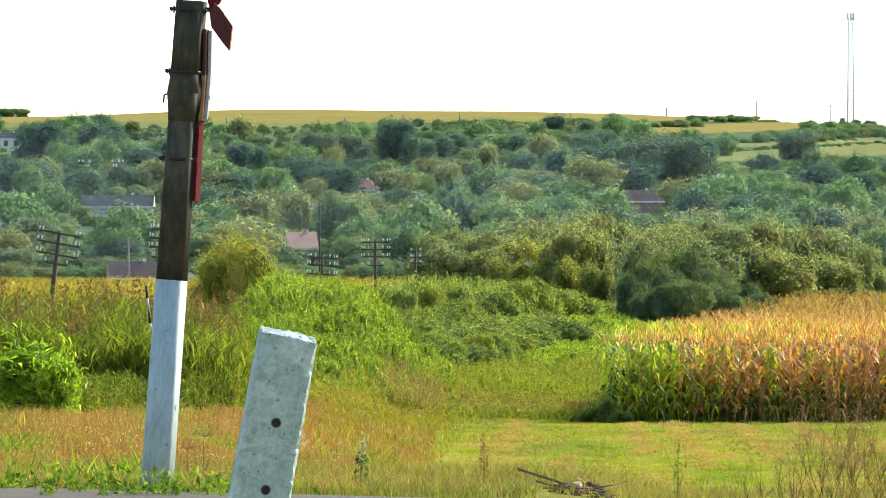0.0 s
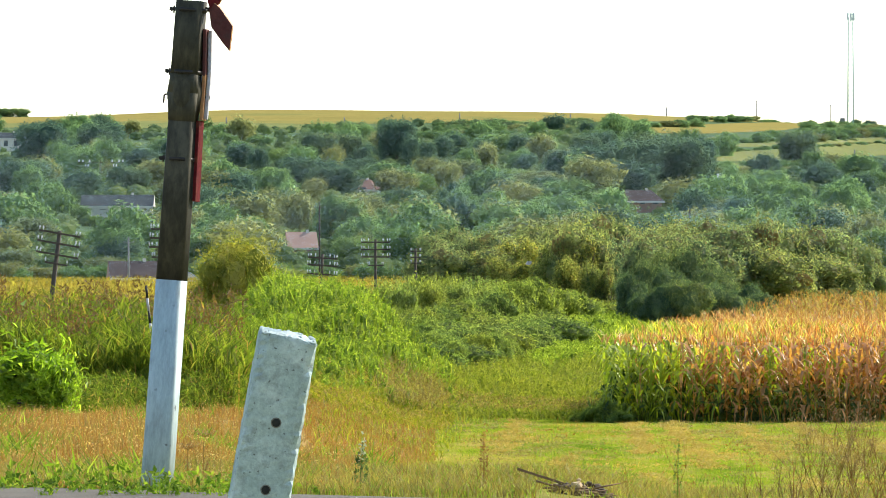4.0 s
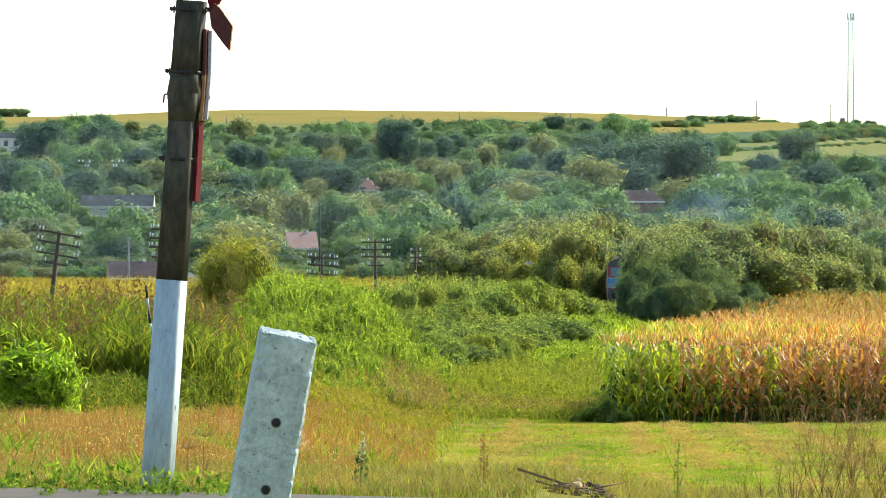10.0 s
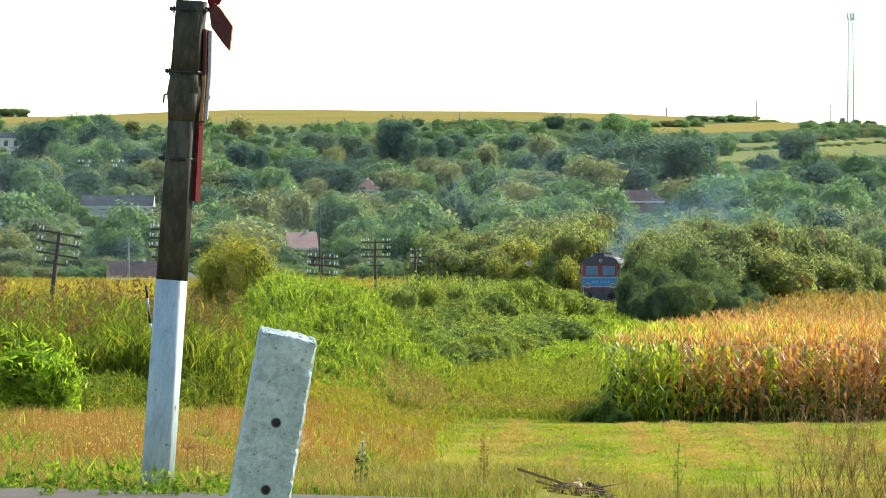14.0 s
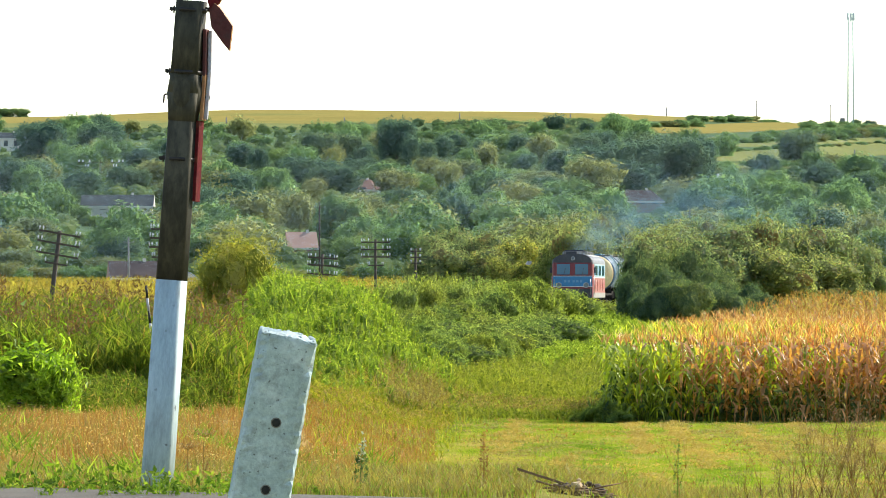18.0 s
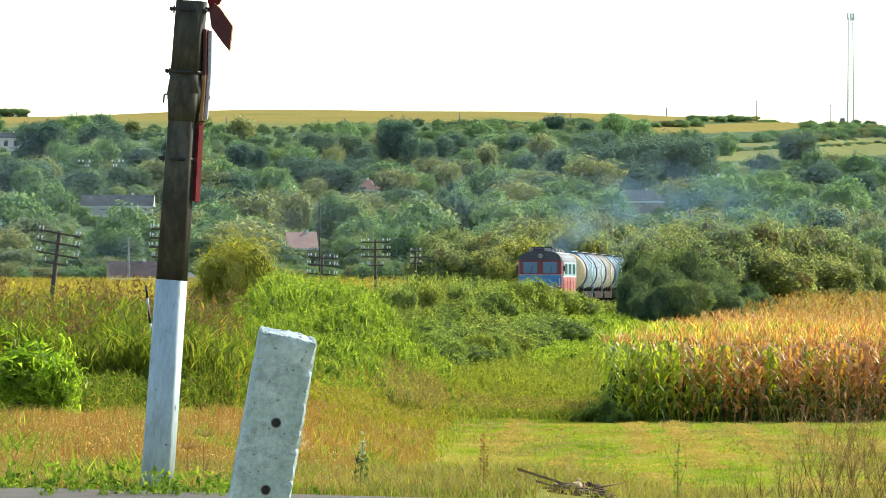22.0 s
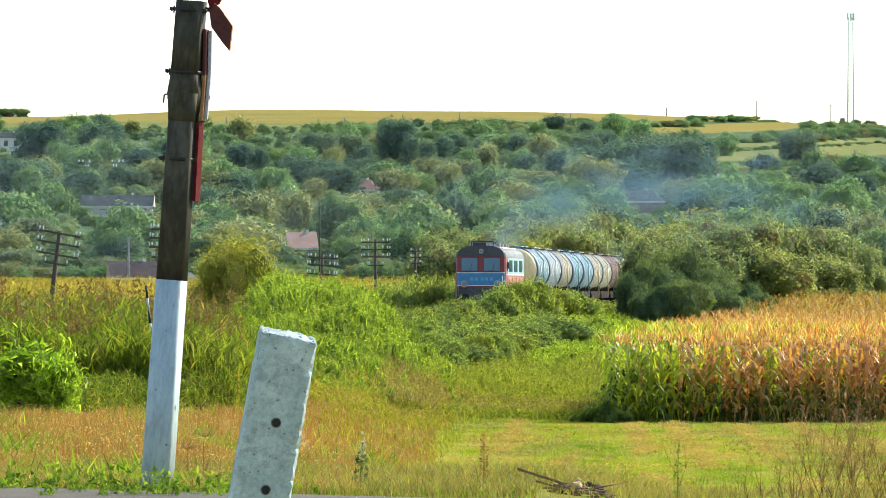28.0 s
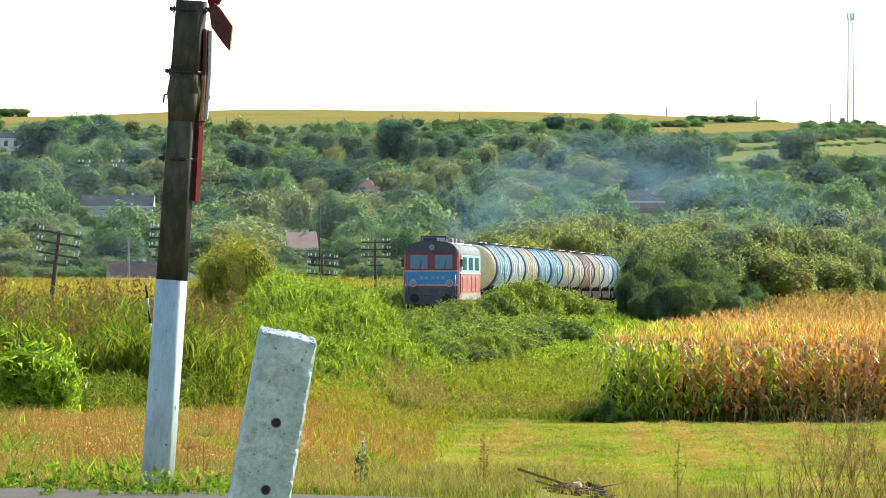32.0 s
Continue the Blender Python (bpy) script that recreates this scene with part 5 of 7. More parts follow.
def house(px, y, w, d, wall_h, roof_h, turn, roof, wall, label, lift=0.0, n_win=3, hip=0.0):
    x, yy, z = at(px, y)
    t = empty("house", pose(x, yy, z + lift, 0, 0, turn), label, "house", "village houses")
    walls = part("wall", box_bm(-w / 2, w / 2, -d / 2, d / 2, -3 - lift, wall_h), wall, t)
    bm = bmesh.new()
    e, hx = 0.45, w / 2 + 0.4
    vs = [bm.verts.new(p) for p in ((-hx, -d / 2 - e, wall_h - 0.1), (hx, -d / 2 - e, wall_h - 0.1), (hx, d / 2 + e, wall_h - 0.1), (-hx, d / 2 + e, wall_h - 0.1),
                                    (-hx + hip, 0, wall_h + roof_h), (hx - hip, 0, wall_h + roof_h))]
    for q in ((0, 1, 5, 4), (2, 3, 4, 5), (1, 2, 5), (3, 0, 4), (3, 2, 1, 0)):
        bm.faces.new([vs[i] for i in q])
    if not hip:
        for f in bm.faces:
            f.material_index = 1 if len(f.verts) == 3 else 0
    part("roof", bm, [roof, wall], t)
    part("chimney", box_bm(w * 0.2, w * 0.2 + 0.45, -0.2, 0.25, wall_h + roof_h * 0.5, wall_h + roof_h + 0.35, 0.03), M["plaster"], t)
    for i in range(n_win):
        xw = -w / 2 + w * (i + 0.5) / n_win
        f = part("window", box_bm(xw - 0.6, xw + 0.6, -d / 2 - 0.05, -d / 2 + 0.02, 0.9, wall_h - 0.5), M["plaster"], t)
        part("pane", box_bm(xw - 0.5, xw + 0.5, -d / 2 - 0.07, -d / 2 + 0.02, 1.0, wall_h - 0.6), M["dark_win"], f)
    part("eaves_board", box_bm(-hx, hx, -d / 2 - e - 0.05, -d / 2 - e, wall_h - 0.35, wall_h - 0.02), M["plaster"], t)
    return t


hy = hill_y(208, 396)
house(208, hy, span(148, 269, hy), 9, 1.7, 2.0, 0, M["roof_grey"], M["plaster"], "long low house with a dark grey roof and pale eaves", 1.3, 5)
house(236, 930, span(0, 80, 930), 8, 1.6, 2.2, 6, M["roof_brown"], M["gable_pink"], "low house with a dull brown roof behind the maize", 0.2, 3)
house(300, 935, 9, 7, 1.5, 2.0, 90, M["roof_grey"], M["plaster"], "small gabled outbuilding with a pale bargeboard", 0.2, 1)
hy = hill_y(532, 452)
house(532, hy, span(0, 46, hy), 5.0, 0.9, span(0, 28, hy), 8, M["roof_pink"], M["gable_pink"], "small house with a faded pink tiled roof", 0.2, 0)
hy = hill_y(1128, 376)
house(1128, hy, 7.4, 6, 1.2, 2.0, 16, M["roof_brown"], M["gable_pink"], "house with a brown hipped tile roof among dark trees", 0.8, 3, 1.5)
hy = hill_y(634, 345)
house(634, hy, 8, 7, 0.6, 2.0, -15, M["roof_tile"], M["plaster"], "old tiled roof showing through the trees", 0.4, 2, 2.0)
hy = hill_y(1278, 320)
house(1278, hy, 1.6, 1.6, 1.0, 0.5, 0, M["porcelain"], M["gable_pink"], "tiny hut with a bright metal roof", 0.0, 1)
hy = hill_y(2, 352)
house(-2, hy, 5, 6, 2.2, 2.2, 10, M["roof_tile"], M["plaster"], "house with a red tiled roof at the field's edge", 0.2, 2)
hy = hill_y(18, 268)
house(16, hy, 5, 6, 3.0, 1.5, 10, M["roof_grey"], M["plaster"], "pale walled house among trees", 0.2, 2)


def pole_thing(name, px, y, top, r, label, arms=(), lean=0.0, mat="tar_wood", category="utility pole", ins=1.0, tilt=0.0):
    """A pole with cross-arms; arms: (row, half width in view units, insulators a side)."""
    x, yy, z = at(px, y)
    h = high(top, y) - z
    t = empty(name, pose(x, yy, z, 0, lean, 6), label, category, "poles of the line")
    part("shaft", rod_bm((0, 0, -0.5), (0, 0, h), r, r * 0.75, 12), M[mat], t)
    for row, hw, n in arms:
        za, w = high(row, y) - z, span(0, hw, y)
        sl = math.tan(math.radians(tilt))
        bm = box_bm(-w, w, -r - 0.1, -r + 0.02, za - 0.045, za + 0.045, 0.01)
        for vtx in bm.verts:
            vtx.co.z -= vtx.co.x * sl
        part("cross_arm", bm, M[mat], t)
        for s in (-1, 1):
            for i in range(n):
                xa, za = s * w * (0.97, 0.8, 0.5)[i], high(row, y) - z - s * w * (0.97, 0.8, 0.5)[i] * sl
                bm = bmesh.new()
                rod(bm, (xa, -r - 0.04, za + 0.05), (xa, -r - 0.04, za + 0.14), 0.02, None, 6)
                rod(bm, (xa, -r - 0.04, za + 0.12), (xa, -r - 0.04, za + 0.12 + 0.07 * ins), 0.05 * ins, 0.04 * ins, 8)
                rod(bm, (xa, -r - 0.04, za + 0.12 + 0.07 * ins), (xa, -r - 0.04, za + 0.12 + 0.13 * ins), 0.04 * ins, 0.025 * ins, 8)
                part("insulator", bm, M["porcelain"], t, "white porcelain insulator")
    return t


pole_thing("telegraph_pole", 178, hill_y(178, 345), 282, 0.12, "far telegraph pole with bright white insulators", ((288, 40, 3), (296, 28, 2)), 0, ins=3.6)
arms4 = ((412, 37, 2), (430, 38, 2), (450, 38, 2), (466, 20, 1))
pole_thing("telegraph_pole", 78, 330, 407, 0.13, "leaning tarred telegraph pole with four cross-arms and white insulators", arms4, 7, ins=0.95, tilt=3)
pole_thing("telegraph_pole", 284, 345, 400, 0.13, "tarred telegraph pole with white insulators, half hidden", ((406, 26, 3), (422, 27, 3), (438, 28, 3), (456, 22, 2)), 2)
pole_thing("telegraph_pole", 565, 400, 450, 0.1, "dark telegraph pole with cross-arms and white insulators", ((457, 26, 3), (470, 27, 3), (486, 27, 3)), 2, ins=0.9, tilt=2)
pole_thing("telegraph_pole", 664, 440, 424, 0.1, "dark telegraph pole with cross-arms and white insulators", ((429, 26, 3), (442, 26, 3), (455, 26, 3), (470, 14, 2)), 0, ins=0.9)
pole_thing("telegraph_pole", 735, 520, 440, 0.12, "far telegraph pole with cross-arms", ((445, 9, 2), (456, 9, 2), (466, 9, 2)), 0)
for px, y, top, mat in ((227, 900, 420, "grey_pole"), (565, 960, 358, "tar_wood"), (1220, 1000, 370, "tar_wood")):
    pole_thing("power_pole", px, y, top, 0.14, "thin power pole in the village", ((top + 10, 9, 1),), 0, mat)
for px, base, top in ((1338, 207, 178), (1470, 213, 185), (1179, 208, 190), (1009, 218, 201), (813, 216, 201), (609, 224, 208), (400, 226, 208), (1512, 285, 266)):
    yb = hill_y(px, base)
    pole_thing("ridge_pole", px, yb, top, 0.22, "lone pole on the hill crest", ((top + 2, 3.5, 1),) if px in (1338, 1470) else (), 0, "grey_pole")


def mast():
    y = 2290.0
    x, yy, z = at(1505, y)
    h = high(24, y) - z
    t = empty("radio_mast", pose(x, yy, z), "pale green lattice radio mast on the hill crest", "radio mast")
    w0, w1, n = span(0, 5.5, y), span(0, 4.0, y), 22
    cs = ((-1, -1), (1, -1), (1, 1), (-1, 1))
    for cx, cy in cs:
        part("leg", rod_bm((cx * w0, cy * w0, -2), (cx * w1, cy * w1, h), 0.15, 0.12, 6), M["mast_green"], t)
    bm = bmesh.new()
    for i in range(n):
        z0, z1 = h * i / n, h * (i + 1) / n
        a, b = w0 + (w1 - w0) * i / n, w0 + (w1 - w0) * (i + 1) / n
        for j in range(4):
            p, q = cs[j], cs[(j + 1) % 4]
            rod(bm, (p[0] * a, p[1] * a, z0), (q[0] * b, q[1] * b, z1), 0.12, None, 4)
            rod(bm, (p[0] * a, p[1] * a, z0), (q[0] * a, q[1] * a, z0), 0.05, None, 4)
    part("bracing", bm, M["mast_green"], t)
    for k in range(3):
        part("antenna", box_bm(-0.25 + (k - 1) * 1.0, 0.25 + (k - 1) * 1.0, -1.2, -0.9, h - 2.4, h + 0.2, 0.05), M["porcelain"], t)
    part("equipment_hut", box_bm(-3.4, -1.9, -1.5, 1.0, -1, 2.6, 0.05), M["grey_pole"], t)
    return t


mast()

# ---- trees and bushes along the railway ----


def corn_edge(y):
    return 4.42 + 0.0615 * (y - 179)


ROW = []
for i in range(4):
    tr = tree("tree", 300 + i, 7.5, 7.5, 0.20, LEAF["walnut"], 9000, "half-turned green and brown roadside tree in a row", "tree", 0.7, 0.0, 0.2,
              pose(60 + 12 * i, 760, float(zg(60 + 12 * i, 760))), "tree row along the railway", 30, spread=0.6, sprig=0.55, big=0.3, fine=1)
    ROW.append(tr)
ROW_LEFT = ((770, 418, 80, 640), (812, 404, 90, 655), (860, 412, 90, 640), (905, 418, 80, 650), (950, 402, 95, 665), (1000, 396, 90, 660),
          (1050, 378, 105, 680), (1095, 396, 80, 700), (1140, 412, 70, 720), (1190, 395, 100, 600), (1240, 388, 110, 610), (1290, 400, 100, 600),
          (1335, 390, 100, 610), (1385, 402, 100, 620), (1440, 402, 110, 640))
ROW_RIGHT = ((1490, 412, 100, 650), (1530, 442, 70, 660), (1560, 480, 60, 670), (790, 440, 90, 630), (880, 440, 100, 630), (980, 430, 100, 640),
          (1060, 420, 90, 655), (1165, 408, 95, 562), (1148, 425, 80, 550), (1022, 404, 90, 604), (1048, 412, 70, 612), (1200, 415, 100, 570),
          (1230, 430, 120, 590), (1360, 440, 120, 600), (1460, 450, 110, 630))
for i, (px, top, w, y) in enumerate(ROW_LEFT + ROW_RIGHT):
    set_tree(ROW[i % 4], px, y, top, w * 1.45, i * 77, 7.5, 7.5, 0.2)

# trees hung with climbers, a green wall down to the ground beside the track
VINE = [tree("vine_hung_tree", 320 + i, 4.2, 7.0, 0.17, LEAF["vine"], 9000, "tree overgrown to the ground with yellow-green climbing vines", "tree", 0.7, -0.2, -0.6,
             pose(112 + 9 * i, 770, float(zg(112 + 9 * i, 770))), "tree row along the railway", 40, spread=0.6, sprig=0.5, big=0.24, core=0.66, fine=1) for i in range(2)]
for i, (px, top, w, y) in enumerate(((1052, 388, 62, 612), (1018, 398, 66, 616), (980, 412, 70, 622), (1064, 432, 42, 606), (938, 416, 76, 628), (1034, 425, 60, 602), (896, 420, 80, 632), (1050, 462, 56, 598), (1004, 446, 64, 600), (968, 448, 70, 604), (928, 452, 70, 608), (886, 450, 70, 612), (850, 440, 80, 630))):
    set_tree(VINE[i % 2], px, y, top, w * 1.12, i * 83, 4.2, 7.0, 0.3)

bm = box_bm(-0.2, 0.2, -0.02, 0.02, -0.16, 0.16, 0.01)
bmesh.ops.subdivide_edges(bm, edges=bm.edges[:], cuts=3, use_grid_fill=True)
for vtx in bm.verts:
    vtx.co += Vector((0.04 * math.sin(19 * vtx.co.z), 0.06 * math.sin(17 * vtx.co.x + 9 * vtx.co.z), 0.05 * math.sin(14 * vtx.co.x)))
ob = part("plastic_bag", bm, M["sign_white"])
ob.matrix_basis = pose((935 - 784) / F * 600.5, 600.5, high(466, 600.5), 0, 20, 0)
tagged(ob, "pale torn plastic bag caught in the climbing vines", "plastic bag")

DARK = []
for i in range(3):
    DARK.append(tree("bush", 340 + i, 4.6, 4.2, 0.13, LEAF["track_bush"], 11000, "dense dark green bush beside the track", "bush", 0.5, 0.0, 0.7,
                     pose(62 + 9 * i, 790, float(zg(62 + 9 * i, 790))), "dark bushes by the track", 9, spread=0.45, sprig=0.3, big=0.42, core=0.9, fine=1))
for i, (px, top, w, y) in enumerate(((1117, 480, 62, 468), (1152, 466, 74, 474), (1192, 470, 86, 470), (1164, 504, 70, 460), (1214, 500, 82, 460), (1248, 494, 84, 468), (1282, 510, 66, 468),
                                     (1310, 528, 56, 470), (1134, 516, 50, 460))):
    set_tree(DARK[i % 3], px, y, top, w * 1.1, i * 67, 4.6, 4.2, 0.2)

WILLOW = tree("willow_bush", 350, 4.4, 4.0, 0.095, LEAF["willow"], 19000, "pale yellow-green willow bush behind the reeds", "bush", 0.42, -0.1, 0.9, pose(*at(418, 262)), "", 30, spread=0.6, sprig=0.7, big=0.3, fine=1)
WILLOW.scale = (span(0, 180, 262) / 4.4, span(0, 150, 262) / 4.4, (high(416, 262) - at(418, 262)[2]) / 4.0)

GREY = []
for i in range(3):
    GREY.append(tree("bush", 360 + i, 3.2, 2.2, 0.10, LEAF["grey_bush"], 6200, "grey-green bush on the railway embankment", "bush", 0.6, 0.0, 0.6,
                           pose(58 + 6 * i, 810, float(zg(58 + 6 * i, 810))), "bushes on the embankment", 34, spread=0.65, sprig=0.8, big=0.26, fine=1))

for i, (px, top, w, y) in enumerate(((1228, 436, 104, 494), (1182, 450, 76, 494), (1276, 470, 90, 490), (1318, 500, 70, 486), (1345, 520, 50, 484))):
    set_tree(DARK[i % 3], px, y, top, w * 1.05, i * 59, 4.6, 4.2, 0.2)

CREST_BUSH = [tree("bush", 390 + i, 3.2, 2.2, 0.10, LEAF["crest_bush"], 6200, "dark green bush on the crest of the embankment", "bush", 0.6, 0.0, 0.6,
                         pose(58 + 6 * i, 816, float(zg(58 + 6 * i, 816))), "bushes on the embankment", 20, spread=0.55, sprig=0.5, big=0.34, fine=1) for i in range(2)]


def beside_track(px, d):
    """Distance at which the line d metres beside the track shows at px."""
    return (29.58 - d) / (0.076 - (px - 784) / F)


CREST = ((600, 535), (700, 545), (760, 542), (800, 530), (830, 524), (870, 520), (890, 503), (910, 495), (960, 499), (1000, 512), (1040, 522), (1080, 536), (1130, 546), (1180, 560))
rng = np.random.default_rng(31)
i = 0
for px in np.arange(640, 1110, 34):
    y = beside_track(px, 3.4)
    top = float(np.interp(px, [c[0] for c in CREST], [c[1] for c in CREST])) + rng.uniform(-2, 5)
    set_tree(CREST_BUSH[i % 2] if px > 880 else GREY[i % 3], px, y, top, rng.uniform(80, 110), i * 71, 3.2, 2.2, 0.35)
    i += 1
for px, top in ((1100, 545), (1140, 548), (1175, 566)):
    set_tree(GREY[i % 3], px, beside_track(px, 4.0), top, 70, i * 71, 3.2, 2.2, 0.3)
    i += 1
for d in (4.6, 5.6, 6.6, 7.5, 8.4):
    for px in np.arange(725 + 5 * d, 1000 if d < 5 else 985, 42):
        y = beside_track(px, d)
        x, yy, z = at(px, y)
        set_tree(GREY[i % 3], px + rng.uniform(-8, 8), y, HOR - (z + rng.uniform(1.15, 1.7) - EYE) * F / y, rng.uniform(125, 165), i * 71, 3.2, 2.2, 0.4)
        i += 1
# extra bushes added to stand for the shaded sides and recesses of the bank
for k, (px, d, hgt, w) in enumerate(((748, 5.6, 1.9, 60), (752, 6.6, 1.6, 60), (768, 7.6, 1.35, 70), (790, 8.3, 1.0, 60), (846, 8.7, 1.15, 60), (872, 8.9, 1.05, 60), (895, 9.0, 0.8, 50), (900, 3.4, 2.0, 50), (1040, 6.0, 1.0, 70), (690, 5.6, 1.1, 80), (930, 4.6, 1.2, 70), (1000, 5.0, 1.0, 60))):
    y = beside_track(px, d)
    set_tree(CREST_BUSH[k % 2], px, y - 1.0, HOR - (at(px, y)[2] + hgt + 0.25 - EYE) * F / y, w * 1.2, k * 50, 3.2, 2.2, 0.2)
for k, (px, y, hgt, w) in enumerate(((1074, 174.6, 0.6, 52), (1048, 175.2, 0.4, 46), (1100, 174.0, 0.35, 50), (1022, 175.6, 0.25, 40))):
    set_tree(CREST_BUSH[k % 2], px, y, HOR - (at(px, y)[2] + hgt - EYE) * F / y, w, k * 60, 3.2, 2.2, 0.1)
# pale-leaved shrubs on the far side of the track
PALE = tree("bush", 399, 3.2, 2.2, 0.12, LEAF["pale_shrub"], 5200, "pale green leafy shrub beyond the track", "bush", 0.6, 0.0, 0.6,
            pose(78, 816, float(zg(78, 816))), "bushes beyond the track", 26, spread=0.7, sprig=1.0, big=0.28, fine=1)
for px, top, w, y in ((640, 512, 80, 425), (690, 500, 80, 425), (740, 492, 80, 430), (790, 492, 70, 452), (830, 494, 70, 475), (868, 498, 60, 500), (765, 498, 60, 425), (715, 506, 56, 418), (812, 502, 60, 448), (850, 506, 50, 470)):
    set_tree(PALE, px, y, top, w, i * 71, 3.2, 2.2, 0.2)
    i += 1

BRIGHT = tree("broadleaf_bush", 380, 1.5, 1.45, 0.125, LEAF["big_leaf"], 2200, "bright green large-leaved bush at the edge of the reeds", "bush", 0.42, -0.12, -0.5,
              pose(*at(40, 115)), "", 30, spread=0.75, sprig=1.5, big=0.24, core=0.7)
BRIGHT.scale = (span(0, 185, 115) / 1.5, span(0, 150, 115) / 1.5, (high(600, 115) - at(40, 115)[2]) / 1.45)
c = copy_thing(BRIGHT, pose(*at(105, 114.5), 0, 0, 140))
c.scale = (span(0, 90, 114.5) / 1.5,) * 2 + ((high(625, 114.5) - at(105, 114.5)[2]) / 1.45,)

# ---- grasses ----


def scatter(rng, n, y0, y1, px0, px1, power=1.0):
    """Points on the ground, even across the view, denser towards the near side with power."""
    y = y0 + (y1 - y0) * rng.uniform(0, 1, n) ** power
    lo = px0(y) if callable(px0) else px0
    hi = px1(y) if callable(px1) else px1
    x = (lo + (hi - lo) * rng.uniform(0, 1, n) - 784) / F * y
    return np.stack([x, y, zg(x, y)], 1)


rng = np.random.default_rng(21)
# reeds
b = scatter(rng, 4000, 124, 168, -30, lambda y: 360 + 90 * rng.uniform(0, 1, len(y)) ** 2, 1.3)
h = 2.25 * (0.8 + 0.14 * waves(rng, b * np.array([1, 0.3, 0]), 1.5)) * (1 - 0.1 * smooth((b[:, 0] + 5.5) / 2)) * (0.72 + 0.28 * smooth((b[:, 1] - 124) / 14))
v1 = blades(rng, b, h, 0.03, 0.35, 0.4)
lp = np.repeat(b, 12, 0)
u = rng.uniform(0.05, 0.9, len(lp))
lp[:, 2] += np.repeat(h, 12) * u
lp[:, :2] += rng.normal(size=(len(lp), 2)) * 0.08
v2 = blades(rng, lp, 0.36, 0.036, 0.8, 0.9)
v, f = join(v1, v2)
put_mesh("reed_bed", v, f, LEAF["reed"], None, "stuff", "tall green and brown reeds in a ditch", "reeds")
pl = b[rng.uniform(0, 1, len(b)) < 0.075]
hp = 2.25 * (0.82 + 0.18 * np.sin(pl[:, 0] * 2.1 + pl[:, 1] * 0.3))
pp = np.repeat(pl, 14, 0)
pp[:, 2] += np.repeat(hp, 14) + rng.uniform(-0.12, 0.22, len(pp))
pp[:, :2] += rng.normal(size=(len(pp), 2)) * 0.04
v, f = leaves(rng, pp, 0.10, 0.03, 1.2)
put_mesh("reed_plumes", v, f, LEAF["reed_plume"], None, "stuff", "brown feathery reed plumes", "reeds")

# brown flowering stalks above the reeds
b = scatter(rng, 200, 127, 150, -30, 430, 1.2)
hb = rng.uniform(1.7, 2.35, len(b))
v1 = blades(rng, b, hb, 0.016, 0.3, 0.3)
pp = np.repeat(b, 16, 0)
u = np.tile(np.linspace(0, 1, 16), len(b))
az = np.repeat(rng.uniform(0, 6.28, len(b)), 16)
pp[:, 2] += np.repeat(hb, 16) * 0.88 + 0.28 * u - 0.16 * u * u
pp[:, 0] += 0.26 * u * u * np.cos(az)
pp[:, 1] += 0.26 * u * u * np.sin(az)
v, f = join(v1, leaves(rng, pp + rng.normal(size=pp.shape) * 0.012, 0.075, 0.02, 0.6))
put_mesh("reed_stalks", v, f, LEAF["reed_plume"], None, "stuff", "brown reed stalks with drooping plumes", "reeds")

# sedge and low weeds closing the foot of the reeds
b = scatter(rng, 1700, 115, 127, 90, 440, 0.7)
b = b[np.sin(b[:, 0] * 1.9) + 0.6 * np.sin(b[:, 0] * 4.3 + 1) + (b[:, 1] - 120) * 0.25 + rng.uniform(-0.5, 0.5, len(b)) > 0.0]
h = rng.uniform(0.3, 0.75, len(b)) * (0.6 + 0.4 * smooth((b[:, 1] - 113) / 8))
v, f = plumes(rng, b, h, 0.07 + 0.08 * h, 20, 0.15, 0.024, 0.7, 1.6, False)
put_mesh("sedge", v, f, LEAF["reed"], None, "stuff", "green and brownish sedge closing the foot of the reeds", "reeds")

# ragged green front of the reeds
b = scatter(rng, 6500, 112, 132, -30, 470, 0.6)
b = b[np.sin(b[:, 0] * 2.3) + 0.7 * np.sin(b[:, 0] * 5.1 + 1) + (b[:, 1] - 126) * 0.22 + rng.uniform(-0.6, 0.6, len(b)) > 0.2]
v, f = blades(rng, b, rng.uniform(0.25, 0.8, len(b)), 0.035, 0.6, 0.8)
put_mesh("reed_front", v, f, LEAF["reed"], None, "stuff", "short green reeds and grass before the ditch", "reeds")

# lush weeds on the mound: leafy plumes standing close together
b = scatter(rng, 11000, 176, 262, 300, 800, 1.0)
dd = mound(b[:, 0], b[:, 1])
b = b[rng.uniform(0, 1, len(b)) < dd * 1.5 - 0.08]
dd = mound(b[:, 0], b[:, 1])
h = (0.38 + 0.5 * dd) * (0.9 + 0.22 * waves(rng, b * np.array([1, 0.25, 0]), 1.6)) * rng.uniform(0.75, 1.3, len(b))
v, f = join(plumes(rng, b, h, 0.11 + 0.12 * h, 26, 0.10, 0.038), blades(rng, b[::2], h[::2] * 1.25, 0.03, 0.3, 0.4))
put_mesh("mound_weeds", v, f, LEAF["lush"], None, "stuff", "lush bright green tall weeds over a mound", "weeds")

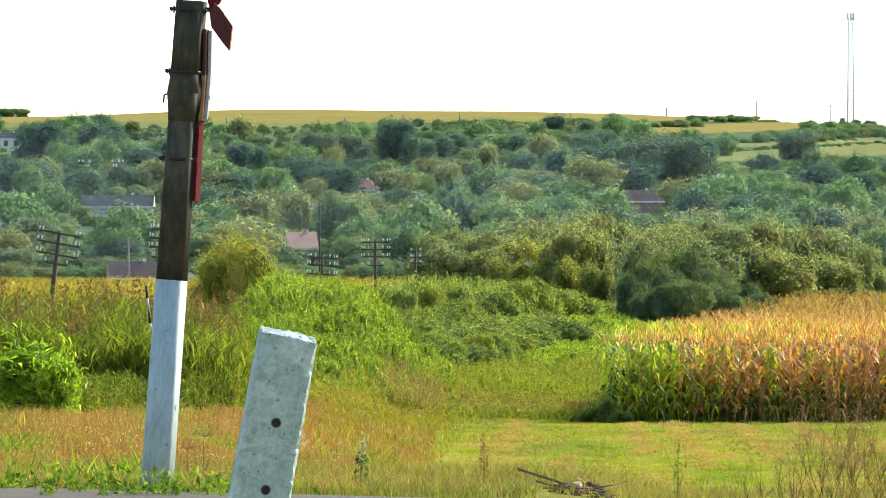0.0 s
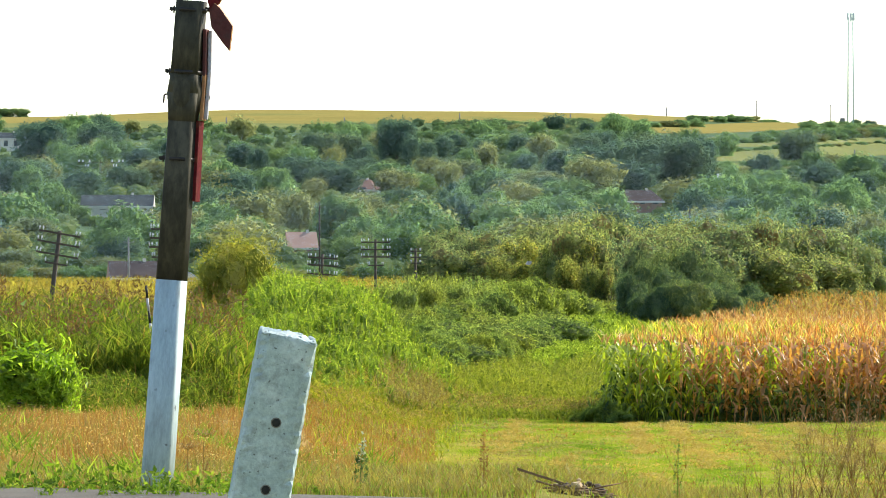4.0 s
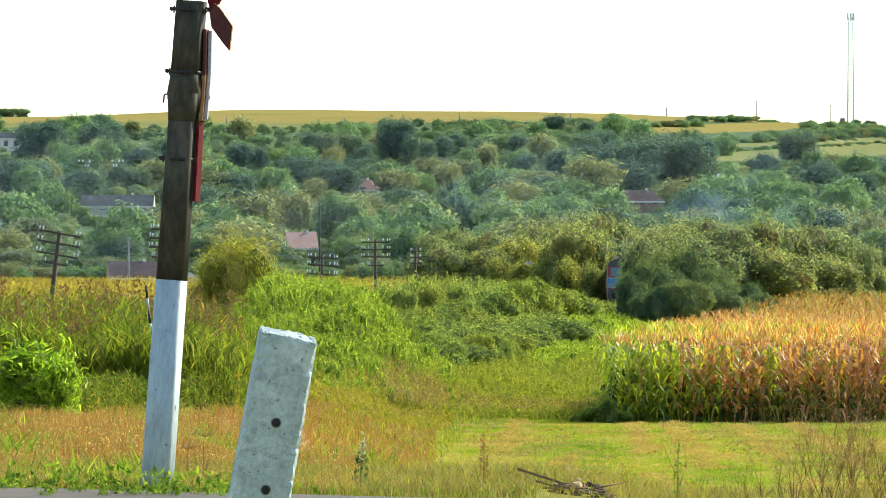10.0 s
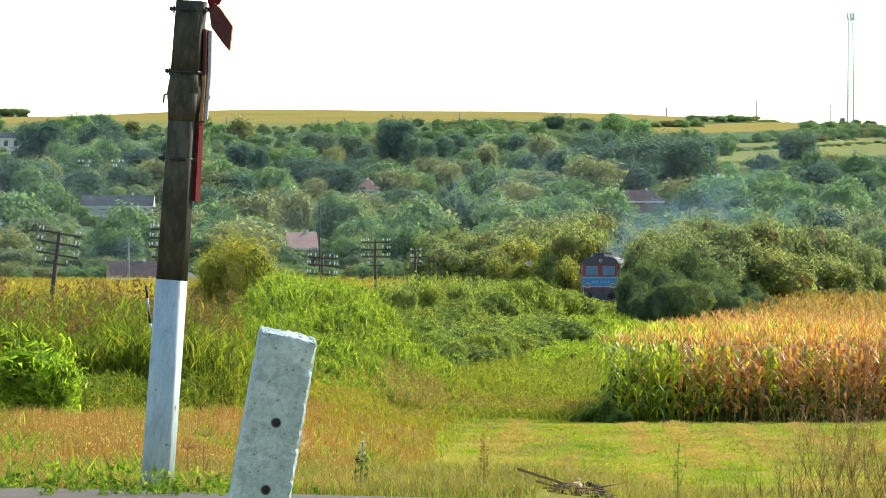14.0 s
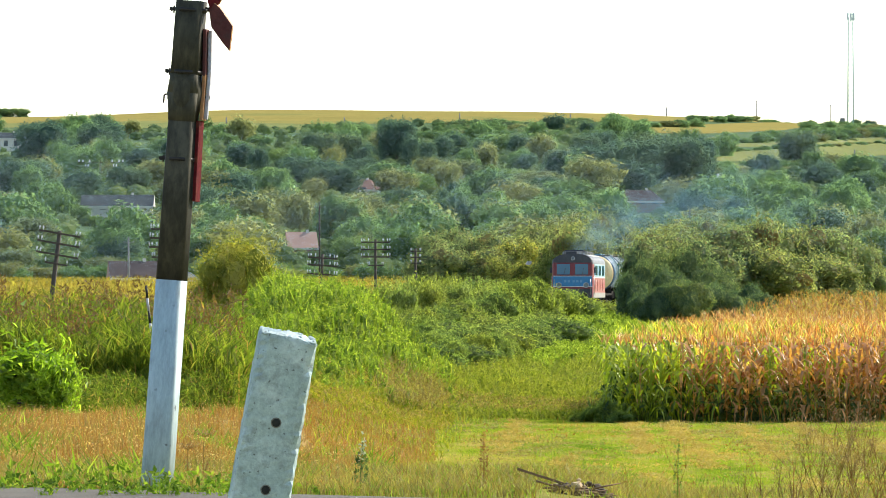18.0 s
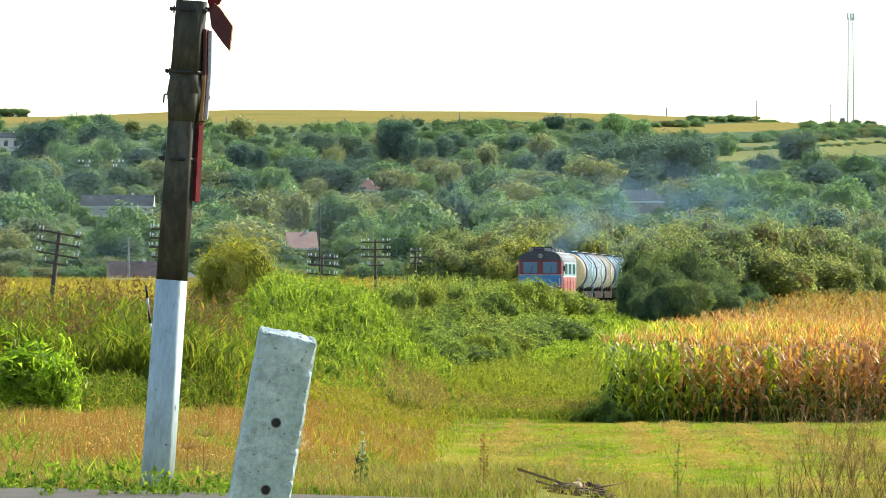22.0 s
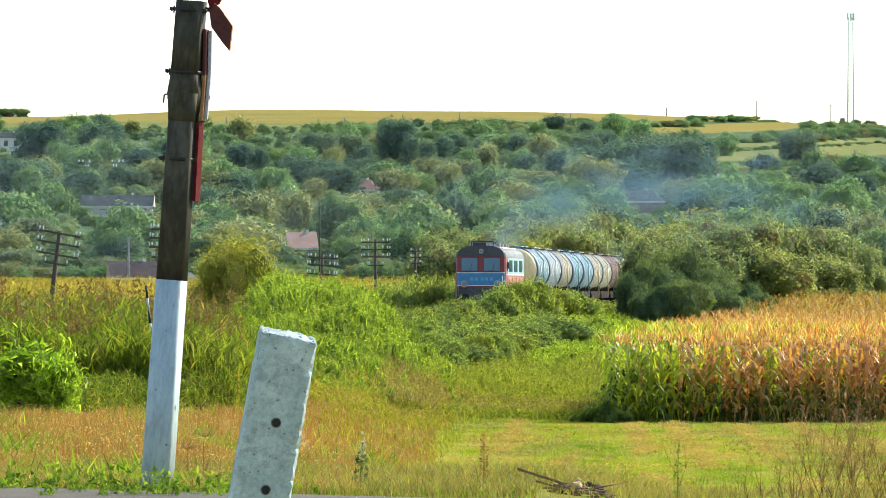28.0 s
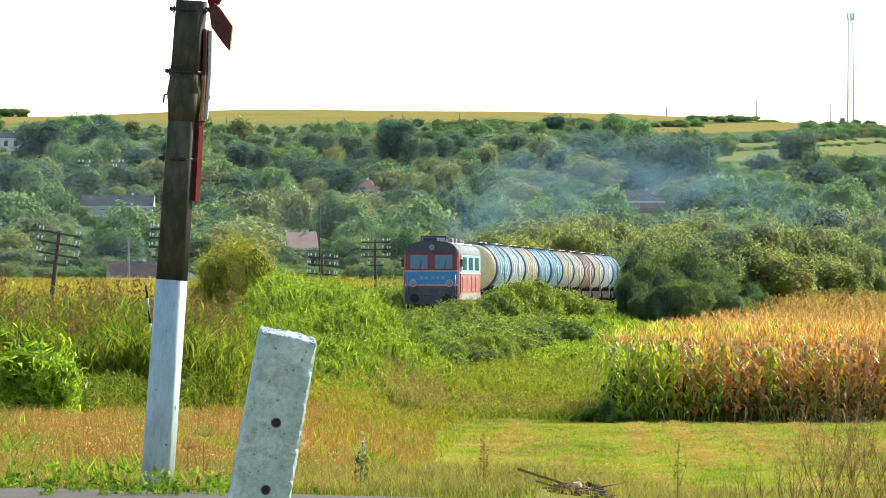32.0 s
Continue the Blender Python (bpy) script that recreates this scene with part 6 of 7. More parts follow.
# shorter herbs running out from the mound over the bank
b = scatter(rng, 5200, 132, 200, 480, 800, 0.9)
dd = mound(b[:, 0], b[:, 1])
b = b[(dd > 0.004) & (dd < 0.3) & (rng.uniform(0, 1, len(b)) < 0.85)]
h = rng.uniform(0.14, 0.34, len(b)) * (0.8 + 0.3 * waves(rng, b * np.array([1, 0.3, 0]), 1.2))
q = rng.uniform(0, 1, len(b)) < 0.6
v, f = join(plumes(rng, b[q], h[q], 0.09, 16, 0.09, 0.026, 0.7, 1.2, False), blades(rng, b[q], h[q] * 1.2, 0.02, 0.5, 0.6))
put_mesh("bank_herbs", v, f, LEAF["rank"], None, "stuff", "yellow-green herbs running out over the bank", "weeds")
v, f = join(plumes(rng, b[~q], h[~q], 0.09, 14, 0.08, 0.022, 0.7, 1.2, False), blades(rng, b[~q], h[~q] * 1.3, 0.016, 0.5, 0.6))
put_mesh("bank_herbs", v, f, LEAF["brown_weed"], None, "stuff", "brownish withered herbs on the bank", "weeds")

# rank grass between mound, embankment and meadow
n = 16000
b = scatter(rng, n, 178, 330, 560, 1190, 1.3)
edge = 4.42 + 0.0615 * (b[:, 1] - 179)
d = b[:, 0] - track_x(b[:, 1])
b = b[(b[:, 0] < edge - 0.3) & (d > 1.9)]
h = rng.uniform(0.3, 0.5, len(b)) * np.where(b[:, 1] < 200, 0.6, 1)
v1 = blades(rng, b, h, 0.035, 0.4, 0.4)
lp = np.repeat(b, 3, 0)
lp[:, 2] += np.repeat(h, 3) * rng.uniform(0.1, 1.0, len(lp))
lp[:, :2] += rng.normal(size=(len(lp), 2)) * 0.1
v, f = join(v1, leaves(rng, lp, 0.13, 0.045, 0.8))
put_mesh("rank_grass", v, f, LEAF["rank"], None, "stuff", "rank yellow-green grass below the embankment", "grass")

# lime-green herbs over the slope of the embankment
b = scatter(rng, 8000, 262, 480, lambda y: 930 + 40 * rng.uniform(0, 1, len(y)), 1200, 1.2)
d = b[:, 0] - track_x(b[:, 1])
edge = 4.42 + 0.0615 * (b[:, 1] - 179)
b = b[(d > 3.3) & (d < 11 + rng.normal(size=len(b))) & (b[:, 0] < edge - 0.5)]
d = b[:, 0] - track_x(b[:, 1])
h = (0.5 + 0.6 * np.exp(-((d - 5.5) / 2.5) ** 2)) * (0.95 + 0.2 * waves(rng, b * np.array([1, 0.25, 0]), 2.2)) * rng.uniform(0.8, 1.2, len(b))
v, f = plumes(rng, b, h, 0.16 + 0.16 * h, 24, 0.14, 0.055)
put_mesh("slope_herbs", v, f, LEAF["slope"], None, "stuff", "soft lime-green herbs covering the embankment slope", "weeds")

# brown withered weeds at the foot of the mound and before the bushes
b = np.concatenate([scatter(rng, 800, 178, 196, lambda y: 660 + 40 * rng.uniform(0, 1, len(y)), lambda y: 800 - 40 * rng.uniform(0, 1, len(y))),
                    scatter(rng, 1500, 182, 200, 780, 1080)])
h = rng.uniform(0.3, 0.7, len(b)) * np.where(b[:, 0] > 0, 0.5, 1)
lp = np.repeat(b, 6, 0)
lp[:, 2] += np.repeat(h, 6) * rng.uniform(0.2, 1.0, len(lp))
lp[:, :2] += rng.normal(size=(len(lp), 2)) * 0.07
v, f = join(blades(rng, b, h, 0.018, 0.4, 0.4), leaves(rng, lp, 0.08, 0.03, 0.8))
put_mesh("withered_weeds", v, f, LEAF["brown_weed"], None, "stuff", "dark brown withered weeds before the bushes", "weeds")

# grass and weeds along the embankment shoulder, in front of the train
n = 4500
y = 300 + 320 * rng.uniform(0, 1, n) ** 1.2
off = rng.uniform(1.9, 6.5, n)
x = track_x(y) + off
b = np.stack([x, y, zg(x, y)], 1)
h = 0.35 + 0.3 * np.sin(y * 0.11) ** 2 + 0.03 * off
v1 = blades(rng, b, h, 0.06, 0.4, 0.4)
lp = np.repeat(b, 4, 0)
lp[:, 2] += np.repeat(h, 4) * rng.uniform(0.1, 1.0, len(lp))
lp[:, :2] += rng.normal(size=(len(lp), 2)) * 0.15
v, f = join(v1, leaves(rng, lp, 0.2, 0.07, 0.8))
put_mesh("embankment_grass", v, f, LEAF["lush"], None, "stuff", "bright green tall grass on the railway embankment", "grass")

# dry verge grass
n = 85000
b = scatter(rng, n, 52, 150, -30, lambda y: 640 + 130 * smooth((y - 60) / 50), 1.4)
b = b[b[:, 1] > road_edge(b[:, 0]) + 0.1]
h = rng.uniform(0.06, 0.20, len(b)) * (0.7 + 0.6 * np.sin(b[:, 0] * 1.7 + b[:, 1] * 0.2) ** 2) * (0.45 + 0.55 * smooth((b[:, 1] - 54) / 10))
v, f = spikes(rng, b, h, 0.012, 0.7)
c = b[::5].copy()
c[:, 2] += h[::5] * rng.uniform(0.6, 1.2, len(c))
sv, sf = leaves(rng, c, 0.03, 0.012, 0.6)
put_mesh("grass_seed", sv, sf, LEAF["pale_seed"], None, "stuff", "pale seed heads of the dry grass", "grass")
c = scatter(rng, 9000, 53, 128, -30, 700, 1.3)
c = c[(np.sin(c[:, 0] * 1.9 + 0.3) * np.sin(c[:, 1] * 0.16) + rng.uniform(-0.3, 0.3, len(c)) > 0.45) & (c[:, 1] > road_edge(c[:, 0]) + 0.1)]
tv, tf = blades(rng, c, rng.uniform(0.1, 0.3, len(c)), 0.015, 0.6, 0.6)
put_mesh("green_tuft", tv, tf, LEAF["wayside"], None, "stuff", "green tufts among the dry grass", "grass")
put_mesh("dry_grass", v, f, LEAF["dry"], None, "stuff", "dry reddish-brown grass on the verge", "grass")

# taller mixed grass where the verge falls to the meadow
n = 2600
b = scatter(rng, n, 84, 178, lambda y: 540 + 0.5 * (y - 84), lambda y: 700 + 1.6 * (y - 84))
h = rng.uniform(0.08, 0.26, n) * (1 + 0.4 * np.sin(b[:, 0] * 3.1) * np.sin(b[:, 1] * 0.3))
v, f = blades(rng, b, h, 0.02, 0.5, 0.5)
put_mesh("bank_grass", v, f, LEAF["rank"], None, "stuff", "yellow-green grass on the bank above the meadow", "grass")
b = scatter(rng, 6000, 150, 215, 560, lambda y: 1080 - 60 * rng.uniform(0, 1, len(y)))
b = b[np.sin(b[:, 0] * 1.3) * np.sin(b[:, 1] * 0.21 + 1) + rng.uniform(-0.8, 0.8, len(b)) > 0.45]
v, f = spikes(rng, b, rng.uniform(0.08, 0.22, len(b)), 0.016, 0.5)
put_mesh("bank_grass", v, f, LEAF["dry"], None, "stuff", "brownish tall grass at the far edge of the meadow", "grass")

# mown meadow stubble
n = 80000
b = scatter(rng, n, 100, 182, lambda y: 560 + 190 * smooth((y - 60) / 60), 1620, 1.3)
v, f = spikes(rng, b, rng.uniform(0.03, 0.085, n), 0.02, 0.9)
put_mesh("meadow_stubble", v, f, LEAF["mown_blade"], None, "stuff", "short mown grass with pale straw", "grass")

n = 700
c = scatter(rng, n, 104, 178, lambda y: 620 + 190 * smooth((y - 60) / 60), 1620)
keep = np.sin(c[:, 0] * 1.1 + 0.6 * np.sin(c[:, 1] * 0.08)) + rng.uniform(-0.6, 0.6, n) > 0.35
p = np.repeat(c[keep], 40, 0)
p = p + rng.normal(size=p.shape) * np.array([0.16, 0.55, 0.012]) + np.array([0, 0, 0.05])
v, f = leaves(rng, p, 0.10, 0.014, 0.0)
put_mesh("cut_straw", v, f, LEAF["straw"], None, "stuff", "pale cut straw lying in swaths on the meadow", "straw")

# fresh green patches in the meadow, and dry straw on the brow before it
c = scatter(rng, 30000, 102, 180, lambda y: 600 + 190 * smooth((y - 60) / 60), 1620, 1.2)
c = c[np.sin(c[:, 0] * 2.3 + 1.2 * np.sin(c[:, 1] * 0.13)) * np.sin(c[:, 1] * 0.11 + c[:, 0]) + rng.uniform(-0.5, 0.5, len(c)) > 0.3]
v, f = spikes(rng, c, rng.uniform(0.05, 0.12, len(c)), 0.024, 0.8)
put_mesh("meadow_stubble", v, f, LEAF["lush"], None, "stuff", "fresh green grass patches in the mown meadow", "grass")
c = scatter(rng, 15000, 86, 165, 545, lambda y: 660 + 110 * smooth((y - 75) / 35), 1.0)
v, f = join(spikes(rng, c, rng.uniform(0.06, 0.2, len(c)), 0.012, 0.8), leaves(rng, c[::3] + np.array([0, 0, 0.1]), 0.09, 0.02, 0.2, 1.0, True))
put_mesh("dry_grass", v, f, LEAF["dry"], None, "stuff", "straw-coloured dry grass on the brow", "grass")

c = scatter(rng, 900, 101, 178, lambda y: 640 + 190 * smooth((y - 60) / 60), 1620, 1.1)
c = c[np.sin(c[:, 0] * 1.7 + 2.0) * np.sin(c[:, 1] * 0.19 + 0.7 * c[:, 0]) + rng.uniform(-0.5, 0.5, len(c)) > 0.25]
p = np.repeat(c, 22, 0)
v, f = leaves(rng, p + rng.normal(size=p.shape) * np.array([0.12, 0.4, 0.01]) + np.array([0, 0, 0.06]), 0.075, 0.014, 0.1)
put_mesh("cut_straw", v, f, LEAF["straw_pale"], None, "stuff", "patches of pale straw on the mown meadow", "straw")

# mowing lines of pale straw, and brown clods
p = []
for x0, yy0, yy1, nn in ((1.15, 140, 176, 420), (2.0, 118, 138, 260), (4.0, 140, 172, 620), (4.9, 128, 150, 300), (5.1, 150, 174, 420), (6.4, 135, 170, 420), (7.7, 130, 172, 600), (1.6, 108, 122, 220),
                         (3.3, 104, 124, 260), (8.6, 120, 150, 380), (5.9, 106, 122, 220)):
    yy = rng.uniform(yy0, yy1, nn)
    xx = x0 + 0.02 * (yy - yy0) + rng.normal(size=nn) * 0.13 + 0.1 * np.sin(yy * 0.7)
    p.append(np.stack([xx, yy, zg(xx, yy) + rng.uniform(0.03, 0.1, nn)], 1))
p = np.repeat(np.concatenate(p), 6, 0)
v, f = leaves(rng, p + rng.normal(size=p.shape) * np.array([0.06, 0.16, 0.01]), 0.08, 0.015, 0.0)
put_mesh("cut_straw", v, f, LEAF["straw_pale"], None, "stuff", "pale cut straw along the mowing lines", "straw")
c = scatter(rng, 110, 102, 165, lambda y: 720 + 190 * smooth((y - 60) / 60), 1620, 0.8)
p = np.repeat(c, 14, 0) + rng.normal(size=(14 * len(c), 3)) * np.array([0.24, 0.16, 0.01]) + np.array([0, 0, 0.05])
v, f = leaves(rng, p, 0.08, 0.03, 0.4)
put_mesh("withered_clumps", v, f, LEAF["dry"], None, "stuff", "brown withered clumps on the mown meadow", "weeds")

# roadside weeds nearest to the road
n = 34000
b = scatter(rng, n, 50.4, 60, -30, 1620, 1.3)
b = b[b[:, 1] > road_edge(b[:, 0]) + 0.1]
b = b[(np.abs(b[:, 0] - 1.02) > 0.36) | (b[:, 1] > 52.75) | (rng.uniform(0, 1, len(b)) < 0.15)]  # thinned so that the heap shows from the camera
n = len(b)
h = rng.uniform(0.05, 0.16, n) * np.where(b[:, 0] > -1.0, 0.68, 0.9)
q = rng.uniform(0, 1, n) < np.where(b[:, 0] > -1.0, 0.22, 0.3)
v, f = blades(rng, b[q], h[q], 0.0065, 0.6, 0.5)
put_mesh("roadside_grass", v, f, LEAF["wayside"], None, "stuff", "scruffy yellow-green grass at the road edge", "grass")
v, f = blades(rng, b[~q], h[~q] * 1.3, 0.005, 0.6, 0.5)
put_mesh("roadside_grass", v, f, LEAF["brown_weed"], None, "stuff", "withered brown grass at the road edge", "grass")
b = scatter(rng, 150, 50.5, 53, -30, 640)
b = b[b[:, 1] < road_edge(b[:, 0]) + 0.6]
b[:, 2] += 0.0
lp = np.repeat(b, 11, 0)
lp[:, 2] += rng.uniform(0, 0.17, len(lp)) * np.repeat(rng.uniform(0.4, 1.25, len(b)), 11)
lp[:, :2] += rng.normal(size=(len(lp), 2)) * 0.035
v, f = leaves(rng, lp, 0.08, 0.032, 0.5)
put_mesh("roadside_weeds", v, f, LEAF["wayside"], None, "stuff", "leafy green weeds at the road edge", "weeds")
# leafy weeds that lean over the edge of the asphalt
b = np.concatenate([scatter(rng, 46, 49.5, 50.6, -20, 560), scatter(rng, 34, 48.2, 49.4, -20, 420)])
h = rng.uniform(0.07, 0.17, len(b)) * (0.6 + 0.4 * np.sin(b[:, 0] * 9) ** 2) + np.where(b[:, 1] < 49.4, 0.07, 0)
v, f = join(plumes(rng, b, h, 0.035, 16, 0.055, 0.02, 0.8, 0.3, False), blades(rng, np.repeat(b, 3, 0), np.repeat(h, 3) * 1.1, 0.006, 0.5, 0.5))
put_mesh("edge_weeds", v, f, LEAF["wayside"], None, "stuff", "dark green leafy weeds sprouting over the road edge", "weeds")

# ---- maize ----


def corn_plants(rng, b, h, leaf_n, wide=0.09):
    """Stalks with arching leaves and a tassel."""
    n = len(b)
    st = blades(rng, b, h, 0.022, 0.03, 0.03)
    lp = np.repeat(b, leaf_n, 0)
    hh = np.repeat(np.asarray(h) * np.ones(n), leaf_n)
    lp[:, 2] += hh * rng.uniform(0.12, 0.85, len(lp))
    m = len(lp)
    az = rng.uniform(0, 2 * np.pi, m)
    out = np.stack([np.cos(az), np.sin(az), np.zeros(m)], 1)
    sd = np.stack([-np.sin(az), np.cos(az), np.zeros(m)], 1)
    ln = rng.uniform(0.35, 0.7, m)[:, None]
    wd = wide * rng.uniform(0.7, 1.2, m)[:, None]
    up = np.array([0, 0, 1.0])
    p0 = lp
    p1 = lp + out * ln * 0.45 + up * ln * rng.uniform(0.25, 0.6, m)[:, None]
    p2 = lp + out * ln * 0.95 + up * ln * rng.uniform(-0.5, 0.4, m)[:, None]
    v = np.stack([p0 - sd * wd * 0.3, p0 + sd * wd * 0.3, p1 + sd * wd * 0.5, p1 - sd * wd * 0.5, p2 + sd * wd * 0.1, p2 - sd * wd * 0.1], 1).reshape(-1, 3)
    i = 6 * np.arange(m)[:, None]
    f = np.concatenate([i + np.array([[0, 1, 2, 3]]), i + np.array([[3, 2, 4, 5]])], 1).reshape(-1, 4)
    tp = np.repeat(b, 4, 0)
    tp[:, 2] += np.repeat(np.asarray(h) * np.ones(n), 4)
    ts = blades(rng, tp, 0.28, 0.02, 0.7, 0.5)
    return join(st, (v, f), ts)


def corn_block(y0, y1, x_of, row_gap, step, leaf_n, name, mat, label, keep=None, wide=0.09):
    pts = []
    for y in np.arange(y0, y1, row_gap):
        x0, x1 = x_of(y)
        xs = np.arange(x0, x1, step)
        xs = xs + rng.uniform(-0.4, 0.4, len(xs)) * step
        pts.append(np.stack([xs, y + rng.uniform(-0.25, 0.25, len(xs)) * row_gap, np.zeros(len(xs))], 1))
    b = np.concatenate(pts)
    b[:, 2] = zg(b[:, 0], b[:, 1])
    if keep is not None:
        b = b[keep(b)]
    h = rng.uniform(1.75, 2.25, len(b))
    v, f = corn_plants(rng, b, h, leaf_n, wide)
    return put_mesh(name, v, f, mat, None, "stuff", label, "maize")


def green_share(b):
    """The corner of the field is still green."""
    g = 1.6 * np.exp(-np.clip(b[:, 0] - corn_edge(b[:, 1]), 0, 50) / 2.4) * np.exp(-(b[:, 1] - 175) / 26) + 0.12
    return rng.uniform(0, 1, len(b)) < g




def maize_plant(seed, leaf_mat, label):
    g = np.random.default_rng(seed)
    t = empty("maize_plant", pose(60, 200 + seed, float(zg(60, 200 + seed))), label, "maize plant", "maize plants at the field edge")
    h = g.uniform(1.9, 2.2)
    part("stalk", rod_bm((0, 0, -0.05), (g.uniform(-0.05, 0.05), 0, h), 0.013, 0.006, 6), LEAF["corn_green"] if leaf_mat == "corn_green" else LEAF["corn_dry"], t)
    for i in range(11):
        z0, az, ln, wd = h * (0.1 + 0.075 * i), g.uniform(0, 6.28), g.uniform(0.5, 0.85), g.uniform(0.08, 0.12)
        o, s = np.array([math.cos(az), math.sin(az), 0]), np.array([-math.sin(az), math.cos(az), 0])
        droop = g.uniform(-0.7, 0.25)
        rows, vs = 5, []
        for j in range(rows):
            u = j / (rows - 1)
            c = np.array([0, 0, z0]) + o * ln * (u - 0.2 * u * u) + np.array([0, 0, 1]) * ln * (0.9 * u * (1 - u) * 1.6 + droop * u * u)
            w = wd * (0.45 + 1.6 * u * (1 - u)) * (1 - 0.85 * u ** 3) * 0.5
            vs += [c - s * w, c + s * w]
        fs = [(2 * j, 2 * j + 1, 2 * j + 3, 2 * j + 2) for j in range(rows - 1)]
        put_mesh("leaf", np.array(vs), np.array(fs), LEAF[leaf_mat], t, smooth_faces=True)
    v, f = blades(g, np.repeat(np.array([[0, 0, h - 0.05]]), 7, 0), 0.3, 0.02, 0.7, 0.4)
    put_mesh("tassel", v, f, LEAF["corn_dry"], t)
    return t


MAIZE = [maize_plant(1, "corn_green", "tall green maize plant with arching leaves"), maize_plant(2, "corn_green", "tall green maize plant with arching leaves"),
         maize_plant(3, "corn_dry", "ripe rust-brown maize plant with drooping leaves"), maize_plant(4, "corn_dry", "ripe rust-brown maize plant with drooping leaves"),
         maize_plant(5, "corn_dry", "ripe rust-brown maize plant with drooping leaves")]
for r in range(4):
    y = 174.6 + 0.6 * r
    for x in np.arange(corn_edge(y) - 0.1, corn_edge(y) + 8.2, 0.27):
        xx = x + rng.uniform(-0.08, 0.08)
        green = rng.uniform(0, 1) < max(0.26, 0.95 - (xx - corn_edge(y)) / 6.0)
        k = rng.integers(0, 2) if green else rng.integers(2, 5)
        copy_thing(MAIZE[int(k)], pose(xx, y + rng.uniform(-0.15, 0.15), float(zg(xx, y)), rng.uniform(-3, 3), rng.uniform(-4, 4), rng.uniform(0, 360)))

# dark plumes with opaque hearts, added to block sun and darken the maize foot
b = []
for y in np.arange(176.2, 182, 0.55):
    xs = np.arange(corn_edge(y) - 0.1, corn_edge(y) + 9.5, 0.3)
    b.append(np.stack([xs + rng.uniform(-0.1, 0.1, len(xs)), np.full(len(xs), y), zg(xs, np.full(len(xs), y))], 1))
b = np.concatenate(b)
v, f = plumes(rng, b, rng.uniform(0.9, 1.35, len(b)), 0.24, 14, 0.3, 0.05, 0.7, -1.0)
put_mesh("maize_thicket", v, f, LEAF["dark_bush"], None, "stuff", "dark leafy plumes added between the maize stalks to shade their foot", "maize")
corn_block(176.9, 205, lambda y: (corn_edge(y), corn_edge(y) + 9.5), 0.6, 0.2, 12, "green_maize", LEAF["corn_green"], "still green maize plants at the corner of the field", green_share)
corn_block(176.9, 215, lambda y: (corn_edge(y) + 0.2, corn_edge(y) + 10), 0.65, 0.2, 12, "ripe_maize", LEAF["corn_dry"], "ripe rust-brown maize plants at the field's edge",
           lambda b: rng.uniform(0, 1, len(b)) < np.clip((b[:, 0] - corn_edge(b[:, 1])) / 3 + 0.2, 0, 1))
# lower leaves and weeds, their colour darkened for the shade at the foot
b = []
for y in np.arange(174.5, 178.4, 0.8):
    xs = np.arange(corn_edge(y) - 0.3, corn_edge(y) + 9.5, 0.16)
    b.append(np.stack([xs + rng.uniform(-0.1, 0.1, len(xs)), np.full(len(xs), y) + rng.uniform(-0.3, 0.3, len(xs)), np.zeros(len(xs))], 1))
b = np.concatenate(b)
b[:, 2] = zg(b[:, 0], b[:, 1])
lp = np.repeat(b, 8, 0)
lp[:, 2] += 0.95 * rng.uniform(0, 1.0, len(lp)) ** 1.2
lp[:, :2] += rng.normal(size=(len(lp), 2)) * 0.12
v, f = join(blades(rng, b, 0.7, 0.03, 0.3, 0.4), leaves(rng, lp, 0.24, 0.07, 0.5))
put_mesh("maize_undergrowth", v, f, LEAF["dark_bush"], None, "stuff", "lower leaves and weeds at the maize edge, coloured dark for shade", "weeds")
corn_block(215, 300, lambda y: (corn_edge(y), 21), 1.3, 0.5, 6, "maize_field", LEAF["corn_dry"], "ripe orange-brown maize field", None, 0.10)
corn_block(300, 620, lambda y: (corn_edge(y), 44), 3.2, 1.0, 3, "maize_field", LEAF["corn_far"], "ripe golden maize field reaching the trees", None, 0.16)
corn_block(600, 860, lambda y: (-70, min(-2.0, track_x(y) - 6)), 4.0, 0.8, 4, "maize_field", LEAF["corn_gold"], "ripe golden maize field beyond the railway", None, 0.16)

# ---- engine smoke ----
smoke, snt, sb = nodes_of("smoke_soot", 1.0)
sb.inputs["Base Color"].default_value = (0.27, 0.43, 0.52, 1)
sb.inputs["Specular IOR Level"].default_value = 0.0
PUFFS = []
rng = np.random.default_rng(77)


def wisp(seed):
    """A loose drifting wisp of soot flakes, longer than wide."""
    g = np.random.default_rng(seed)
    p = g.normal(size=(4600, 3))
    p = p[(p ** 2).sum(1) < 5.5]
    p = p * np.array([0.52, 1.25, 0.5])
    p += 0.2 * np.sin(p[:, [1, 2, 0]] * 2.3 + seed)
    v, f = leaves(g, p, 0.028, 0.022, 0.0, 1.0, True)
    ob = put_mesh("smoke_puff", v, f, smoke, None, "stuff", "thin blue-grey puff of diesel exhaust smoke", "smoke")
    ob["group"] = "exhaust plume"
    return ob


def exhaust(t):
    """Where the engine stands at a time: under the exhaust, inside the body."""
    y = NOSE_END + SPEED * (32 - t) + 6.6
    return track_x(y), y


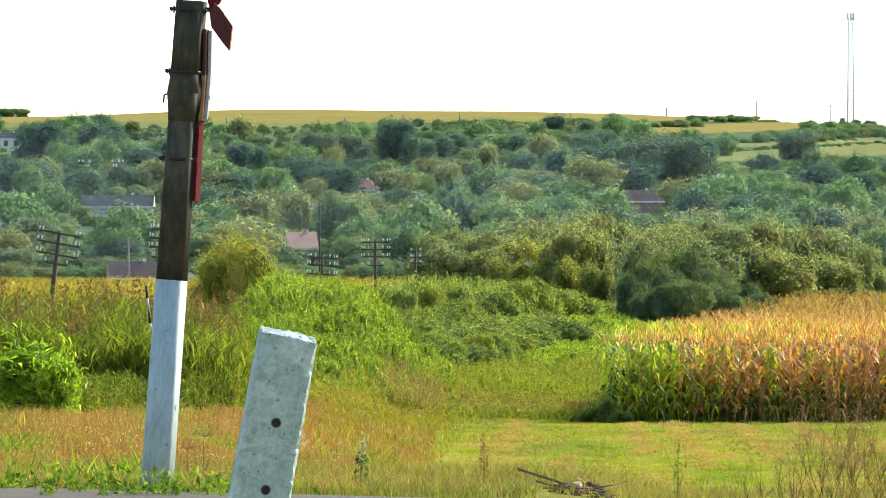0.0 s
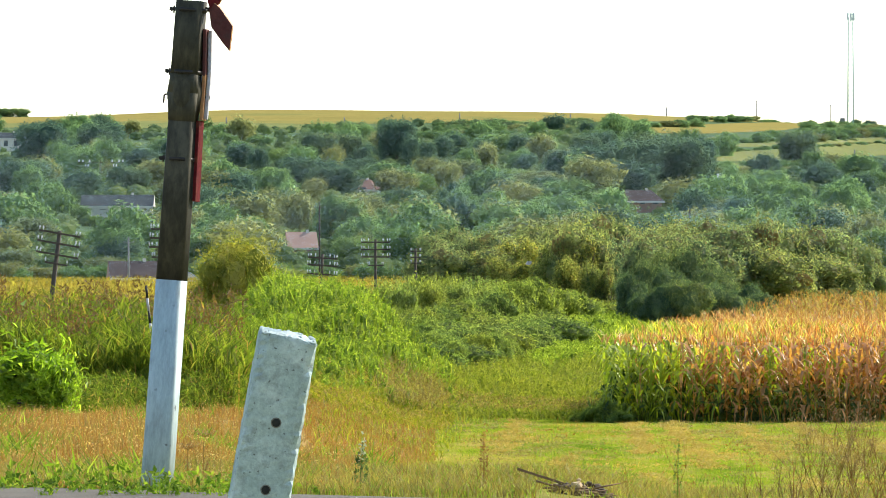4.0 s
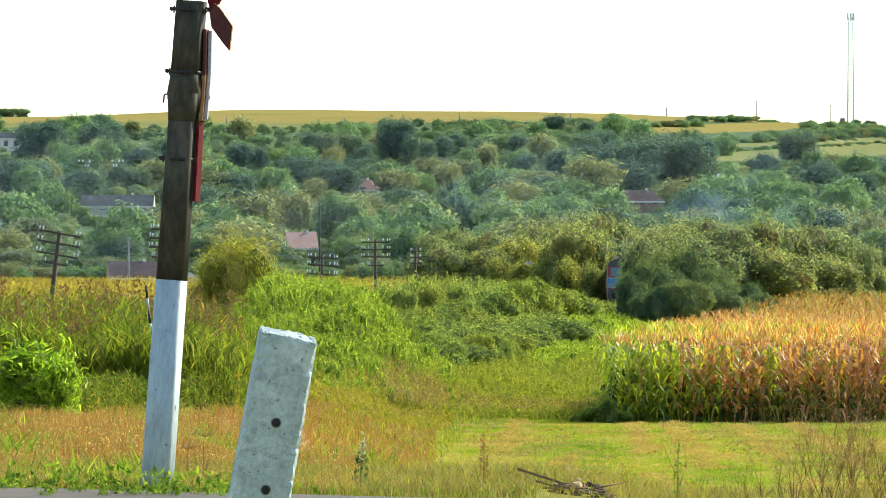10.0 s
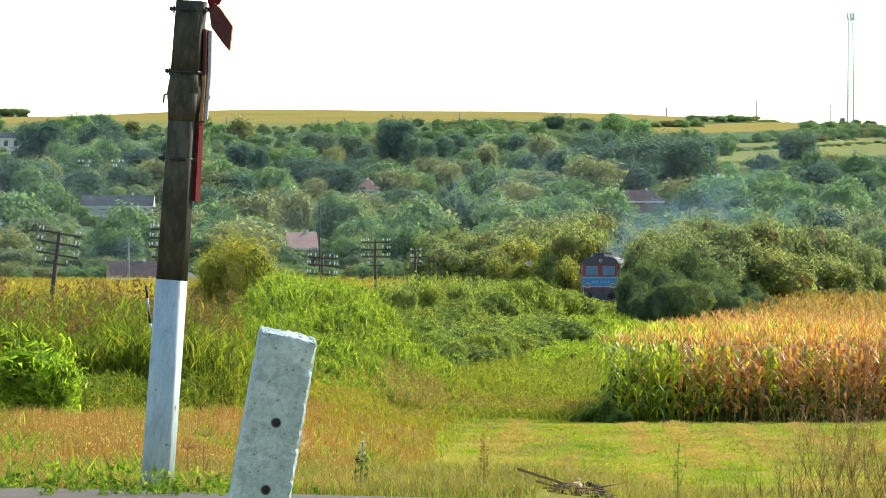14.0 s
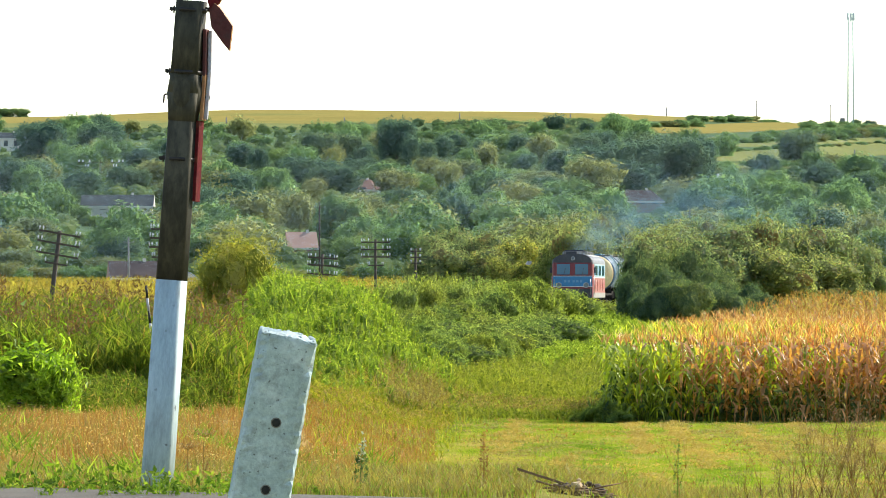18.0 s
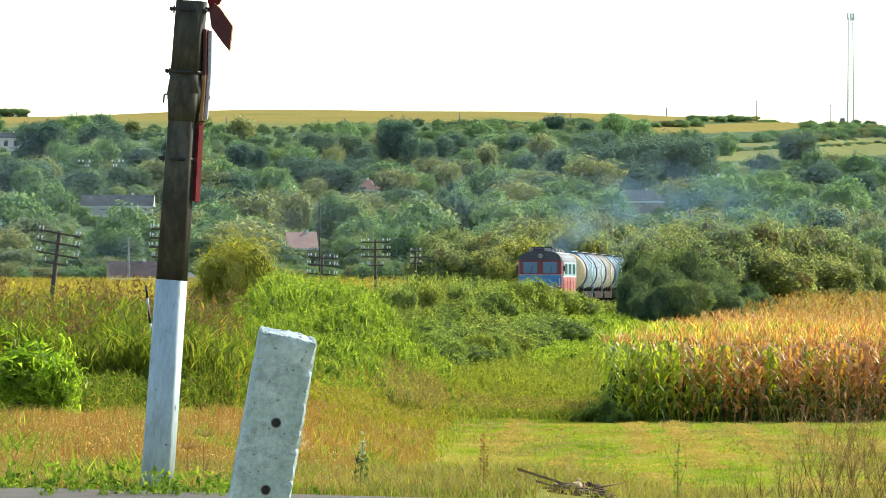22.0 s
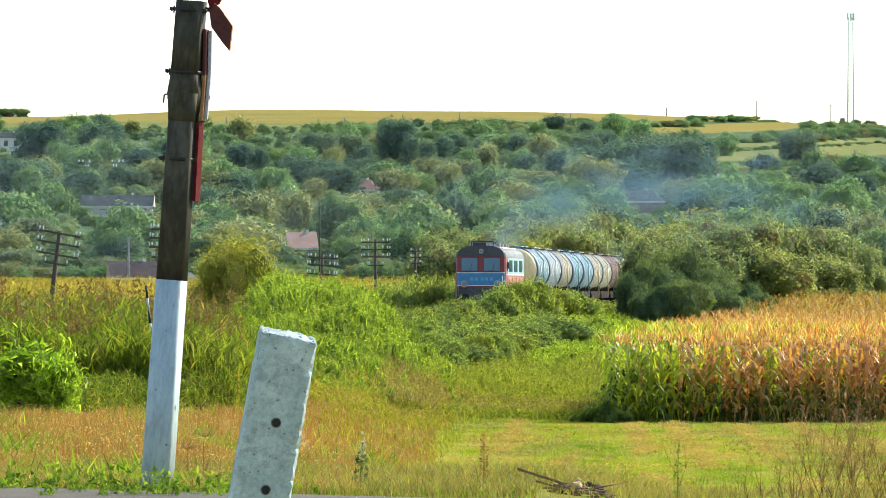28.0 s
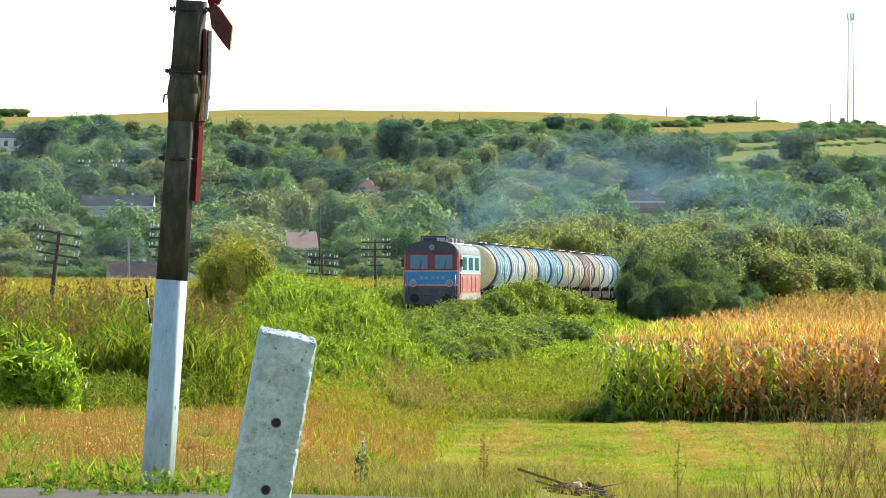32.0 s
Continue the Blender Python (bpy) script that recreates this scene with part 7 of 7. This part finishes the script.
WISPS = [wisp(s) for s in range(4)]
count = 0
for out in [*np.arange(-7.0, 9.0, 1.0), *np.arange(9.0, 31.9, 0.5)]:
    for piece in range(2):
        ob = WISPS[count] if count < 4 else copy_thing(WISPS[count % 4], pose(0, 0, 0))
        count += 1
        dx, dy, dz, ph = rng.normal(), rng.normal() * 2.0, rng.normal(), rng.uniform(0, 6.28)
        rows = []
        for t in sorted({0.0, 32.0, *[q for q in range(0, 32, 3) if q < out - 1], *[min(32.0, max(0.0, out + k)) for k in (-0.6, -0.3, 0, 0.3, 0.6, 1.2, 2.2, 3.5, 5, 7, 10, 14, 19, 25, 33)]}):
            age = max(0.0, t - out)
            x, y = exhaust(min(t, out))
            spread = 1 - math.exp(-age / 6)
            late = 1 - math.exp(-age / 16)
            x += 5.0 * (1 - math.exp(-age / 5)) + 0.04 * age + dx * (0.7 * spread + 5.5 * late) + 0.3 * spread * math.sin(0.5 * age + ph)
            y += dy * spread
            z = 2.55 + 1.75 * (1 - math.exp(-age / 0.35)) + 5.0 * (1 - math.exp(-age / 4.5)) + 0.05 * age + dz * (0.5 * spread + 2.4 * late)
            rows.append((t, pose(x, y, z, 25 * math.sin(ph) * spread, 0, -4.3 - 85 * spread + 25 * math.sin(0.2 * age + ph) * spread)))
        PUFFS.append((ob, rows))

# ---- small things in the foreground ----


def stalk_bush(name, px, y, h, seed, n, label, mat, heads=0.0, head_mat=None, spread=0.5):
    """Dry branching stalks out of one root."""
    rng = random.Random(seed)
    x, yy, z = at(px, y)
    t = empty(name, pose(x, yy, z - 0.02), label, "weed", "dry weeds at the roadside")
    bm, tips = bmesh.new(), []

    def grow(p, d, ln, r, depth):
        q = p + d * ln
        rod(bm, p, q, r, r * 0.65, 4)
        if depth == 0:
            tips.append(q)
            return
        for _ in range(rng.choice((2, 2, 3))):
            nd = (d + Vector((rng.uniform(-1, 1), rng.uniform(-1, 1), rng.uniform(-0.1, 0.6))) * 0.55).normalized()
            grow(q if rng.random() < 0.6 else p + d * ln * rng.uniform(0.4, 0.9), nd, ln * rng.uniform(0.55, 0.8), r * 0.6, depth - 1)
    for _ in range(n):
        d = Vector((rng.uniform(-spread, spread), rng.uniform(-spread, spread), 1)).normalized()
        grow(Vector((rng.uniform(-0.06, 0.06), rng.uniform(-0.06, 0.06), 0)), d, h * rng.uniform(0.38, 0.58), 0.0038, 3)
    part("branching_stem", bm, mat, t)
    g = np.random.default_rng(seed)
    pts = np.repeat(np.array([list(p) for p in tips]), 4, 0)
    pts = pts + g.normal(size=pts.shape) * 0.03
    v, f = leaves(g, pts, 0.016, 0.007, 0.5)
    put_mesh("seed_husk", v, f, head_mat or mat, t, "stuff")
    return t


DRYB = LEAF["stalk"]
for i, (px, top, n) in enumerate(((1345, 800, 4), (1395, 770, 5), (1455, 735, 8), (1500, 760, 6), (1545, 715, 9), (1562, 705, 8), (1440, 745, 7), (1490, 740, 7), (1525, 735, 8), (1410, 780, 6), (1465, 770, 7), (1570, 740, 7), (1425, 790, 5), (1520, 800, 7), (1375, 815, 5), (1480, 810, 7), (1555, 790, 7), (1330, 830, 4))):
    y = 52.5 + 0.35 * (i % 4)
    stalk_bush("dry_weed", px, y, (high(top, y) - at(px, y)[2]), 400 + i, max(2, n // 2), "leafless brown branching weed at the roadside", DRYB, head_mat=LEAF["husk"])
for i, (px, top) in enumerate(((700, 835), (735, 850), (905, 845), (1200, 790), (360, 790), (345, 810), (1110, 850), (590, 850), (820, 850))):
    y = 53 + 0.3 * (i % 3)
    stalk_bush("dry_weed", px, y, (high(top, y) - at(px, y)[2]), 450 + i, 1, "thin dry weed stalk with a few side twigs", DRYB, spread=0.15)


def flower_stalk(px, y, top, seed, lean, mat, head, label, n_head):
    g = np.random.default_rng(seed)
    x, yy, z = at(px, y)
    h = high(top, y) - z
    t = empty("tall_weed", pose(x, yy, z, 0, lean, 0), label, "weed")
    part("stem", rod_bm((0, 0, -0.05), (0, 0, h), 0.006, 0.003, 6), mat, t)
    k = 3 * n_head
    zz = g.uniform(0.02, 0.78, k) * h
    a = g.uniform(0, 6.28, k)
    wide = 0.012 + 0.045 * (1 - zz / h) * g.uniform(0.3, 1, k) * (n_head > 40)
    p = np.stack([np.cos(a) * (0.015 + wide), np.sin(a) * (0.015 + wide), zz], 1)
    v, f = leaves(g, p, 0.045, 0.013, 0.6)
    put_mesh("foliage", v, f, mat, t, "stuff")
    p = g.normal(size=(n_head, 3)) * np.array([0.012, 0.012, 0.05]) + np.array([0, 0, h - 0.06])
    v, f = leaves(g, p, 0.028, 0.02, 0.3)
    put_mesh("flower_head", v, f, head, t, "stuff")
    return t


M["pale_flower"] = LEAF["pale_flower"]
flower_stalk(636, 52.8, 782, 1, 4, LEAF["dark_bush"], M["pale_flower"], "tall dark weed with a fluffy pale flower head", 50)
flower_stalk(856, 53.2, 768, 2, 0, LEAF["stalk"], LEAF["stalk"], "thin brown plantain-like stalk with a dark head", 26)
flower_stalk(1198, 53.5, 785, 3, 1, LEAF["grey_bush"], LEAF["grey_bush"], "slender grey-green weed stalk", 20)



def umbel(px, y, top, seed):
    """A dead umbel: a bare stem with a flat spray of seed-bearing rays."""
    g = random.Random(seed)
    x, yy, z = at(px, y)
    h = high(top, y) - z
    t = empty("umbel_weed", pose(x, yy, z, 0, 1, 0), "dead brown umbel with flat seed spray on bare stem", "weed", "dry weeds at the roadside")
    part("stem", rod_bm((0, 0, -0.05), (0, 0, h * 0.86), 0.0042, 0.003, 6), LEAF["stalk"], t)
    rays, tips = bmesh.new(), []
    for i in range(20):
        a, r = g.uniform(0, 6.28), g.uniform(0.02, 0.085)
        tip = Vector((r * math.cos(a), r * math.sin(a), h * 0.86 + g.uniform(0.03, 0.06) - 2.0 * r * r))
        rod(rays, (0, 0, h * 0.86), tip, 0.0012, 0.001, 4)
        tips += [list(tip)] * 7
    part("rays", rays, LEAF["stalk"], t)
    gg = np.random.default_rng(seed)
    pts = np.array(tips) + gg.normal(size=(len(tips), 3)) * np.array([0.009, 0.009, 0.005])
    v, f = leaves(gg, pts, 0.011, 0.006, 0.3)
    put_mesh("seed_head", v, f, LEAF["husk"], t, "stuff")
    return t


umbel(359, 53.4, 760, 11)
umbel(331, 53.9, 786, 12)

# striped marker stake in the reeds
sx, sy, sz = at(283, 126.2)
stake = empty("marker_stake", pose(sx, sy, sz, 0, -6.5, 0), "thin black and white banded marker stake", "stake")
hs = high(504, 126.2) - sz
for i in range(6):
    z0, z1 = hs * (0.4 + 0.1 * i), hs * (0.5 + 0.1 * i)
    part("band", rod_bm((0, 0, z0), (0, 0, z1), 0.022, 0.022, 8), M["black_iron"] if i % 2 else M["sign_white"], stake)
part("stem", rod_bm((0, 0, -0.2), (0, 0, hs * 0.4), 0.022, 0.022, 8), M["sign_white"], stake)

# broken plank and rubbish heap by the road
M["plank"] = worn("plank_wood", [(0.13, 0.07, 0.032), (0.22, 0.13, 0.06)], 6, 0.85, fine=40, stretch=(0.2, 1, 1))
M["clod"] = worn("clod", [(0.06, 0.04, 0.022), (0.13, 0.085, 0.045)], 9, 0.95)
M["rubble"] = worn("rubble", [(0.38, 0.25, 0.13), (0.56, 0.42, 0.25)], 8, 0.9)
k = 52.6 / F


def debris():
    y = 52.6
    a, b = Vector(((915 - 784) * k, y, high(830, y))), Vector(((1085 - 784) * k, y + 0.1, high(885, y)))
    bm = box_bm(-0.005, 0.005, -0.009, 0.009, 0, (b - a).length, 0.004)
    for vtx in bm.verts:
        if vtx.co.z < 0.02:
            vtx.co.x *= 0.25
    ob = part("broken_plank", bm, M["plank"])
    ob.matrix_basis = Matrix.Translation(a) @ (b - a).to_track_quat("Z", "Y").to_matrix().to_4x4()
    tagged(ob, "broken brown wooden plank sticking out of a heap", "plank")
    for xa, ra, xb, rb in ((985, 868, 1062, 884), (1000, 872, 1075, 862), (970, 880, 1050, 872), (1010, 862, 1092, 872), (990, 858, 1040, 876), (1045, 860, 1098, 850), (1020, 880, 1085, 868), (975, 872, 1020, 866), (948, 846, 1030, 868), (960, 858, 1042, 862), (978, 852, 1058, 870), (1004, 856, 1070, 878), (968, 864, 1036, 858), (1030, 866, 1096, 880)):
        a, b = Vector(((xa - 784) * k, y - 0.12, high(ra + 5, y))), Vector(((xb - 784) * k, y - 0.06, high(rb + 5, y)))
        ob = part("stick", rod_bm(a, b, 0.009, 0.004, 6), M["plank"])
        tagged(ob, "reddish-brown stick in a roadside heap", "stick", "rubbish heap")
    rng = random.Random(9)
    for i in range(34):
        px = rng.uniform(980, 1090)
        x, yy, z = at(px, y + rng.uniform(-0.1, 0.15))
        bm = bmesh.new()
        bmesh.ops.create_icosphere(bm, subdivisions=2, radius=rng.uniform(0.015, 0.045))
        for vtx in bm.verts:
            vtx.co *= rng.uniform(0.75, 1.15)
            vtx.co.z *= 0.7
        ob = part("rubble_lump", bm, M["rubble"] if i % 3 == 0 else M["clod"], flat=True)
        ob.matrix_basis = pose(x, yy, z + rng.uniform(0.0, 0.11) * (1 - abs(px - 1030) / 75), 0, 0, rng.uniform(0, 360))
        tagged(ob, "pale lump of rubble in a roadside heap" if i % 3 == 0 else "dark brown earth clod in a roadside heap", "rubble", "rubbish heap")


debris()


def motions():
    for thing, behind in TRAIN:
        walk(thing, train_rows(behind))
    for puff, rows in PUFFS:
        walk(puff, rows)


motions()
